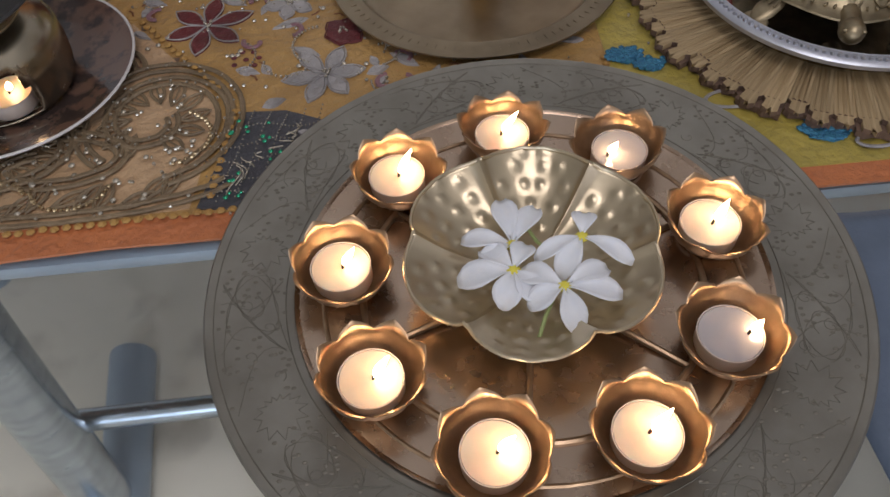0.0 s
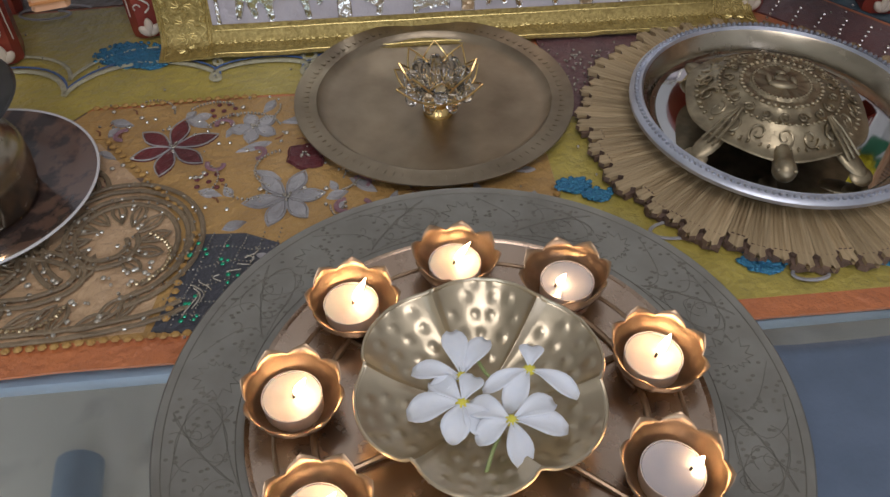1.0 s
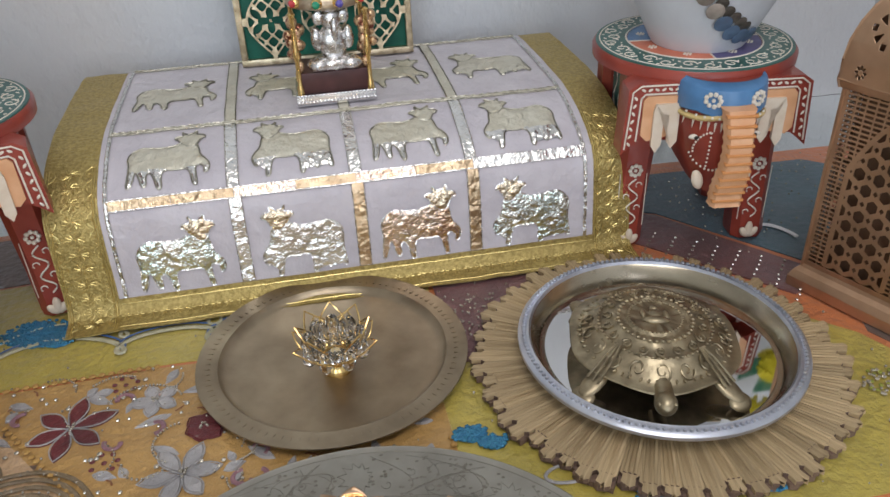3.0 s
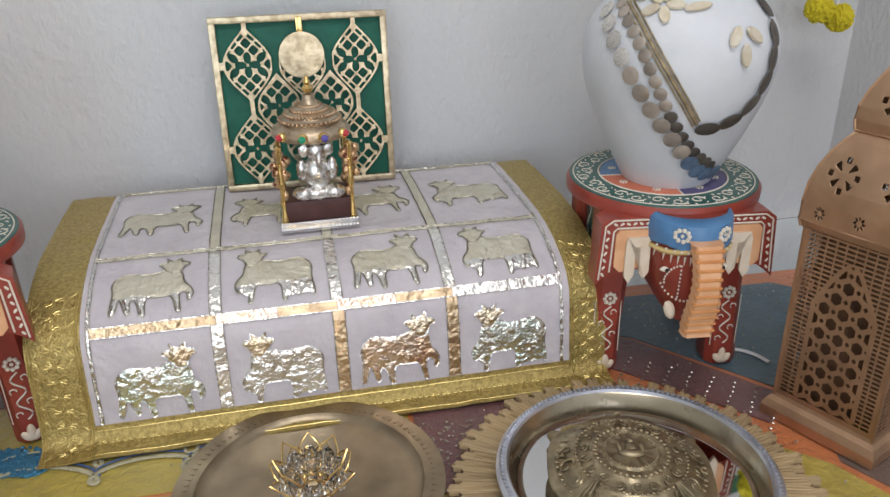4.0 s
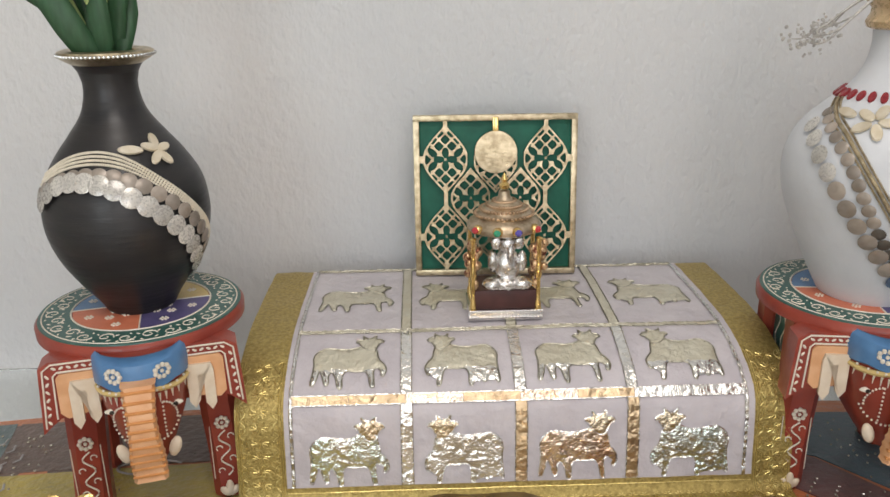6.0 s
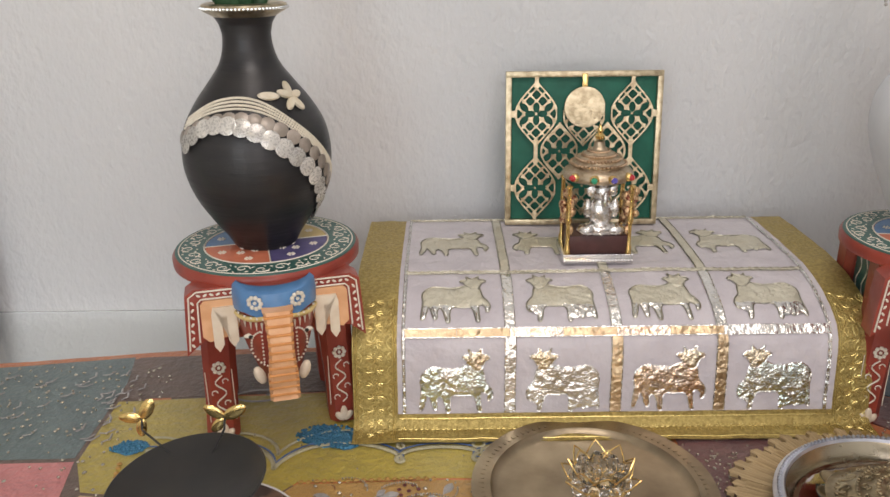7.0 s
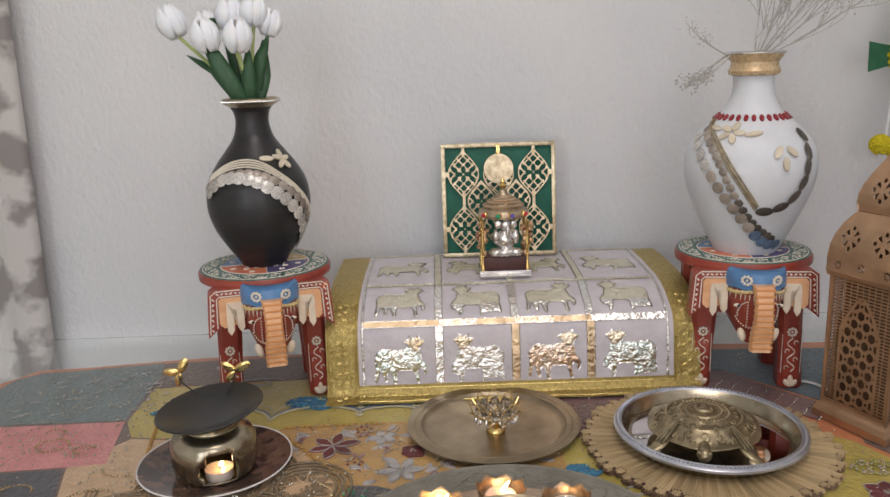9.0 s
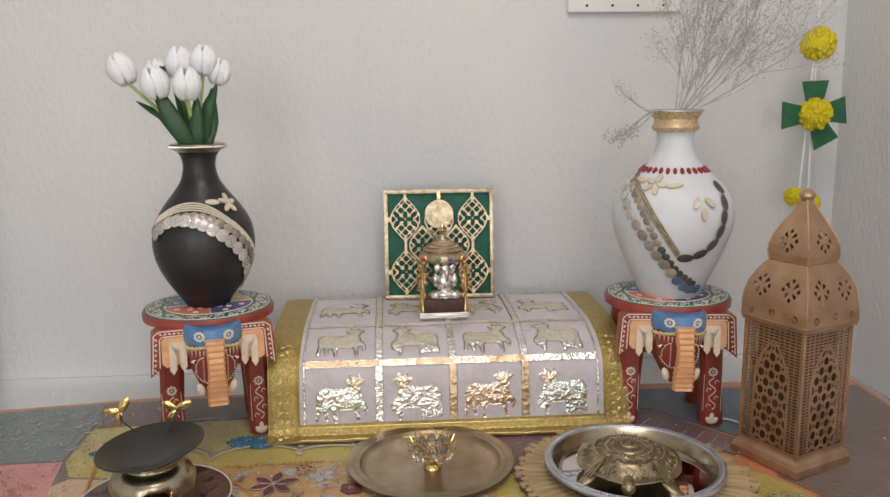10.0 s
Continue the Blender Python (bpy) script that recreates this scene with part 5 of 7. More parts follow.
for x0, x1 in ((-0.283, -0.235), (0.235, 0.275)):
    bm = bmesh.new()
    w = x1 - x0
    top = S2 - 0.045
    cells = int((LEN[-1] - 0.006 - top) / 0.0155)
    for k in range(cells):
        s0 = top + 0.0155 * k
        for q in range(10):
            a = q * math.pi / 5
            tube(bm, [drape(x0 + w * 0.5 + 0.0088 * t * math.cos(a + 0.5 * t), s0 + 0.0078 + 0.0062 * t * math.sin(a + 0.5 * t), 0.0027) for t in (0.3, 0.65, 1.0)], 0.00055, 4)
        for e in (-1, 1):
            tube(bm, [drape(x0 + w * 0.5 + e * w * (0.40 - 0.13 * abs(math.sin(math.pi * t))), s0 + 0.0155 * t, 0.0027) for t in (0, 0.25, 0.5, 0.75, 1.0)], 0.0005, 4)
            ball(bm, drape(x0 + w * 0.5 + e * w * 0.36, s0 + 0.0078, 0.0030), 0.0011, 0.0011, 0.0007, 6, 4)
    for f in (0.05, 0.10, 0.90, 0.95):
        tube(bm, [drape(x0 + w * f, top + (LEN[-1] - 0.003 - top) * i / 60, 0.0026) for i in range(61)], 0.00045, 4)
    tagged(part("brocade_relief", bm, M["goldthread"], rn, "raised gold thread motifs"), kind="stuff")
bm = bmesh.new()
for k in range(40):
    x = -0.230 + 0.0118 * k
    for q in range(6):
        a = q * math.pi / 3
        tube(bm, [drape(x + 0.0042 * t * math.cos(a), (S3 + LEN[-1]) / 2 + 0.0062 * t * math.sin(a), 0.0030) for t in (0.25, 1.0)], 0.0005, 4)
for f in (0.10, 0.90):
    tube(bm, [drape(-0.234 + 0.468 * i / 80, S3 + (LEN[-1] - S3) * f, 0.0030) for i in range(81)], 0.0005, 4)
tagged(part("brocade_relief", bm, M["goldthread"], rn, "raised gold thread motifs"), kind="stuff")


def foil_strip(x0, x1, s0, s1, m):
    nx, ns = max(2, int((x1 - x0) / 0.004)), max(2, int((s1 - s0) / 0.004))
    part("foil_band", sheet(x0, x1, s0, s1, min(nx, 110), min(ns, 90), 0.0032), m, rn)
    bm = bmesh.new()
    tall = s1 - s0 > x1 - x0
    for e in (0, 1):
        k = max(6, int((s1 - s0 if tall else x1 - x0) / 0.003))
        tube(bm, [drape(x0 + (x1 - x0) * (e if tall else i / k), s0 + (s1 - s0) * (i / k if tall else e), 0.0032 + 0.0006 * math.sin(i * 2.3)) for i in range(k + 1)], 0.0007, 4)
    part("strip_edge", bm, M["outline"] if m is M["foildullreflex"] else M["foil"], rn)


for k, x in enumerate((-0.114, 0.0, 0.112)):
    foil_strip(x - 0.0052, x + 0.0052, SB, S1 - 0.003, M["foildullreflex"])
    foil_strip(x - 0.0055, x + 0.0055, S1 + 0.003, S2 - 0.005, M["foil"])
    foil_strip(x - 0.0058, x + 0.0058, S2 + 0.005, S3 - 0.002, M["foilgold"] if k else M["foil"])
for s in (SB, S1):
    foil_strip(-0.228, 0.228, s - 0.0022, s + 0.0022, M["foildullreflex"])
for k in range(8):
    x0 = -0.228 + 0.057 * k
    foil_strip(x0, x0 + 0.0565, S2 - 0.0048, S2 + 0.0048, M[("foilgold", "foilgold", "foilcopperreflex", "foilgold", "foilcopperreflex", "foilgold", "foil", "foil")[k]])
for x in (-0.228, 0.226):
    foil_strip(x - 0.0012, x + 0.0012, SB, S3 - 0.002, M["foil"])

# a plain four-legged beast shape, facing +x, and its turned head
BEAST = [(-0.040, 0.030), (-0.030, 0.036), (-0.015, 0.034), (0.0, 0.033), (0.012, 0.037), (0.020, 0.042), (0.028, 0.041), (0.033, 0.030), (0.035, 0.018), (0.041, 0.013), (0.045, 0.006), (0.043, -0.003), (0.038, -0.004), (0.039, 0.003), (0.033, 0.007), (0.029, 0.004), (0.030, -0.008), (0.031, -0.016), (0.026, -0.016), (0.024, -0.004), (0.020, 0.004), (0.008, 0.003), (-0.004, 0.004), (-0.008, -0.003), (-0.007, -0.016), (-0.012, -0.017), (-0.015, -0.004), (-0.020, 0.003), (-0.024, -0.002), (-0.023, -0.012), (-0.028, -0.013), (-0.031, -0.002), (-0.035, 0.006), (-0.037, -0.004), (-0.041, -0.014), (-0.045, -0.012), (-0.043, 0.0), (-0.042, 0.012), (-0.044, 0.022)]
HEAD = [(0.016, 0.043), (0.013, 0.050), (0.008, 0.052), (0.012, 0.055), (0.018, 0.055), (0.016, 0.063), (0.021, 0.057), (0.026, 0.057), (0.032, 0.063), (0.031, 0.056), (0.038, 0.055), (0.041, 0.051), (0.036, 0.049), (0.033, 0.044), (0.031, 0.038), (0.024, 0.037)]


def rounded(o):
    """Cut each corner of a closed outline once."""
    out = []
    for (x0, y0), (x1, y1) in zip(o, o[1:] + o[:1]):
        out += [(0.75 * x0 + 0.25 * x1, 0.75 * y0 + 0.25 * y1), (0.25 * x0 + 0.75 * x1, 0.25 * y0 + 0.75 * y1)]
    return out


def foil_piece(name, outline, cx, s_mid, flip, sc, m, lift, line, lit_legs=False):
    o = [(x * 0.97, 0.024 + (y - 0.022) * 1.14) for x, y in rounded(outline)]
    bm = bmesh.new()
    f = bm.faces.new([bm.verts.new((x * flip, y, 0)) for x, y in o])
    bmesh.ops.triangulate(bm, faces=[f])
    for _ in range(3):
        bmesh.ops.subdivide_edges(bm, edges=[e for e in bm.edges if e.calc_length() > 0.005], cuts=1)
        bmesh.ops.triangulate(bm, faces=[q for q in bm.faces if len(q.verts) > 3])
    # legs facing front get the brighter foil, their stronger reflection set by material
    for f in bm.faces:
        f.material_index = 1 if lit_legs and f.calc_center_median().y < 0.004 else 0
    rim = {v for e in bm.edges if e.is_boundary for v in e.verts}
    for v in bm.verts:
        x, y = v.co.x, v.co.y
        nz = abs(noise.noise(Vector((x * 190 + cx * 50, y * 190, s_mid * 9))))
        v.co = drape(cx + x * sc, s_mid - (y - 0.024) * sc, (0.0022 if v in rim else 0.0030 + 0.0014 * nz) + lift)
    ap = part(name, bm, m, rn)
    ap.data.materials.append(M["foil"])
    bm = tube(bmesh.new(), [drape(cx + x * flip * sc * 1.02, s_mid - (y - 0.024) * sc * 1.02, 0.0026 + lift) for x, y in o], 0.0008, 4, loop=True)
    part("applique_outline", bm, line, ap)


def beast(cx, s_mid, flip, sc, m, mh, line, lit_legs=False):
    foil_piece("foil_applique", BEAST, cx, s_mid, flip, sc, m, 0.0, line, lit_legs)
    foil_piece("applique_head", [(0.0235 + (x - 0.0245) * 1.1, y - 0.007) for x, y in HEAD], cx, s_mid, flip, sc, mh, 0.0004, line)


for i, cx in enumerate((-0.172, -0.057, 0.057, 0.170)):
    fl = -1 if i % 2 else 1
    # front row is silver foil, tinted beast by beast with coloured reflections
    beast(cx, (S2 + S3) / 2 + 0.004, fl, 0.90, M[("foilgreenreflex", "foil", "foilcopperreflex", "foilgreenreflex")[i]], M["foilhead"], M["foil"])
    beast(cx, (S1 + S2) / 2 - 0.004, fl, 0.86, M["foildullreflex"], M["foildullreflex"], M["outline"], True)
    beast(cx, (SB + S1) / 2, fl, 0.96, M["foildullreflex"], M["foildullreflex"], M["outline"])

# ---- painted stools with elephant-shaped fronts (local front is -y) ----
def flower_dots(bm, f, cx, cz_, r, n=8):
    for k in range(n):
        a = 2 * math.pi * k / n
        ball(bm, f(cx + r * math.cos(a), cz_ + r * math.sin(a)), r * 0.42, r * 0.42, r * 0.42, 6, 4)
    ball(bm, f(cx, cz_), r * 0.35, r * 0.35, r * 0.35, 6, 4)


def elephant_stool(at, turn, quads, label):
    s = thing("painted_stool", at, label, "stool", "painted stools", turn)
    bm = lathe(bmesh.new(), [(0.0, 0.184), (0.092, 0.184), (0.098, 0.187), (0.0985, 0.196), (0.096, 0.1995), (0.0, 0.2)], 64)
    part("seat", bm, M["redpaint"], s, "red-edged round seat")
    bm = bmesh.new()
    rows = [[bm.verts.new((r * math.cos(2 * math.pi * i / 64), r * math.sin(2 * math.pi * i / 64), z)) for i in range(64)] for r, z in ((0.0955, 0.1996), (0.095, 0.2008), (0.066, 0.2012), (0.066, 0.2))]
    grid_faces(bm, rows)
    part("seat_border", bm, M["green"], s, "dark green painted border")
    for k, q in enumerate(quads):
        o = [(0.0, 0.0)] + [(p[0], p[1]) for p in circle_pts(0, 0, 0.064, 12, 90 * k + 1, 90 * k + 89)]
        part("seat_panel", slab(bmesh.new(), o, 0.1995, 0.2014), M[q], s)
    bm = bmesh.new()
    tube(bm, circle_pts(0, 0, 0.0655, 48, z=0.2014), 0.0009, 5, loop=True)
    tube(bm, circle_pts(0, 0, 0.0915, 64, z=0.201), 0.0007, 5, loop=True)
    for k in range(4):
        a = radians(90 * k)
        tube(bm, [(0.01 * math.cos(a), 0.01 * math.sin(a), 0.2014), (0.065 * math.cos(a), 0.065 * math.sin(a), 0.2014)], 0.0008, 5)
    part("seat_outline", bm, M["line"], s, "cream painted outlines")
    bm = bmesh.new()
    for k in range(26):
        a0, sg = 360 * k / 26, (1 if k % 2 else -1)
        curl = []
        for i in range(16):
            t = i / 15
            rad = 0.0078 * (1 - 0.8 * t)
            curl.append((0.0800 + sg * (0.0015 + rad * math.sin(7.5 * t)), radians(a0) + (rad * math.cos(7.5 * t)) / 0.08))
        tube(bm, [(r * math.cos(b), r * math.sin(b), 0.2012) for r, b in curl], 0.0006, 4, taper=lambda t: 1.3 - 0.6 * t)
        for d, r, ln in ((4, 0.086, 0.0026), (7, 0.0745, 0.0022), (9.5, 0.0880, 0.0018), (2, 0.0725, 0.0016)):
            b = radians(a0 + d)
            ball(bm, (r * math.cos(b), r * math.sin(b), 0.2011), ln, 0.0009, 0.0007, 6, 4, Matrix.Rotation(b + 0.9 * sg, 3, "Z"))
    for k in range(4):
        for r, da in ((0.04, 45), (0.052, 25), (0.052, 66), (0.028, 30), (0.028, 62)):
            b = radians(90 * k + da)
            flower_dots(bm, lambda x, y: (x, y, 0.2016), r * math.cos(b), r * math.sin(b), 0.0032, 6)
    tagged(part("seat_scrollwork", bm, M["line"], s, "cream painted scrolls and flowers"), kind="stuff")
    # body under the seat
    part("body", box(bmesh.new(), (0, 0.012, 0.148), (0.128, 0.125, 0.072), 0.012), M["redpaint"], s)
    for sx in (-1, 1):
        part("saddle_cloth", box(bmesh.new(), (sx * 0.0652, 0.012, 0.150), (0.006, 0.07, 0.06), 0.002), M["green"], s, "green painted saddle cloth")
        bm = bmesh.new()
        for k in range(4):
            tube(bm, [(sx * 0.0686, -0.016 + 0.018 * k + 0.005 * math.sin(t * 7), 0.128 + 0.044 * t) for t in [i / 8 for i in range(9)]], 0.0008, 4)
        part("saddle_motif", bm, M["line"], s)
    # legs
    for sx in (-1, 1):
        for fy in (-1, 1):
            bm = bmesh.new()
            rows = []
            for z, hx, hy, ox, oy in ((0.0, 0.0165, 0.017, 0.005, 0), (0.006, 0.0175, 0.018, 0.005, 0), (0.05, 0.0165, 0.0165, 0.003, 0), (0.11, 0.0175, 0.018, 0, 0), (0.185, 0.019, 0.02, -0.002, 0)):
                cx, cy = sx * (0.061 + ox), (-0.040 if fy < 0 else 0.052)
                rows.append([bm.verts.new((cx + hx * a * (0.8 if abs(a) > 0.95 and abs(b) > 0.95 else 1), cy + hy * b * (0.8 if abs(a) > 0.95 and abs(b) > 0.95 else 1), z)) for a, b in ((-1, -0.6), (-1, -1), (-0.6, -1), (0.6, -1), (1, -1), (1, -0.6), (1, 0.6), (1, 1), (0.6, 1), (-0.6, 1), (-1, 1), (-1, 0.6))])
            grid_faces(bm, rows)
            bm.faces.new(rows[0])
            lg = part("leg", bm, M["redpaint"], s)
            if fy < 0:
                lx = sx * 0.064
                bm = bmesh.new()
                tube(bm, [(lx + 0.0052 * math.sin(t * 13) - sx * 0.001 * t, -0.0582 + 0.0005 * t, 0.026 + 0.052 * t) for t in [i / 24 for i in range(25)]], 0.0009, 5)
                for k in range(4):
                    z = 0.032 + 0.013 * k
                    tube(bm, [(lx + (0.006 if k % 2 else -0.006) + 0.003 * math.cos(t * 4), -0.0578, z + 0.003 * math.sin(t * 4)) for t in [i / 6 for i in range(7)]], 0.0007, 4)
                for sd in (-1, 1):
                    tube(bm, [(lx + sd * 0.0135, -0.0575, 0.024 + 0.06 * t) for t in (0, 0.5, 1)], 0.0005, 4)
                flower_dots(bm, lambda x, z: (x, -0.0592, z), lx - sx * 0.001, 0.088, 0.0055, 8)
                part("leg_scroll", bm, M["line"], lg, "cream painted scroll")
                bm = bmesh.new()
                for a, ln in ((0, 0.017), (-42, 0.013), (42, 0.013)):
                    m3 = Matrix.Rotation(radians(a), 3, "Y")
                    c = m3 @ Vector((0, 0, ln * 0.5))
                    ball(bm, (lx + c.x, -0.0605, 0.004 + c.z), 0.0042, 0.003, ln * 0.55, 8, 6, m3)
                part("toe", bm, M["cream"], lg, "cream petal-shaped toe")
    # ears: layered drops hanging from under the seat
    for sx in (-1, 1):
        o = [(sx * 0.036, 0.190), (sx * 0.076, 0.190), (sx * 0.085, 0.184), (sx * 0.087, 0.155), (sx * 0.089, 0.120), (sx * 0.080, 0.128), (sx * 0.072, 0.134), (sx * 0.046, 0.136), (sx * 0.036, 0.158)]
        er = part("ear", slab(bmesh.new(), o, 0.062, 0.088, lambda x, y, z: (x, -z, y)), M["redpaint"], s, "red drooping ear")
        o = [(sx * 0.036, 0.178), (sx * 0.068, 0.178), (sx * 0.0715, 0.174), (sx * 0.072, 0.140), (sx * 0.066, 0.134), (sx * 0.040, 0.140), (sx * 0.036, 0.15)]
        part("ear_lining", slab(bmesh.new(), o, 0.0875, 0.0905, lambda x, y, z: (x, -z, y)), M["peach"], er, "peach ear lining")
        o = [(sx * 0.038, 0.171), (sx * 0.060, 0.171), (sx * 0.062, 0.164), (sx * 0.062, 0.130), (sx * 0.0575, 0.123), (sx * 0.0525, 0.131), (sx * 0.0525, 0.161), (sx * 0.0475, 0.161), (sx * 0.0475, 0.134), (sx * 0.043, 0.127), (sx * 0.038, 0.134)]
        part("ear_inner", slab(bmesh.new(), o, 0.090, 0.0935, lambda x, y, z: (x, -z, y)), M["cream"], er, "cream inner ear with scalloped tips")
        bm = bmesh.new()
        tube(bm, [(sx * x, -0.0888, z) for x, z in ((0.037, 0.1875), (0.074, 0.1875), (0.0815, 0.182), (0.0835, 0.155), (0.0858, 0.126))], 0.0009, 5)
        tube(bm, [(sx * x, -0.0888, z) for x, z in ((0.037, 0.1795), (0.070, 0.1795), (0.0735, 0.176), (0.0745, 0.155), (0.0755, 0.134))], 0.0009, 5)
        part("ear_line", bm, M["line"], er, "cream painted ear trim")
        bm = bmesh.new()
        for k in range(6):
            ball(bm, (sx * (0.041 + 0.0062 * k), -0.0886, 0.1835), 0.0024, 0.001, 0.0013, 6, 4, Matrix.Rotation(radians(30 if k % 2 else -30), 3, "Y"))
        for k in range(7):
            ball(bm, (sx * (0.0785 + 0.0006 * k), -0.0886, 0.176 - 0.0075 * k), 0.0013, 0.001, 0.0026, 6, 4, Matrix.Rotation(radians(35 if k % 2 else -35), 3, "Y"))
        tagged(part("ear_motif", bm, M["line"], er, "row of cream brush dabs"), kind="stuff")
    # head, tapering to the mouth
    bm = bmesh.new()
    rows = []
    for z, hw, y0, y1 in ((0.194, 0.041, -0.117, -0.03), (0.180, 0.0425, -0.123, -0.03), (0.162, 0.042, -0.125, -0.03), (0.142, 0.039, -0.124, -0.03), (0.122, 0.033, -0.120, -0.035), (0.104, 0.025, -0.117, -0.05), (0.088, 0.016, -0.114, -0.07)):
        row = []
        for i in range(16):
            th = math.pi * (1 + i / 15)
            row.append(bm.verts.new((hw * math.cos(th), y1 + (y0 - y1) * abs(math.sin(th)) ** 0.5, z)))
        rows.append(row)
    grid_faces(bm, rows)
    bm.faces.new(rows[0])
    bm.faces.new(rows[-1])
    hd = part("head", bm, M["redpaint"], s, "red carved elephant head")
    bm = bmesh.new()
    rows = []
    for z, hw, y0 in ((0.197, 0.042, -0.115), (0.192, 0.0435, -0.125), (0.180, 0.044, -0.1280), (0.172, 0.044, -0.1285), (0.170, 0.0425, -0.1255)):
        rows.append([bm.verts.new((hw * math.cos(math.pi * (1 + i / 20)), -0.03 + (y0 + 0.03) * abs(math.sin(math.pi * (1 + i / 20))) ** 0.5, z - 0.004 * abs(math.cos(math.pi * (1 + i / 20) * 2)) * (z < 0.175))) for i in range(21)])
    grid_faces(bm, rows, closed=False)
    ob = part("forehead_cloth", bm, M["blue"], hd, "blue painted forehead cloth")
    md = ob.modifiers.new("thickness", "SOLIDIFY")
    md.thickness = 0.002

    def face(x, z, out=0.0):
        hw = float(np.interp(z, (0.090, 0.104, 0.122, 0.142, 0.162, 0.18), (0.017, 0.025, 0.033, 0.039, 0.042, 0.0425)))
        c = max(-0.97, min(0.97, x / hw))
        return (x, -0.03 + (-0.1240 + 0.03) * (1 - c * c) ** 0.25 - out, z)
    bm = tube(bmesh.new(), [face(-0.0395 + 0.079 * i / 20, 0.1670 - 0.003 * math.cos(i / 20 * 6.28), 0.003) for i in range(21)], 0.0027, 6)
    part("gold_band", bm, M["yellowp"], hd, "ochre painted band")
    bm = bmesh.new()
    for i in range(15):
        x = -0.036 + 0.072 * i / 14
        tube(bm, [face(x, 0.163, 0.003), face(x, 0.154, 0.0022)], 0.0013, 4, taper=lambda t: 1 - 0.8 * t)
    for i in range(14):
        ball(bm, face(-0.036 + 0.072 * i / 13, 0.168, 0.0055), 0.0013, u=6, v=4)
    for sx in (-1, 1):
        flower_dots(bm, lambda x, z: face(x, z, 0.0045), sx * 0.020, 0.184, 0.0055, 9)
        for i in range(18):
            a = radians(75 - 190 * i / 17)
            ball(bm, face(sx * (0.0145 + 0.0125 * math.cos(a) * (1 if i < 9 else 1.2)), 0.134 + 0.019 * math.sin(a), 0.0008), 0.0012, u=6, v=4)
        for i in range(9):
            ball(bm, face(sx * 0.0165, 0.152 - 0.0042 * i, 0.0008), 0.0011, u=6, v=4)
    tagged(part("face_dots", bm, M["line"], hd, "rows of cream painted dots"), kind="stuff")
    for sx in (-1, 1):
        part("eye", ball(bmesh.new(), face(sx * 0.027, 0.145, -0.0003), 0.0066, 0.003, 0.0026, 10, 6), M["line"], hd, "painted cream eye")
        part("pupil", ball(bmesh.new(), face(sx * 0.0268, 0.145, 0.0024), 0.0024, 0.0012, 0.002, 8, 5), M["wick"], hd)
        part("tusk", ball(bmesh.new(), (sx * 0.022, -0.116, 0.104), 0.0055, 0.004, 0.0105, 10, 6, Matrix.Rotation(radians(sx * 18), 3, "Y")), M["cream"], hd, "short cream tusk")
    # ridged trunk
    bm = bmesh.new()
    rows = []
    for i in range(34):
        t = i / 33
        z = 0.180 - 0.094 * t
        y = -0.133 - 0.010 * math.sin(math.pi * min(1, t * 1.15))
        hw = 0.0138 - 0.0025 * math.sin(math.pi * min(1, t * 1.4)) + 0.0008 * (i % 3 == 0)
        dp = 0.007 + 0.0009 * (i % 3 == 0)
        rows.append([bm.verts.new((hw * a, y + dp * b, z)) for a, b in ((-1, 0.9), (-1, -0.4), (-0.8, -0.9), (0.8, -0.9), (1, -0.4), (1, 0.9))])
    grid_faces(bm, rows)
    bm.faces.new(rows[0])
    bm.faces.new(rows[-1])
    trunk = part("trunk", bm, M["peach"], s, "peach and orange striped trunk")
    for k in range(11):
        t = 0.05 + 0.088 * k
        z = 0.180 - 0.094 * t
        y = -0.133 - 0.010 * math.sin(math.pi * min(1, t * 1.15))
        hw = 0.0138 - 0.0025 * math.sin(math.pi * min(1, t * 1.4))
        part("trunk_stripe", box(bmesh.new(), (0, y - 0.0048, z), (2 * hw + 0.0012, 0.0056, 0.0026), 0.0008), M["stripe"], trunk)
    return s


elephant_stool((-0.372, 0.845, 0.001), 15, ("yellowp", "blue", "orange", "purple"), "painted red wooden stool carved as an elephant, under the black vase")
elephant_stool((0.351, 0.836, 0.001), -8, ("purple", "blue", "orange", "purple"), "painted red wooden stool carved as an elephant, under the white vase")


# ---- vases ----
def smooth_profile(pts, n=60):
    """Catmull-Rom through (z, r)."""
    out = []
    m = len(pts) - 1
    for i in range(n + 1):
        f = i / n * m
        k = min(int(f), m - 1)
        t = f - k
        p = [pts[max(0, min(m, k + d))] for d in (-1, 0, 1, 2)]
        out.append(tuple(0.5 * ((2 * p[1][c]) + (p[2][c] - p[0][c]) * t + (2 * p[0][c] - 5 * p[1][c] + 4 * p[2][c] - p[3][c]) * t * t + (3 * p[1][c] - p[0][c] - 3 * p[2][c] + p[3][c]) * t ** 3) for c in (0, 1)))
    return out


def on_vase(prof, ang, z, out=0.0):
    r = float(np.interp(z, [p[0] for p in prof], [p[1] for p in prof])) + out
    return Vector((r * math.cos(radians(ang)), r * math.sin(radians(ang)), z))


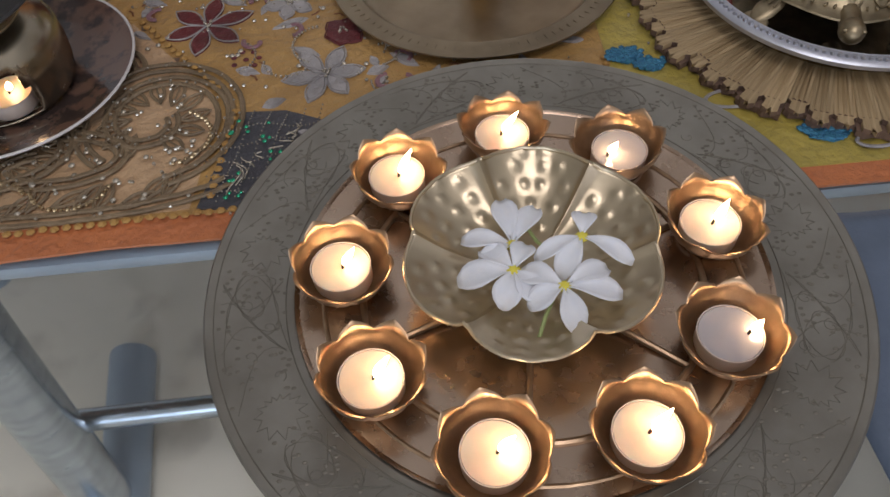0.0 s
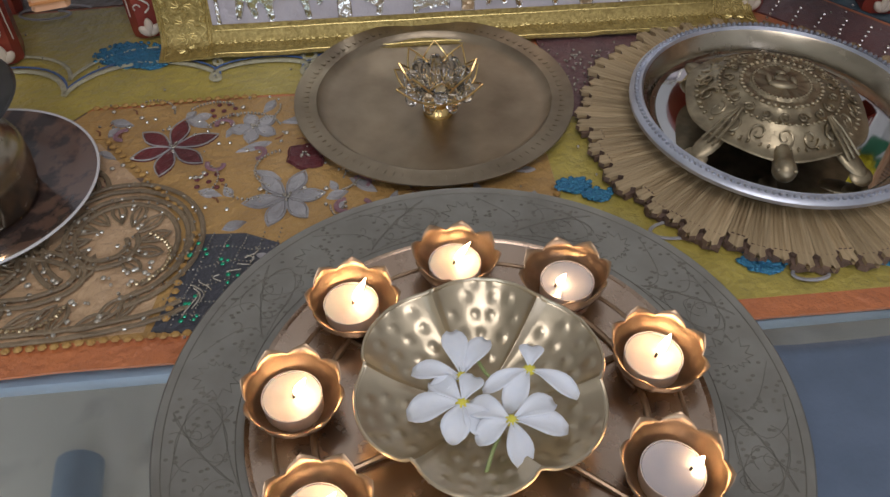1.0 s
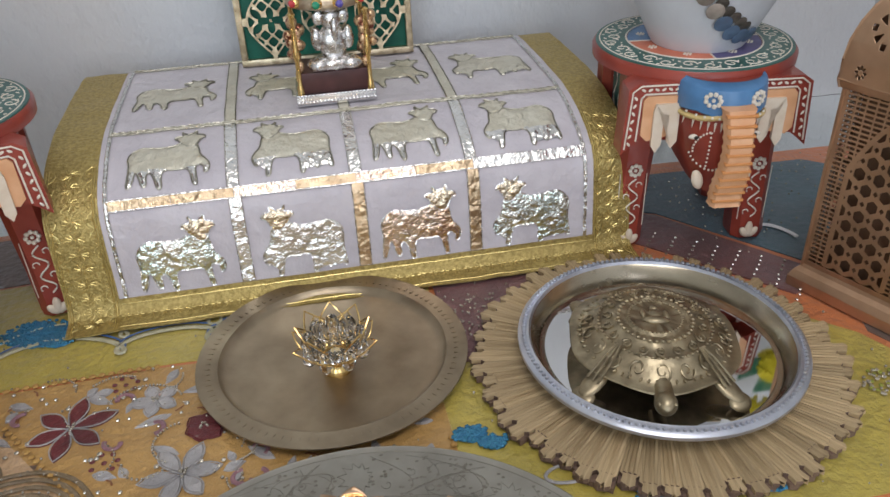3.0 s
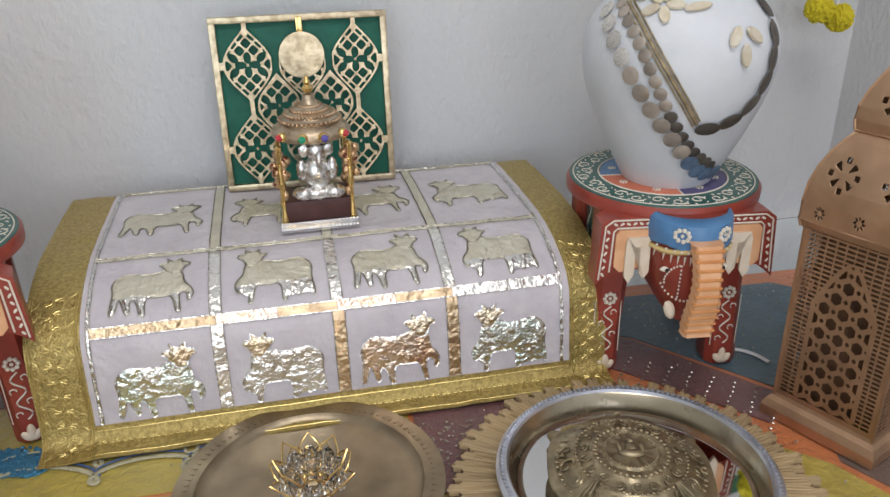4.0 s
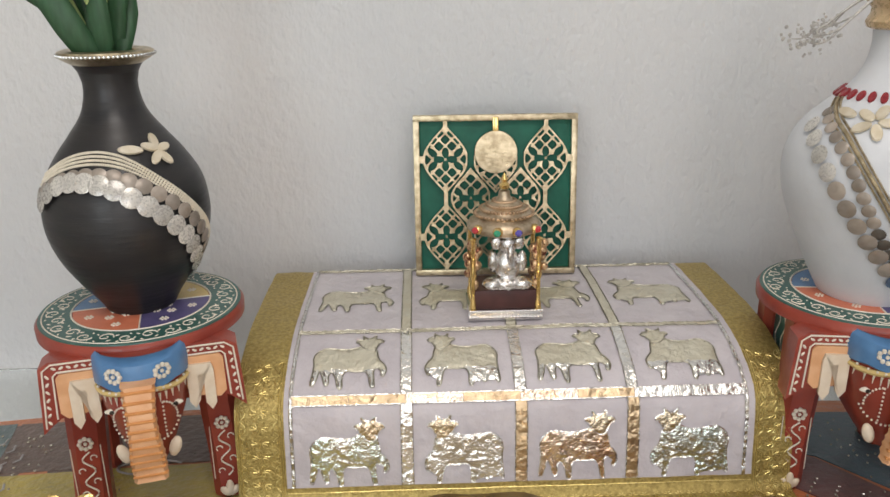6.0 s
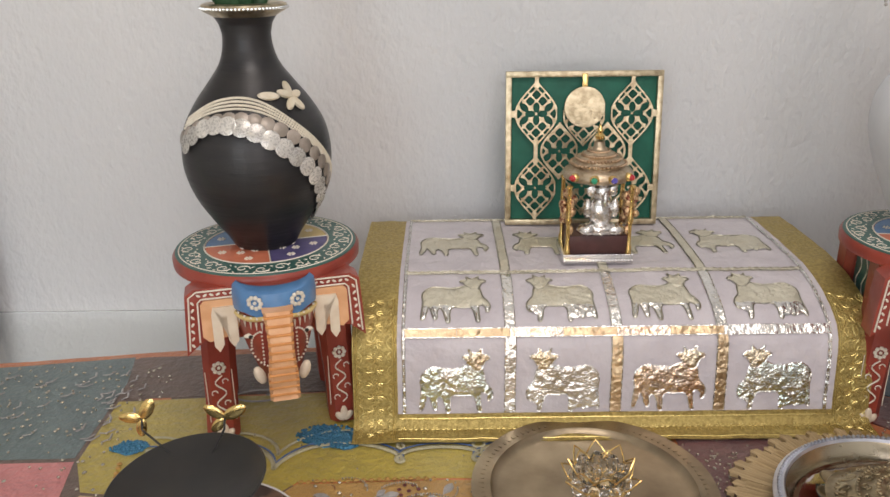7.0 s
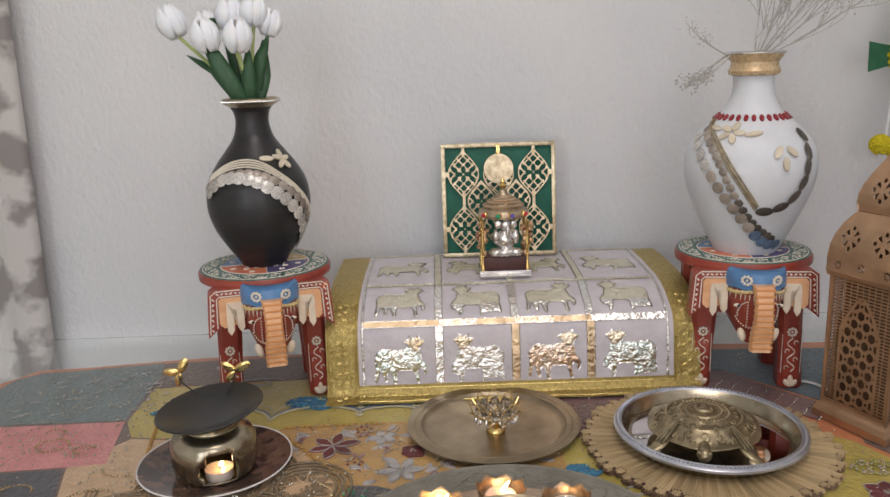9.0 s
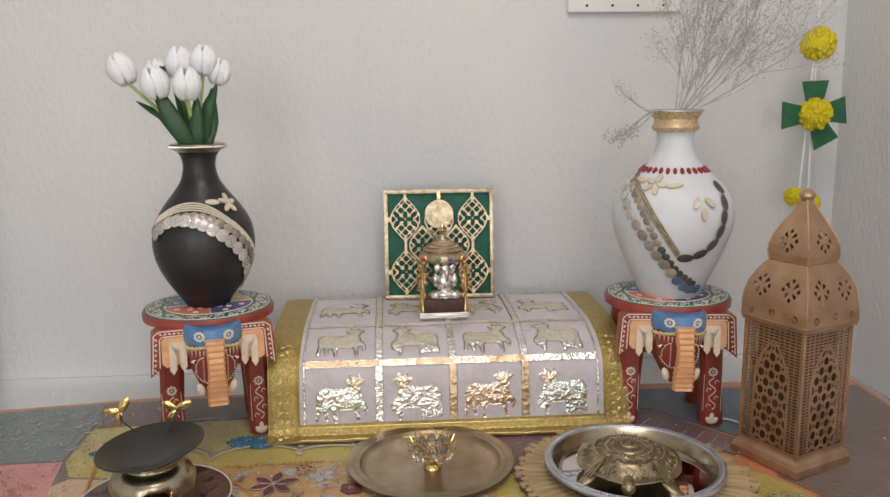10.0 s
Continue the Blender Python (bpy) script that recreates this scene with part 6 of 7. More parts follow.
def disc_on(prof, ang, z, ra, rb, spin, out, th=0.0012, n=14):
    """A small oval disc lying against the vase."""
    c = on_vase(prof, ang, z, out)
    up = (on_vase(prof, ang, z + 0.004, out) - on_vase(prof, ang, z - 0.004, out)).normalized()
    side = Vector((-math.sin(radians(ang)), math.cos(radians(ang)), 0))
    nrm = side.cross(up).normalized()
    bm = bmesh.new()
    rows = []
    for k, s in ((0, 0.9), (0.5, 1.0), (1, 0.86)):
        row = []
        for i in range(n):
            a = 2 * math.pi * i / n
            u, v = s * ra * math.cos(a), s * rb * math.sin(a)
            cs, sn = math.cos(radians(spin)), math.sin(radians(spin))
            row.append(bm.verts.new(c + side * (u * cs - v * sn) + up * (u * sn + v * cs) + nrm * (th * (k - 0.5))))
        rows.append(row)
    grid_faces(bm, rows)
    bm.faces.new(rows[0])
    bm.faces.new(rows[-1])
    return bm


def curve_between(keys, n):
    """Angles and heights evenly along keyed (angle, z) points."""
    ks = np.array(keys, float)
    d = np.concatenate([[0], np.cumsum(np.hypot(np.diff(ks[:, 0]) * 0.0014, np.diff(ks[:, 1])))])
    u = np.linspace(0, d[-1], n)
    uu = np.linspace(0, d[-1], 401)
    kern = np.ones(51) / 51
    aa = np.convolve(np.pad(np.interp(uu, d, ks[:, 0]), 25, mode="reflect", reflect_type="odd"), kern, "valid")
    zz = np.convolve(np.pad(np.interp(uu, d, ks[:, 1]), 25, mode="reflect", reflect_type="odd"), kern, "valid")
    return list(zip(np.interp(u, uu, aa), np.interp(u, uu, zz)))


# black vase
VLX, VLY = -0.373, 0.848
bp = smooth_profile([(0.0, 0.034), (0.012, 0.041), (0.03, 0.054), (0.055, 0.069), (0.08, 0.0775), (0.103, 0.079), (0.128, 0.074), (0.152, 0.060), (0.172, 0.044), (0.190, 0.031), (0.208, 0.0255), (0.224, 0.026), (0.236, 0.033)])
bp = [(z, r * 0.955) for z, r in bp]
bv = thing("black_vase", (VLX, VLY, 0.2025), "matt black clay vase with pearl strap and shell discs", "vase")
bm = lathe(bmesh.new(), [(0.0, 0.0)] + [(r, z) for z, r in bp] + [(0.028, 0.236), (0.022, 0.21), (0.026, 0.18), (0.0, 0.15)], 72)
part("vase_body", bm, M["black"], bv, "black clay body")
bm = lathe(bmesh.new(), [(0.030, 0.234), (0.0395, 0.2395), (0.042, 0.242), (0.041, 0.2455), (0.037, 0.247), (0.030, 0.245), (0.028, 0.238)], 56)
lip = part("lip", bm, M["oldgold"], bv, "pale silvery lip")
bm = bmesh.new()
for k in range(70):
    a = 2 * math.pi * k / 70
    ball(bm, (0.0417 * math.cos(a), 0.0417 * math.sin(a), 0.2425), 0.0017, u=6, v=4)
tagged(part("lip_beads", bm, M["silver"], lip, "row of tiny silver beads"), kind="stuff")
strap = [(-150, 0.138), (-121, 0.157), (-90, 0.162), (-62, 0.155), (-37, 0.130), (-12, 0.094), (15, 0.05), (40, 0.03)]
bm = bmesh.new()
for off in (0.0, 0.0031, 0.0062, 0.0093):
    for a, z in curve_between(strap, 118):
        ball(bm, on_vase(bp, a, z - off + 0.002, 0.0010), 0.00145, u=6, v=4)
tagged(part("pearl_strap", bm, M["bead"], bv, "three rows of pearl beads"), kind="stuff")
for a, z in curve_between([(p[0], p[1] - 0.016) for p in strap], 22):
    part("taupe_disc", disc_on(bp, a, z, 0.0078, 0.0075, 0, 0.0016), M["coinmd"], bv)
for k, (a, z) in enumerate(curve_between([(-140, 0.118), (-121, 0.138), (-98, 0.140), (-78, 0.135), (-52, 0.112), (-30, 0.079), (-15, 0.05), (8, 0.028)], 17)):
    part("shell_disc", disc_on(bp, a, z, 0.0098, 0.0096, 0, 0.0028), M["coinlt"], bv)
for k in range(5):
    a = 72 * k + 10
    part("shell_petal", disc_on(bp, -34 + 7.5 * math.cos(radians(a)), 0.160 + 0.0075 * math.sin(radians(a)), 0.0085, 0.0042, a, 0.003, 0.003), M["shellpet"], bv)
part("shell_petal", disc_on(bp, -60, 0.163, 0.011, 0.0045, -8, 0.003, 0.003), M["shellpet"], bv)


def tulip(root, tip, size, tilt, group="tulips in the black vase"):
    t = thing("tulip", root, "white tulip with a closed bloom in the black vase", "flower", group)
    d = Vector(tip)
    bm = tube(bmesh.new(), [(0, 0, 0), d * 0.5 + Vector((0, 0, 0.008)), d], 0.0026, 8)
    part("stem", bm, M["stem"], t)
    ax = Vector((tilt[0], tilt[1], 1)).normalized()
    m3 = Vector((0, 0, 1)).rotation_difference(ax).to_matrix()
    for k in range(6):
        bm = bmesh.new()
        rows = []
        a = radians(60 * k + (10 if k % 2 else 0))
        for i in range(10):
            u = i / 9
            rr = size * (0.17 + 0.42 * math.sin(math.pi * (0.15 + 0.75 * u)) ** 1.2) * (0.93 if k % 2 else 1.0)
            w = 0.74 * math.sin(math.pi * min(1, 0.12 + 0.83 * u)) ** 0.6
            rows.append([bm.verts.new(d + m3 @ Vector((rr * math.cos(a + w * v), rr * math.sin(a + w * v), size * 1.3 * u))) for v in (-1, -0.5, 0, 0.5, 1)])
        grid_faces(bm, rows, closed=False)
        ob = part("petal", bm, M["tulip"], t)
        md = ob.modifiers.new("thickness", "SOLIDIFY")
        md.thickness = 0.0012
    return t


ZN = 0.43
for tip, sz, tl in (((-0.090, -0.01, 0.107), 0.036, (-0.45, 0)), ((-0.045, -0.022, 0.085), 0.036, (-0.2, -0.1)), ((-0.022, 0.012, 0.114), 0.036, (0.0, 0.1)), ((-0.004, -0.026, 0.083), 0.036, (0.05, -0.15)), ((0.014, 0.0, 0.118), 0.034, (0.1, 0)), ((-0.055, 0.02, 0.10), 0.034, (-0.2, 0.1)), ((0.03, 0.012, 0.105), 0.03, (0.3, 0.05))):
    tulip((VLX, VLY, ZN), tip, sz, tl)


def blade(at, pts, width, group, label):
    """A long folded leaf along points."""
    bm = bmesh.new()
    rows = []
    pts = [Vector(p) for p in pts]
    n = 12
    for i in range(n + 1):
        f = i / n * (len(pts) - 1)
        k = min(int(f), len(pts) - 2)
        p = pts[k].lerp(pts[k + 1], f - k)
        d = (pts[k + 1] - pts[k]).normalized()
        side = d.cross(Vector((0, -1, 0.2))).normalized()
        w = width * math.sin(math.pi * min(1, 0.18 + 0.80 * i / n)) ** 0.8
        rows.append([bm.verts.new(p + side * w * v + Vector((0, -0.003 * (1 - abs(v)), 0))) for v in (-1, -0.5, 0, 0.5, 1)])
    grid_faces(bm, rows, closed=False)
    ob = single("tulip_leaf", bm, M["leaf"], label, "leaf", group)
    ob.location = at
    md = ob.modifiers.new("thickness", "SOLIDIFY")
    md.thickness = 0.0009


for pts, w in (([(-0.004, 0, 0), (-0.03, -0.006, 0.05), (-0.052, -0.01, 0.095)], 0.011), ([(-0.002, -0.01, 0), (-0.02, -0.022, 0.04), (-0.042, -0.022, 0.082), (-0.052, -0.02, 0.09)], 0.013), ([(0.002, 0.004, 0), (0.012, 0.0, 0.055), (0.034, -0.002, 0.105)], 0.012), ([(0.0, -0.008, 0), (0.004, -0.018, 0.045), (0.008, -0.02, 0.09)], 0.011), ([(-0.008, 0.0, 0), (-0.05, 0.0, 0.06), (-0.085, 0.0, 0.082)], 0.006), ([(-0.006, 0.008, 0), (-0.02, 0.014, 0.06), (-0.03, 0.012, 0.125), (-0.05, 0.01, 0.132)], 0.008), ([(0.006, 0, 0), (0.02, 0.006, 0.05), (0.024, 0.008, 0.10)], 0.012)):
    blade((VLX, VLY, ZN), pts, w, "leaves in the black vase", "long dark green tulip leaf in the black vase")

# white vase
VRX, VRY = 0.353, 0.832
wp = smooth_profile([(0.0, 0.046), (0.012, 0.0530), (0.03, 0.0625), (0.055, 0.0745), (0.085, 0.0875), (0.108, 0.0945), (0.13, 0.0965), (0.152, 0.0925), (0.172, 0.0805), (0.190, 0.0615), (0.204, 0.0450), (0.222, 0.0335), (0.24, 0.0292), (0.26, 0.0297)])
wp = [(z, r * 0.955) for z, r in wp]
wv = thing("white_vase", (VRX, VRY, 0.2005), "white clay vase with gold strap and dark disc chain", "vase")
bm = lathe(bmesh.new(), [(0.0, 0.0)] + [(r, z) for z, r in wp] + [(0.025, 0.262), (0.025, 0.2), (0.0, 0.17)], 80)
part("vase_body", bm, M["white"], wv, "chalky white body")
bm = lathe(bmesh.new(), [(0.034, 0.256), (0.040, 0.258), (0.042, 0.263), (0.038, 0.270), (0.0375, 0.275), (0.044, 0.282), (0.046, 0.286), (0.044, 0.288), (0.034, 0.286), (0.030, 0.268)], 56)
bmesh.ops.scale(bm, vec=(0.86, 0.86, 1.0), verts=bm.verts[:])
part("collar", bm, M["collar"], wv, "tan turned collar")
bm = lathe(bmesh.new(), [(0.0435, 0.286), (0.0475, 0.2865), (0.048, 0.2885), (0.043, 0.290), (0.036, 0.289)], 56)
bmesh.ops.scale(bm, vec=(0.88, 0.88, 1.0), verts=bm.verts[:])
part("lip", bm, M["silver"], wv, "thin silver lip")
for k in range(30):
    part("red_drop", disc_on(wp, 360 * k / 30, 0.1995, 0.0033, 0.0064, 0, 0.0020, 0.0030), M["redbead"], wv)
gk = [(176, 0.197), (193, 0.185), (214, 0.170), (225, 0.154), (233, 0.137), (240, 0.120), (248, 0.100), (257, 0.079)]
bm = bmesh.new()
for off in (-1, 0, 1):
    for a, z in curve_between(gk, 84):
        if off:
            ball(bm, on_vase(wp, a + off * 1.7, z + off * 0.0027, 0.0012), 0.0013, u=6, v=4)
        else:
            ball(bm, on_vase(wp, a, z, 0.0010), 0.0021, u=7, v=5)
tagged(part("gold_strap", bm, M["oldgold"], wv, "band of gold bead trim"), kind="stuff")
for a, z in curve_between([(186, 0.184), (198, 0.176), (215, 0.159), (224, 0.141), (230, 0.122), (236, 0.101), (242, 0.082), (251, 0.061), (262, 0.045), (283, 0.029)], 19):
    part("taupe_disc", disc_on(wp, a, z, 0.0062, 0.0062, 0, 0.0018), M["coinmd"] if z > 0.085 else M["coindk"], wv)
for k, (a, z) in enumerate(curve_between([(184, 0.172), (193, 0.165), (209, 0.141), (222, 0.110), (233, 0.081), (247, 0.055), (263, 0.030), (278, 0.019), (294, 0.019)], 14)):
    part("shell_disc", disc_on(wp, a, z, 0.0084, 0.0088, 0, 0.003), M["coinlt"] if k < 4 else (M["coinmd"] if k < 10 else M["coinbl"]), wv)
for k, (a, z) in enumerate(curve_between([(265, 0.073), (276, 0.075), (290, 0.088), (297, 0.105), (301, 0.128), (304, 0.148), (309, 0.176)], 7)):
    sp = (0, 20, 48, 62, 78, 88, 94)[k]
    part("dark_disc", disc_on(wp, a, z, 0.0125, 0.0072, sp, 0.003), M["coindk"], wv)
for k, (da, dz, sp) in enumerate(((-6, 0.004, 60), (0, -0.012, 92), (7, 0.004, -45))):
    part("shell_petal", disc_on(wp, -81 + da, 0.152 + dz, 0.0105, 0.0052, sp, 0.003, 0.003), M["shellpet"], wv)
for k in range(5):
    a = 72 * k
    part("shell_petal", disc_on(wp, -132 + 9 * math.cos(radians(a)), 0.181 + 0.008 * math.sin(radians(a)), 0.009, 0.005, a, 0.003, 0.003), M["shellpet"], wv)
part("shell_petal", disc_on(wp, -108, 0.180, 0.0125, 0.0045, 12, 0.003, 0.003), M["shellpet"], wv)
part("shell_petal", disc_on(wp, -155, 0.186, 0.0105, 0.005, -14, 0.003, 0.003), M["shellpet"], wv)

# dried gypsophila
rng = random.Random(5)


def dry_sprig(root, d0, length, label, fat=1.0):
    sp = thing("dried_sprig", root, label, "dried flower", "dried sprigs in the white vase")
    bs, bb = bmesh.new(), bmesh.new()

    def grow(p, d, ln, r, depth):
        pts = [p]
        q, dd = p.copy(), d.copy()
        for _ in range(4):
            dd = (dd + Vector((rng.uniform(-0.12, 0.12), rng.uniform(-0.12, 0.12), rng.uniform(-0.05, 0.08)))).normalized()
            q = q + dd * ln / 4
            pts.append(q.copy())
        tube(bs, pts, r, 4, taper=lambda t: 1 - 0.4 * t)
        if depth == 0:
            for _ in range(6):
                o = q + Vector((rng.uniform(-1, 1), rng.uniform(-1, 1), rng.uniform(-1, 1))) * 0.010
                ball(bb, o, fat * rng.uniform(0.0007, 0.0014), u=5, v=4)
            return
        for i in ((1, 2, 3, 4) if depth == 3 else (2, 3, 4)):
            for _ in range(2 if depth == 3 else 1):
                nd = (dd + Vector((rng.uniform(-0.8, 0.8), rng.uniform(-0.8, 0.8), rng.uniform(-0.25, 0.6)))).normalized()
                grow(pts[i], nd, ln * rng.uniform(0.38, 0.55), r * 0.6, depth - 1)
    grow(Vector((0, 0, 0)), Vector(d0).normalized(), length, 0.0013 * fat, 3 if length > 0.065 else 2)
    tagged(part("twig", bs, M["dry"], sp), kind="stuff")
    tagged(part("bloom", bb, M["dry"], sp), kind="stuff")


for d0, ln in (((0.2, 0.0, 1), 0.19), ((0.55, 0.05, 1), 0.18), ((0.95, 0.05, 0.75), 0.18), ((-0.08, 0.05, 1), 0.13), ((0.75, -0.05, 1), 0.19), ((1.5, 0.0, 0.8), 0.19), ((0.5, 0.1, 1.2), 0.20), ((0.85, 0.0, 1.1), 0.16)):
    dry_sprig((VRX, VRY, 0.474), d0, ln, "dried grey baby's-breath sprig in the white vase")
dry_sprig((VRX - 0.036, VRY - 0.006, 0.487), (-0.62, -0.1, -0.58), 0.056, "dried grey sprig drooping from the white vase", 1.35)
dry_sprig((VRX - 0.036, VRY + 0.006, 0.487), (-0.75, 0.1, -0.45), 0.046, "dried grey sprig drooping from the white vase", 1.4)
dry_sprig((VRX - 0.035, VRY + 0.01, 0.485), (-1.0, 0.0, 0.5), 0.05, "short dried grey sprig in the white vase")

# ---- green and gold lattice panel ----
pn = thing("lattice_panel", (0.0, 1.042, 0.151), "square green panel with gold fretwork leaning on the runner", "panel", turn=-1)
pn.rotation_euler = (radians(-5.5), 0, radians(-1))
part("backing", box(bmesh.new(), (0, 0.003, 0.099), (0.196, 0.004, 0.196), 0.001), M["panelgreen"], pn, "deep green backing")
for c, sz in (((0, 0, 0.004), (0.2, 0.012, 0.0075)), ((0, 0, 0.196), (0.2, 0.012, 0.0075)), ((-0.0962, 0, 0.1), (0.0075, 0.0125, 0.186)), ((0.0962, 0, 0.1), (0.0075, 0.0125, 0.186))):
    part("frame_bar", box(bmesh.new(), c, sz, 0.0012), M["oldgold"], pn, "worn gold frame bar")


def ogee(v, hw):
    """Half width of the medallion at v in [-1, 1] of its height: full in the middle, drawn out to points."""
    return hw * (0.5 + 0.5 * math.cos(math.pi * min(1.0, abs(v)))) ** 0.60


MEDALLIONS = [(sx * 0.0610, z, 0.0275, 0.0430) for sx in (-1, 1) for z in (0.1465, 0.0505)] + [(0.0, 0.1440, 0.0270, 0.0400), (0.0, 0.0530, 0.0270, 0.0400), (-0.0305, 0.0985, 0.0245, 0.0380), (0.0305, 0.0985, 0.0245, 0.0380)]


def fret(x, z):
    """Positive where the gold fretwork is solid."""
    best = -1.0
    for sx in (-1, 1):
        if min(abs(z - zc) for zc in (0.1465, 0.0505)) > 0.0335:
            best = max(best, 0.0024 - abs(x - sx * 0.061))
        for zc in (0.1465, 0.0505):
            if sx * x > 0.0865:
                best = max(best, 0.0042 - abs(z - zc))
    for cx, cz_, hw, hh in MEDALLIONS:
        v = (z - cz_) / hh
        if abs(v) > 1 or abs(x - cx) > hw:
            continue
        inside = ogee(v, hw) - abs(x - cx)
        if inside < 0:
            best = max(best, inside)
            continue
        d = inside
        core = inside - 0.0024
        if core > -0.003:
            i0, j0 = round((x - cx) / 0.0078), round((z - cz_) / 0.0080)
            hole = -1.0
            for i in (i0 - 1, i0, i0 + 1):
                for j in (j0 - 1, j0, j0 + 1):
                    if (i + j) % 2 == 0:
                        continue
                    du, dw = x - cx - i * 0.0078, z - cz_ - j * 0.0080
                    if abs(i) + abs(j) == 1 or (abs(i) == 2 and abs(j) == 1):
                        t = 0.785 if i * j >= 0 else -0.785
                        if abs(i) + abs(j) == 1:
                            t = 1.57 if j else 0.0
                        p, q = du * math.cos(t) + dw * math.sin(t), -du * math.sin(t) + dw * math.cos(t)
                        hole = max(hole, 0.0032 * (1 - math.hypot(p / 0.0066, q / 0.0043)))
                    else:
                        hole = max(hole, 0.0060 - (abs(du) ** 1.2 + abs(dw) ** 1.2) ** (1 / 1.2))
            d = min(d, -min(hole, core))
        best = max(best, d)
    for cx, cz_, hw, hh in MEDALLIONS[6:]:
        v = (z - cz_) / hh
        if abs(v) < 0.8 and (x - cx) * cx > 0:
            best = min(best, abs(abs(x - cx) - ogee(v, hw) - 0.0012) - 0.0008)
    return best


ob = part("fretwork", pierced(fret, -0.0930, 0.0930, 0.0072, 0.1928, 156, 156, lambda x, z: Vector((x, -0.0050, z))), M["oldgold"], pn, "worn gold pierced fretwork", smooth=False)
thicken(ob, 0.0030, 1.0)
bm = lathe(bmesh.new(), [(0.0, 0.002), (0.022, 0.002), (0.0255, 0.0012), (0.026, 0.0), (0.0255, -0.0012), (0.0, -0.002)], 40)
for v in bm.verts:
    v.co = Vector((v.co.x, v.co.z - 0.011, v.co.y + 0.155))
part("medal", bm, M["oldgold"], pn, "plain round gold medal")
part("medal_clip", box(bmesh.new(), (0, -0.008, 0.188), (0.007, 0.004, 0.018), 0.001), M["gold"], pn)

# ---- canopied throne with a plain seated figurine ----
M["ornament"] = mat("reddish_gold_enamel", (0.62, 0.42, 0.24), (0.22, 0.07, 0.045), rough=0.28, metal=0.8, scale=160, spread=(0.5, 0.6))
th_ = thing("canopied_throne", (-0.002, 0.928, 0.1495), "small gold canopied throne with coloured gems on a silver plinth", "shrine")
part("plinth", box(bmesh.new(), (0, 0, 0.006), (0.082, 0.060, 0.011), 0.002), M["silver"], th_, "silver plinth")
bm = bmesh.new()
for k in range(22):
    ball(bm, (-0.039 + 0.078 * k / 21, -0.0305, 0.0115), 0.0019, u=6, v=4)
    ball(bm, (-0.039 + 0.078 * k / 21, -0.0308, 0.0045), 0.0017, u=6, v=4)
tagged(part("plinth_beading", bm, M["silver"], th_), kind="stuff")
part("seat_block", box(bmesh.new(), (0, 0, 0.0225), (0.068, 0.050, 0.022), 0.002), M["maroon"], th_, "dark maroon seat block")
for sx in (-1, 1):
    for sy in (-1, 1):
        bm = lathe(bmesh.new(), [(0.0, 0.011), (0.0036, 0.011), (0.0036, 0.018), (0.0024, 0.022), (0.0024, 0.046), (0.0038, 0.052), (0.003, 0.058), (0.0024, 0.088), (0.004, 0.093), (0.0, 0.095)], 12, (sx * 0.0355, sy * 0.024, 0))
        part("post", bm, M["gold"], th_, "thin gold post")
    bm = bmesh.new()
    for q in range(9):
        ball(bm, (sx * (0.036 + random.uniform(-0.007, 0.008)), -0.014 + random.uniform(-0.006, 0.006), 0.050 + 0.0042 * q), random.uniform(0.0036, 0.0068), u=8, v=6)
    for q in range(5):
        ball(bm, (sx * (0.0335 + 0.002 * math.sin(q * 2)), -0.022, 0.040 + 0.011 * q), 0.0046, 0.0036, 0.0066, 8, 6)
    tagged(part("side_ornament", bm, M["ornament"], th_, "reddish gold side ornament"), kind="stuff")
def raised(z):
    return 0.141 - (0.141 - z) * 0.78


bm = lathe(bmesh.new(), [(0.034, 0.083), (0.0385, 0.086), (0.0395, 0.092), (0.037, 0.098), (0.033, 0.101), (0.0305, 0.104), (0.031, 0.1085), (0.0265, 0.111), (0.0245, 0.116), (0.019, 0.118), (0.0165, 0.123), (0.0095, 0.126), (0.0065, 0.132), (0.0058, 0.139), (0.0, 0.141), (0.0, 0.128), (0.027, 0.102), (0.032, 0.09)], 44)
for v in bm.verts:
    wide = 1.03 if v.co.z < 0.1 else 1.0
    v.co = Vector((v.co.x * wide, v.co.y * wide * 0.92, raised(v.co.z)))
cn = part("canopy", bm, M["throne"], th_, "domed brownish gold canopy")
for r, z in ((0.0315, 0.1075), (0.0255, 0.1145), (0.0185, 0.1195), (0.0120, 0.1250)):
    bm = bmesh.new()
    for k in range(40):
        a = 2 * math.pi * k / 40
        ball(bm, (r * math.cos(a), 0.92 * r * math.sin(a), raised(z)), 0.0021, u=6, v=4)
    tagged(part("bead_ring", bm, M["cup"], cn), kind="stuff")
bm = lathe(bmesh.new(), [(0.0, 0.142), (0.005, 0.142), (0.006, 0.146), (0.003, 0.149), (0.004, 0.152), (0.0015, 0.157), (0.0, 0.160)], 16)
part("finial", bm, M["gold"], cn, "gold finial")
for a, m in ((-105, "gemg"), (-75, "gemb"), (-140, "gemr"), (-40, "gemr")):
    c = (0.0392 * math.cos(radians(a)), 0.0368 * math.sin(radians(a)), raised(0.0925))
    gm = part("gem_setting", ball(bmesh.new(), c, 0.0058, 0.0058, 0.0052, 10, 6), M["gold"], cn)
    c2 = (0.0432 * math.cos(radians(a)), 0.0408 * math.sin(radians(a)), raised(0.0925))
    part("gem", ball(bmesh.new(), c2, 0.0042, 0.0042, 0.0038, 8, 6), M[m], cn, "small coloured gem", smooth=False)
bm = bmesh.new()
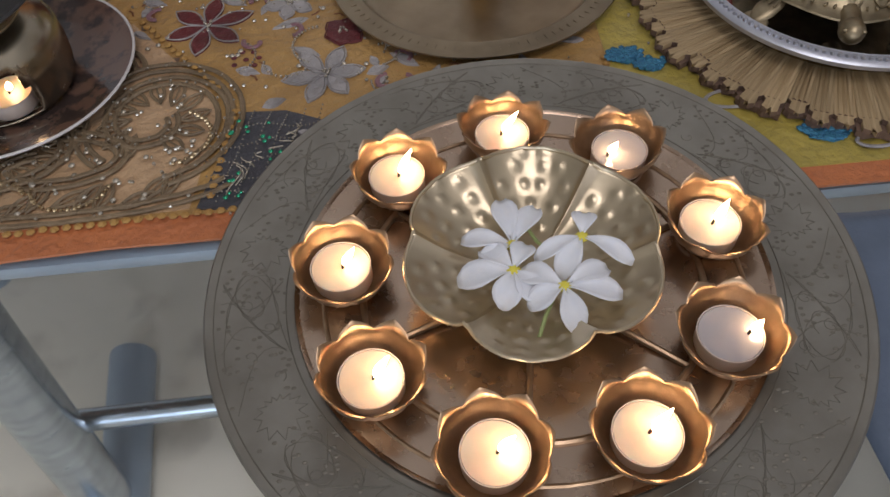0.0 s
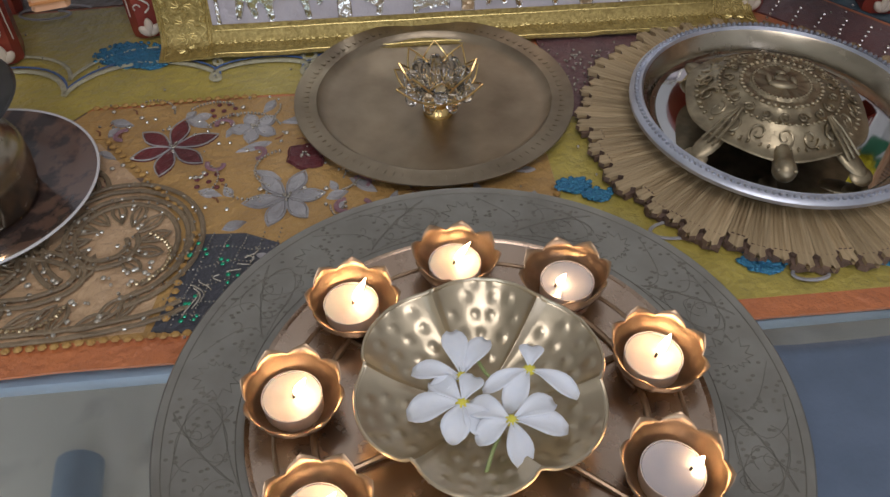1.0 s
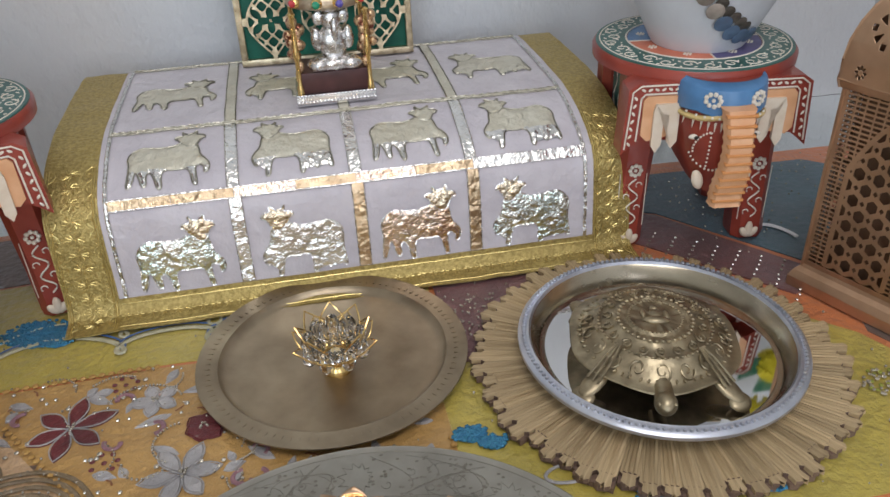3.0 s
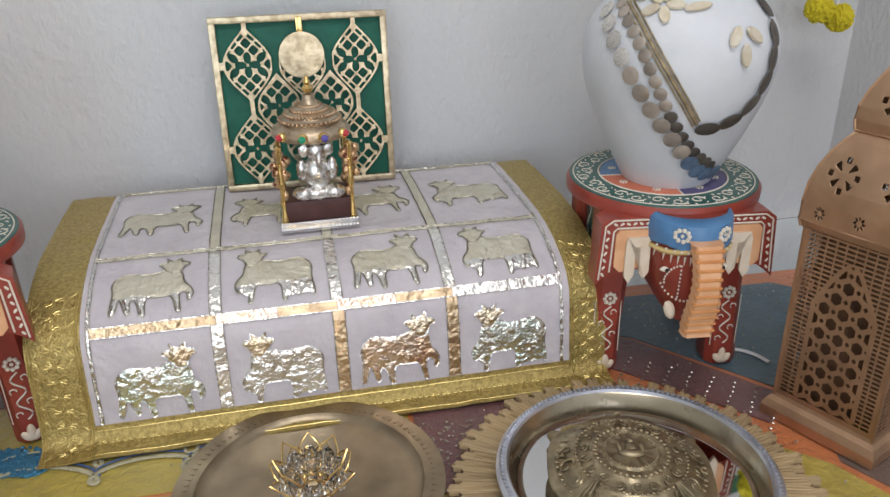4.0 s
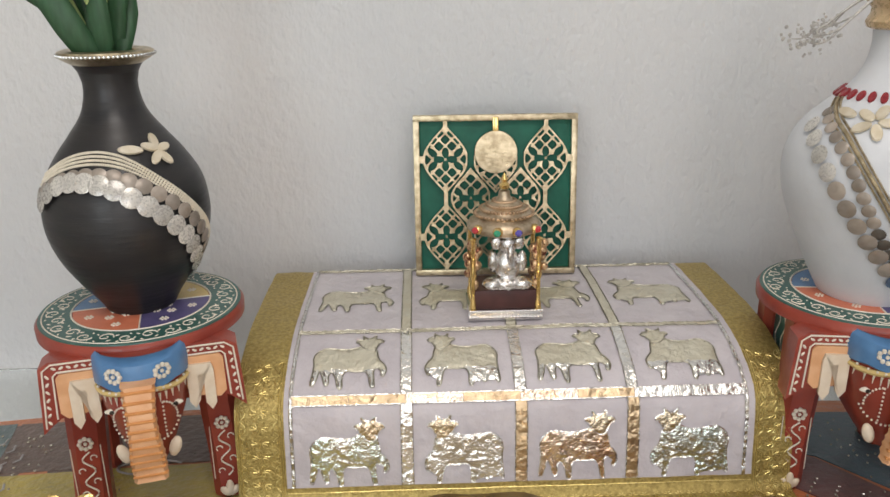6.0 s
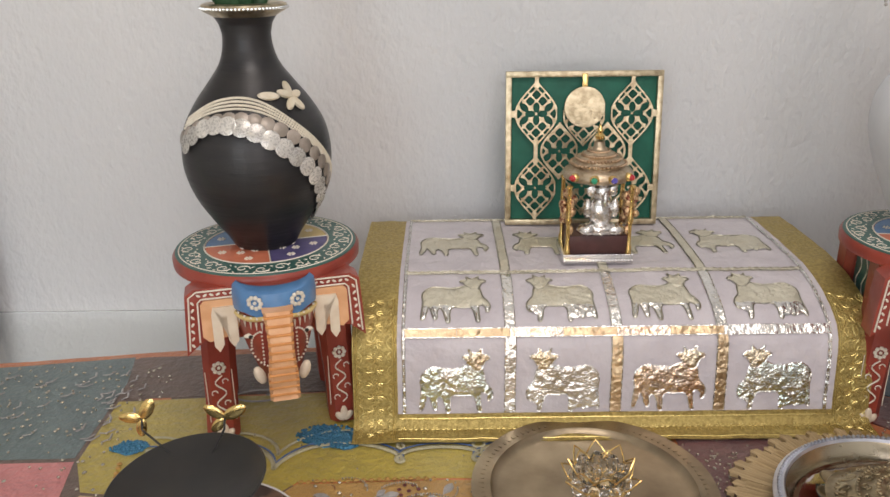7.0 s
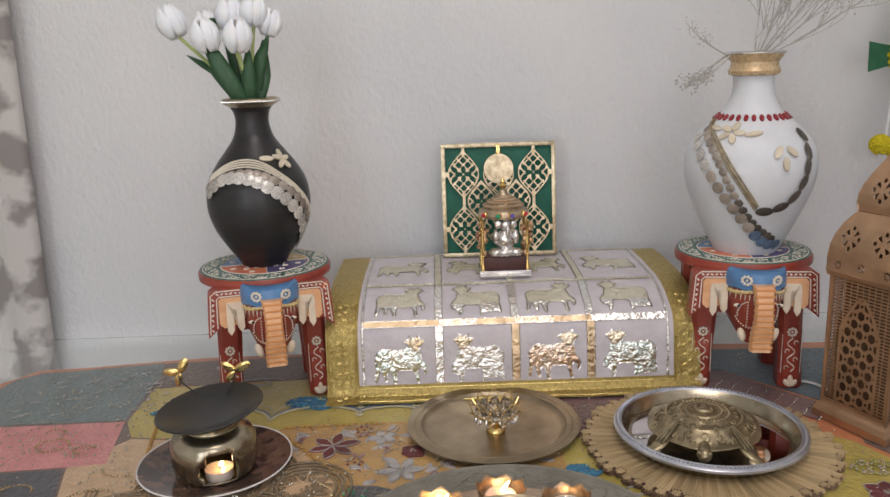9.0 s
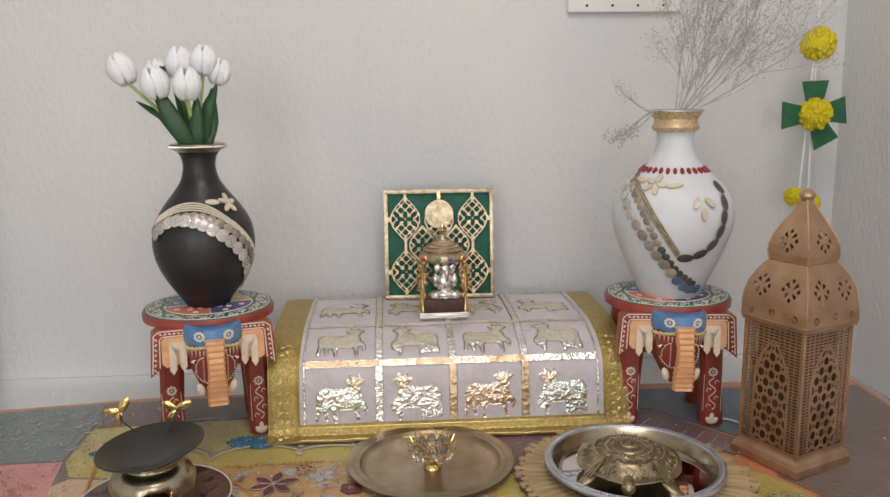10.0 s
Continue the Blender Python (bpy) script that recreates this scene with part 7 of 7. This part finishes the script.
for c, r in (((0, 0, 0.006), (0.022, 0.014, 0.007)), ((-0.014, -0.004, 0.006), (0.011, 0.011, 0.006)), ((0.014, -0.004, 0.006), (0.011, 0.011, 0.006)), ((0, 0.002, 0.022), (0.0135, 0.011, 0.016)), ((-0.014, 0, 0.026), (0.005, 0.006, 0.010)), ((0.014, 0, 0.026), (0.005, 0.006, 0.010)), ((0, 0, 0.042), (0.0095, 0.009, 0.0095)), ((0, -0.001, 0.052), (0.0075, 0.007, 0.008)), ((0, -0.001, 0.060), (0.004, 0.004, 0.006)), ((0.002, -0.009, 0.034), (0.0032, 0.004, 0.010)), ((-0.011, -0.001, 0.043), (0.005, 0.002, 0.006)), ((0.011, -0.001, 0.043), (0.005, 0.002, 0.006))):
    ball(bm, c, *r, 12, 8)
for v in bm.verts:
    v.co += v.co.normalized() * 0.0012 * noise.noise(v.co * 420)
fg = single("seated_figurine", bm, M["figure"], "plain small silver seated figurine on the throne", "figurine")
fg.matrix_basis = pose(0.0, 0.908, 0.1835) @ Matrix.Diagonal((1.12, 0.95, 1.22, 1.0))

# ---- pierced lantern ----
LX, LY, LT = 0.474, 0.655, 24.0
ln_ = thing("lantern", (LX, LY, 0.001), "tall coppery pierced metal lantern with an onion-shaped top", "lantern", turn=LT)
HB = 0.0565


def lantern_ring(h, z):
    return [(-h, -h, z), (h, -h, z), (h, h, z), (-h, h, z)]


bm = bmesh.new()
rows = [[bm.verts.new(p) for p in lantern_ring(h, z)] for h, z in ((0.066, 0.0), (0.066, 0.010), (0.0625, 0.017), (0.0585, 0.021), (0.0572, 0.0245))]
grid_faces(bm, rows)
bm.faces.new(rows[0])
part("base", bm, M["lantern"], ln_, "flared metal base", smooth=False)


# added box closes the view through and gives the holes their interior shade
part("inner_shade_box", box(bmesh.new(), (0, 0, 0.112), (0.088, 0.088, 0.178), 0.004), M["dark"], ln_, "brown box added inside so the holes look dark")


def field(z):
    """Half width of the arched lattice field at height z."""
    if z < 0.030 or z > 0.1785:
        return -0.01
    return 0.0325 if z < 0.132 else 0.0325 * max(0.0, 1 - (z - 0.132) / 0.0465) ** 0.72


def side_cut(u, z):
    """Positive where the pierced side is solid metal."""
    edge = max(0.052 - abs(u), -1), min(z - 0.0285, 0.1985 - z)
    if edge[0] < 0 or edge[1] < 0:
        return 0.001
    f = field(z) - abs(u)
    if f > 0:
        if f < 0.0022:
            return 0.001
        best = -1.0
        i0, j0 = round(u / 0.0103), round((z - 0.104) / 0.0128)
        for i in (i0 - 1, i0, i0 + 1):
            for j in (j0 - 1, j0, j0 + 1):
                du, dz = u - i * 0.0103, z - 0.104 - j * 0.0128
                if (i + j) % 2 == 0:
                    best = max(best, 0.0056 - max(abs(du), 0.5 * abs(du) + 0.866 * abs(dz)))
                else:
                    best = max(best, 0.0017 - abs(du) * 0.6 - abs(dz) * 0.6)
        return -min(best, f - 0.0022)
    if f > -0.0028:
        return 0.001
    col = (abs(u) + 0.0003) % 0.0104
    row_ = (z - 0.0285) % 0.0044
    hole = min(col - 0.0008, 0.0096 - col, row_ - 0.0009, 0.0035 - row_, -f - 0.0028)
    return -hole


side_me = None
for k in range(4):
    if side_me is None:
        bm = pierced(side_cut, -HB, HB, 0.022, 0.206, 124, 208, lambda u, z: Vector((u, -(HB - 0.001 * (z - 0.02) / 0.2), z)))
        ob = part("pierced_side", bm, M["lantern"], ln_, "pierced metal side", smooth=False)
        side_me = ob.data
    else:
        ob = new("pierced_side", side_me)
        ob.parent = ln_
        ob.matrix_basis = pose(0, 0, 0, 0, 0, 90 * k)
    thicken(ob, 0.0011, 0.0)
# domed shoulder and onion top, four-sided
SHP = [(0.0600, 0.200), (0.0620, 0.207), (0.0618, 0.224), (0.0600, 0.240), (0.0555, 0.255), (0.0490, 0.268), (0.0410, 0.279), (0.0350, 0.286), (0.0362, 0.289), (0.0375, 0.297), (0.0365, 0.308), (0.0320, 0.321), (0.0245, 0.335), (0.0165, 0.348), (0.0100, 0.359), (0.0060, 0.369)]
ARC = [0.0]
for (h0, z0), (h1, z1) in zip(SHP, SHP[1:]):
    ARC.append(ARC[-1] + math.hypot(h1 - h0, z1 - z0))


def shell_at(sv):
    return float(np.interp(sv, ARC, [q[0] for q in SHP])), float(np.interp(sv, ARC, [q[1] for q in SHP]))


STARS = [(-0.0270, 0.054, 0.018), (0.0270, 0.054, 0.018), (0.0, 0.124, 0.018)]
ROSES = [(-0.041, 0.017), (0.0, 0.019), (0.041, 0.017)]


def top_cut(u, sv):
    """Positive where the domed top is solid metal."""
    x = u * shell_at(sv)[0]
    hole = -0.001
    for cx, sc, r in STARS:
        d, a = math.hypot(x - cx, sv - sc), math.atan2(sv - sc, x - cx)
        if d < r:
            q = (a + math.pi) / (math.pi / 4)
            off = abs(q - round(q)) * (math.pi / 4) * d
            if round(q) % 2:
                hole = max(hole, min(0.33 * (d - 0.0034) - off, 0.0138 - d))
            else:
                hole = max(hole, min(0.0026 - off, 0.0026 - abs(d - 0.0136)))
    for cx, sc in ROSES:
        d, a = math.hypot(x - cx, sv - sc), math.atan2(sv - sc, x - cx)
        if d < 0.008:
            q = (a + math.pi) / (math.pi / 4)
            off = abs(q - round(q)) * (math.pi / 4) * d
            hole = max(hole, 0.0011 * (1 - math.hypot(off / 0.0011, (d - 0.0044) / 0.0022)))
    return -hole


def top_place(u, sv):
    h, z = shell_at(sv)
    return Vector((u * h, -h * (1 + 0.05 * (1 - u * u)), z))


top_me = None
for k in range(4):
    if top_me is None:
        ob = part("domed_top", pierced(top_cut, -1.0, 1.0, 0.0, ARC[-1], 110, 150, top_place), M["lantern"], ln_, "onion-shaped pierced metal top")
        top_me = ob.data
    else:
        ob = new("domed_top", top_me)
        ob.parent = ln_
        ob.matrix_basis = pose(0, 0, 0, 0, 0, 90 * k)
    thicken(ob, 0.0010, 0.0)
bm = bmesh.new()
for k in range(4):
    m3 = Matrix.Rotation(radians(90 * k + 45), 3, "Z")
    tube(bm, [m3 @ Vector((0, -h * 1.414, z)) for h, z in SHP], 0.0016, 5)
    tube(bm, [m3 @ Vector((0, -HB * 1.414, z)) for z in (0.022, 0.20)], 0.0022, 5)
    m4 = Matrix.Rotation(radians(90 * k), 3, "Z")
    for h, z in ((0.0622, 0.207), (0.036, 0.2875)):
        tube(bm, [m4 @ Vector((-h, -h * 1.0, z)), m4 @ Vector((0, -h * 1.05, z)), m4 @ Vector((h, -h, z))], 0.0013, 5)
part("seam", bm, M["lantern"], ln_)
bm = lathe(bmesh.new(), [(0.0, 0.362), (0.007, 0.362), (0.008, 0.368), (0.0125, 0.374), (0.012, 0.378), (0.006, 0.383), (0.0, 0.384)], 20)
part("finial", bm, M["lantern"], ln_, "small metal knob")
ln_.scale = (0.85, 0.85, 1.0)


# ---- oil burner on a dark glazed dish ----
OX, OY = -0.395, 0.584
dish = thing("glazed_dish", (OX - 0.002, OY + 0.008, 0), "dark brown glazed dish with a white rim", "dish")
bm = lathe(bmesh.new(), [(0.0, 0.003), (0.058, 0.003), (0.075, 0.006), (0.092, 0.0125), (0.0945, 0.013), (0.093, 0.0105), (0.07, 0.002), (0.055, 0.0), (0.0, 0.0)], 80)
part("dish_body", bm, M["dishglaze"], dish)
part("rim", tube(bmesh.new(), circle_pts(0, 0, 0.0945, 80, z=0.0128), 0.0011, 6, loop=True), M["whiterim"], dish, "thin white rim")

ob_ = thing("oil_burner", (OX, OY, 0.0035), "brass oil burner with a tilted black bowl and lit tealight", "oil burner")
bm = bmesh.new()
BP = [(0.046, 0.0), (0.0495, 0.004), (0.0515, 0.014), (0.0525, 0.028), (0.0518, 0.042), (0.0475, 0.051), (0.040, 0.0565), (0.0345, 0.060), (0.034, 0.065)]
n = 72
rows = []
for r, z in BP:
    rows.append([bm.verts.new((r * math.cos(2 * math.pi * i / n), r * math.sin(2 * math.pi * i / n), z)) for i in range(n)])
for j, (a, b) in enumerate(zip(rows, rows[1:])):
    for i in range(n):
        ang = (i + 0.5) * 360 / n
        d = abs((ang - 291 + 180) % 360 - 180)
        if 1 <= j < 4 and d < (0, 22, 25, 17)[j]:
            continue
        bm.faces.new((a[i], a[(i + 1) % n], b[(i + 1) % n], b[i]))
ob = part("pot", bm, M["burner"], ob_, "polished brass pot with an arched opening")
md = ob.modifiers.new("thickness", "SOLIDIFY")
md.thickness = 0.0014
bm = lathe(bmesh.new(), [(0.0, 0.001), (0.038, 0.001), (0.039, 0.0), (0.0, 0.0)], 40)
part("pot_floor", bm, M["burner"], ob_)
bm = lathe(bmesh.new(), [(0.0, 0.004), (0.030, 0.004), (0.046, 0.010), (0.0645, 0.021), (0.066, 0.0225), (0.0645, 0.0235), (0.045, 0.0145), (0.029, 0.0105), (0.012, 0.0090), (0.0, 0.0088)], 64)
for v in bm.verts:
    v.co = Matrix.Rotation(radians(-5), 3, "Y") @ Matrix.Rotation(radians(3), 3, "X") @ v.co + Vector((0.002, 0, 0.062))
part("bowl", bm, M["blackmetal"], ob_, "tilted black enamel bowl")
bm = lathe(bmesh.new(), [(0.0335, 0.060), (0.036, 0.063), (0.0365, 0.068), (0.033, 0.070)], 40)
part("collar", bm, M["burner"], ob_)
for (x, z, a) in ((-0.055, 0.105, 60), (0.018, 0.105, 30)):
    bm = tube(bmesh.new(), [(x * 0.5, 0.045, 0.080), (x, 0.058, 0.096), (x, 0.062, z)], 0.0011, 6)
    part("leaf_stalk", bm, M["blackmetal"], ob_, "thin black stalk")
    for q, (da, ln) in enumerate(((0, 0.022), (115, 0.020), (200, 0.018))):
        bm = ball(bmesh.new(), (0, 0, 0), ln * 0.55, 0.0018, ln * 0.28, 12, 6)
        m3 = Matrix.Rotation(radians(-(a + da)), 3, "Y")
        for v in bm.verts:
            v.co.x += ln * 0.5
            v.co = m3 @ v.co + Vector((x, 0.062, z))
        part("brass_leaf", bm, M["gold"], ob_, "bright brass leaf")
tealight((OX + 0.011, OY - 0.024, 0.0052), 0, False, (0.1, 0.1), 0.008, "tealight in the oil burner")

# ---- hanging pompom garland and switch plate ----
gx, gy = 0.685, 1.05
g = thing("pompom_garland", (gx, gy, 0.30), "hanging garland of yellow pompoms and green felt petals on white thread", "garland")
bm = bmesh.new()
tube(bm, [(0.006, 0, 0.02), (0.004, 0, 0.15), (0.003, 0, 0.5), (0.0, 0, 1.69)], 0.0021, 6)
tube(bm, [(-0.012, 0, 0.03), (-0.006, 0, 0.15), (0.0, 0, 0.3)], 0.0021, 6)
part("thread", bm, M["thread"], g, "white thread")


def pompom(x, z, r, y=0.0):
    bm = bmesh.new()
    rr = random.Random(int(z * 1000))
    ball(bm, (x, y, z), r * 0.86, u=16, v=10)
    for k in range(150):
        u, v = rr.uniform(-1, 1), rr.uniform(0, 6.283)
        s = math.sqrt(1 - u * u)
        ball(bm, (x + r * 0.86 * s * math.cos(v), y + r * 0.86 * s * math.sin(v), z + r * 0.86 * u), r * 0.15, u=5, v=4)
    return part("pompom", bm, M["marigold"], g, "yellow pompom")


pompom(-0.020, 0.024, 0.019)
pompom(0.012, 0.012, 0.019)
pompom(0.0, 0.175, 0.031, -0.016)
pompom(0.006, 0.30, 0.032)
for a in (92, 8, -62, 182):
    bm = bmesh.new()
    o = [(0.024, -0.017), (0.060, -0.026), (0.060, 0.024), (0.024, 0.016)]
    slab(bm, o, -0.001, 0.001)
    m3 = Matrix.Rotation(radians(90), 3, "X") @ Matrix.Rotation(radians(a), 3, "Z")
    for v in bm.verts:
        v.co = m3 @ v.co + Vector((0, -0.012, 0.175))
    part("felt_petal", bm, M["felt"], g, "dark green felt petal", smooth=False)

sw = thing("switch_plate", (0.355, 1.135, 0.665), "white switch plate mounted high on the wall", "switch plate")
part("plate", box(bmesh.new(), (0, -0.006, 0.06), (0.215, 0.012, 0.12), 0.004), M["switch"], sw)
for k in range(4):
    part("rocker", box(bmesh.new(), (-0.072 + 0.048 * k, -0.0135, 0.065), (0.04, 0.005, 0.07), 0.002), M["switch"], sw)
    part("mark", box(bmesh.new(), (-0.072 + 0.048 * k, -0.0125, 0.012), (0.004, 0.002, 0.004), 0), M["wick"], sw)
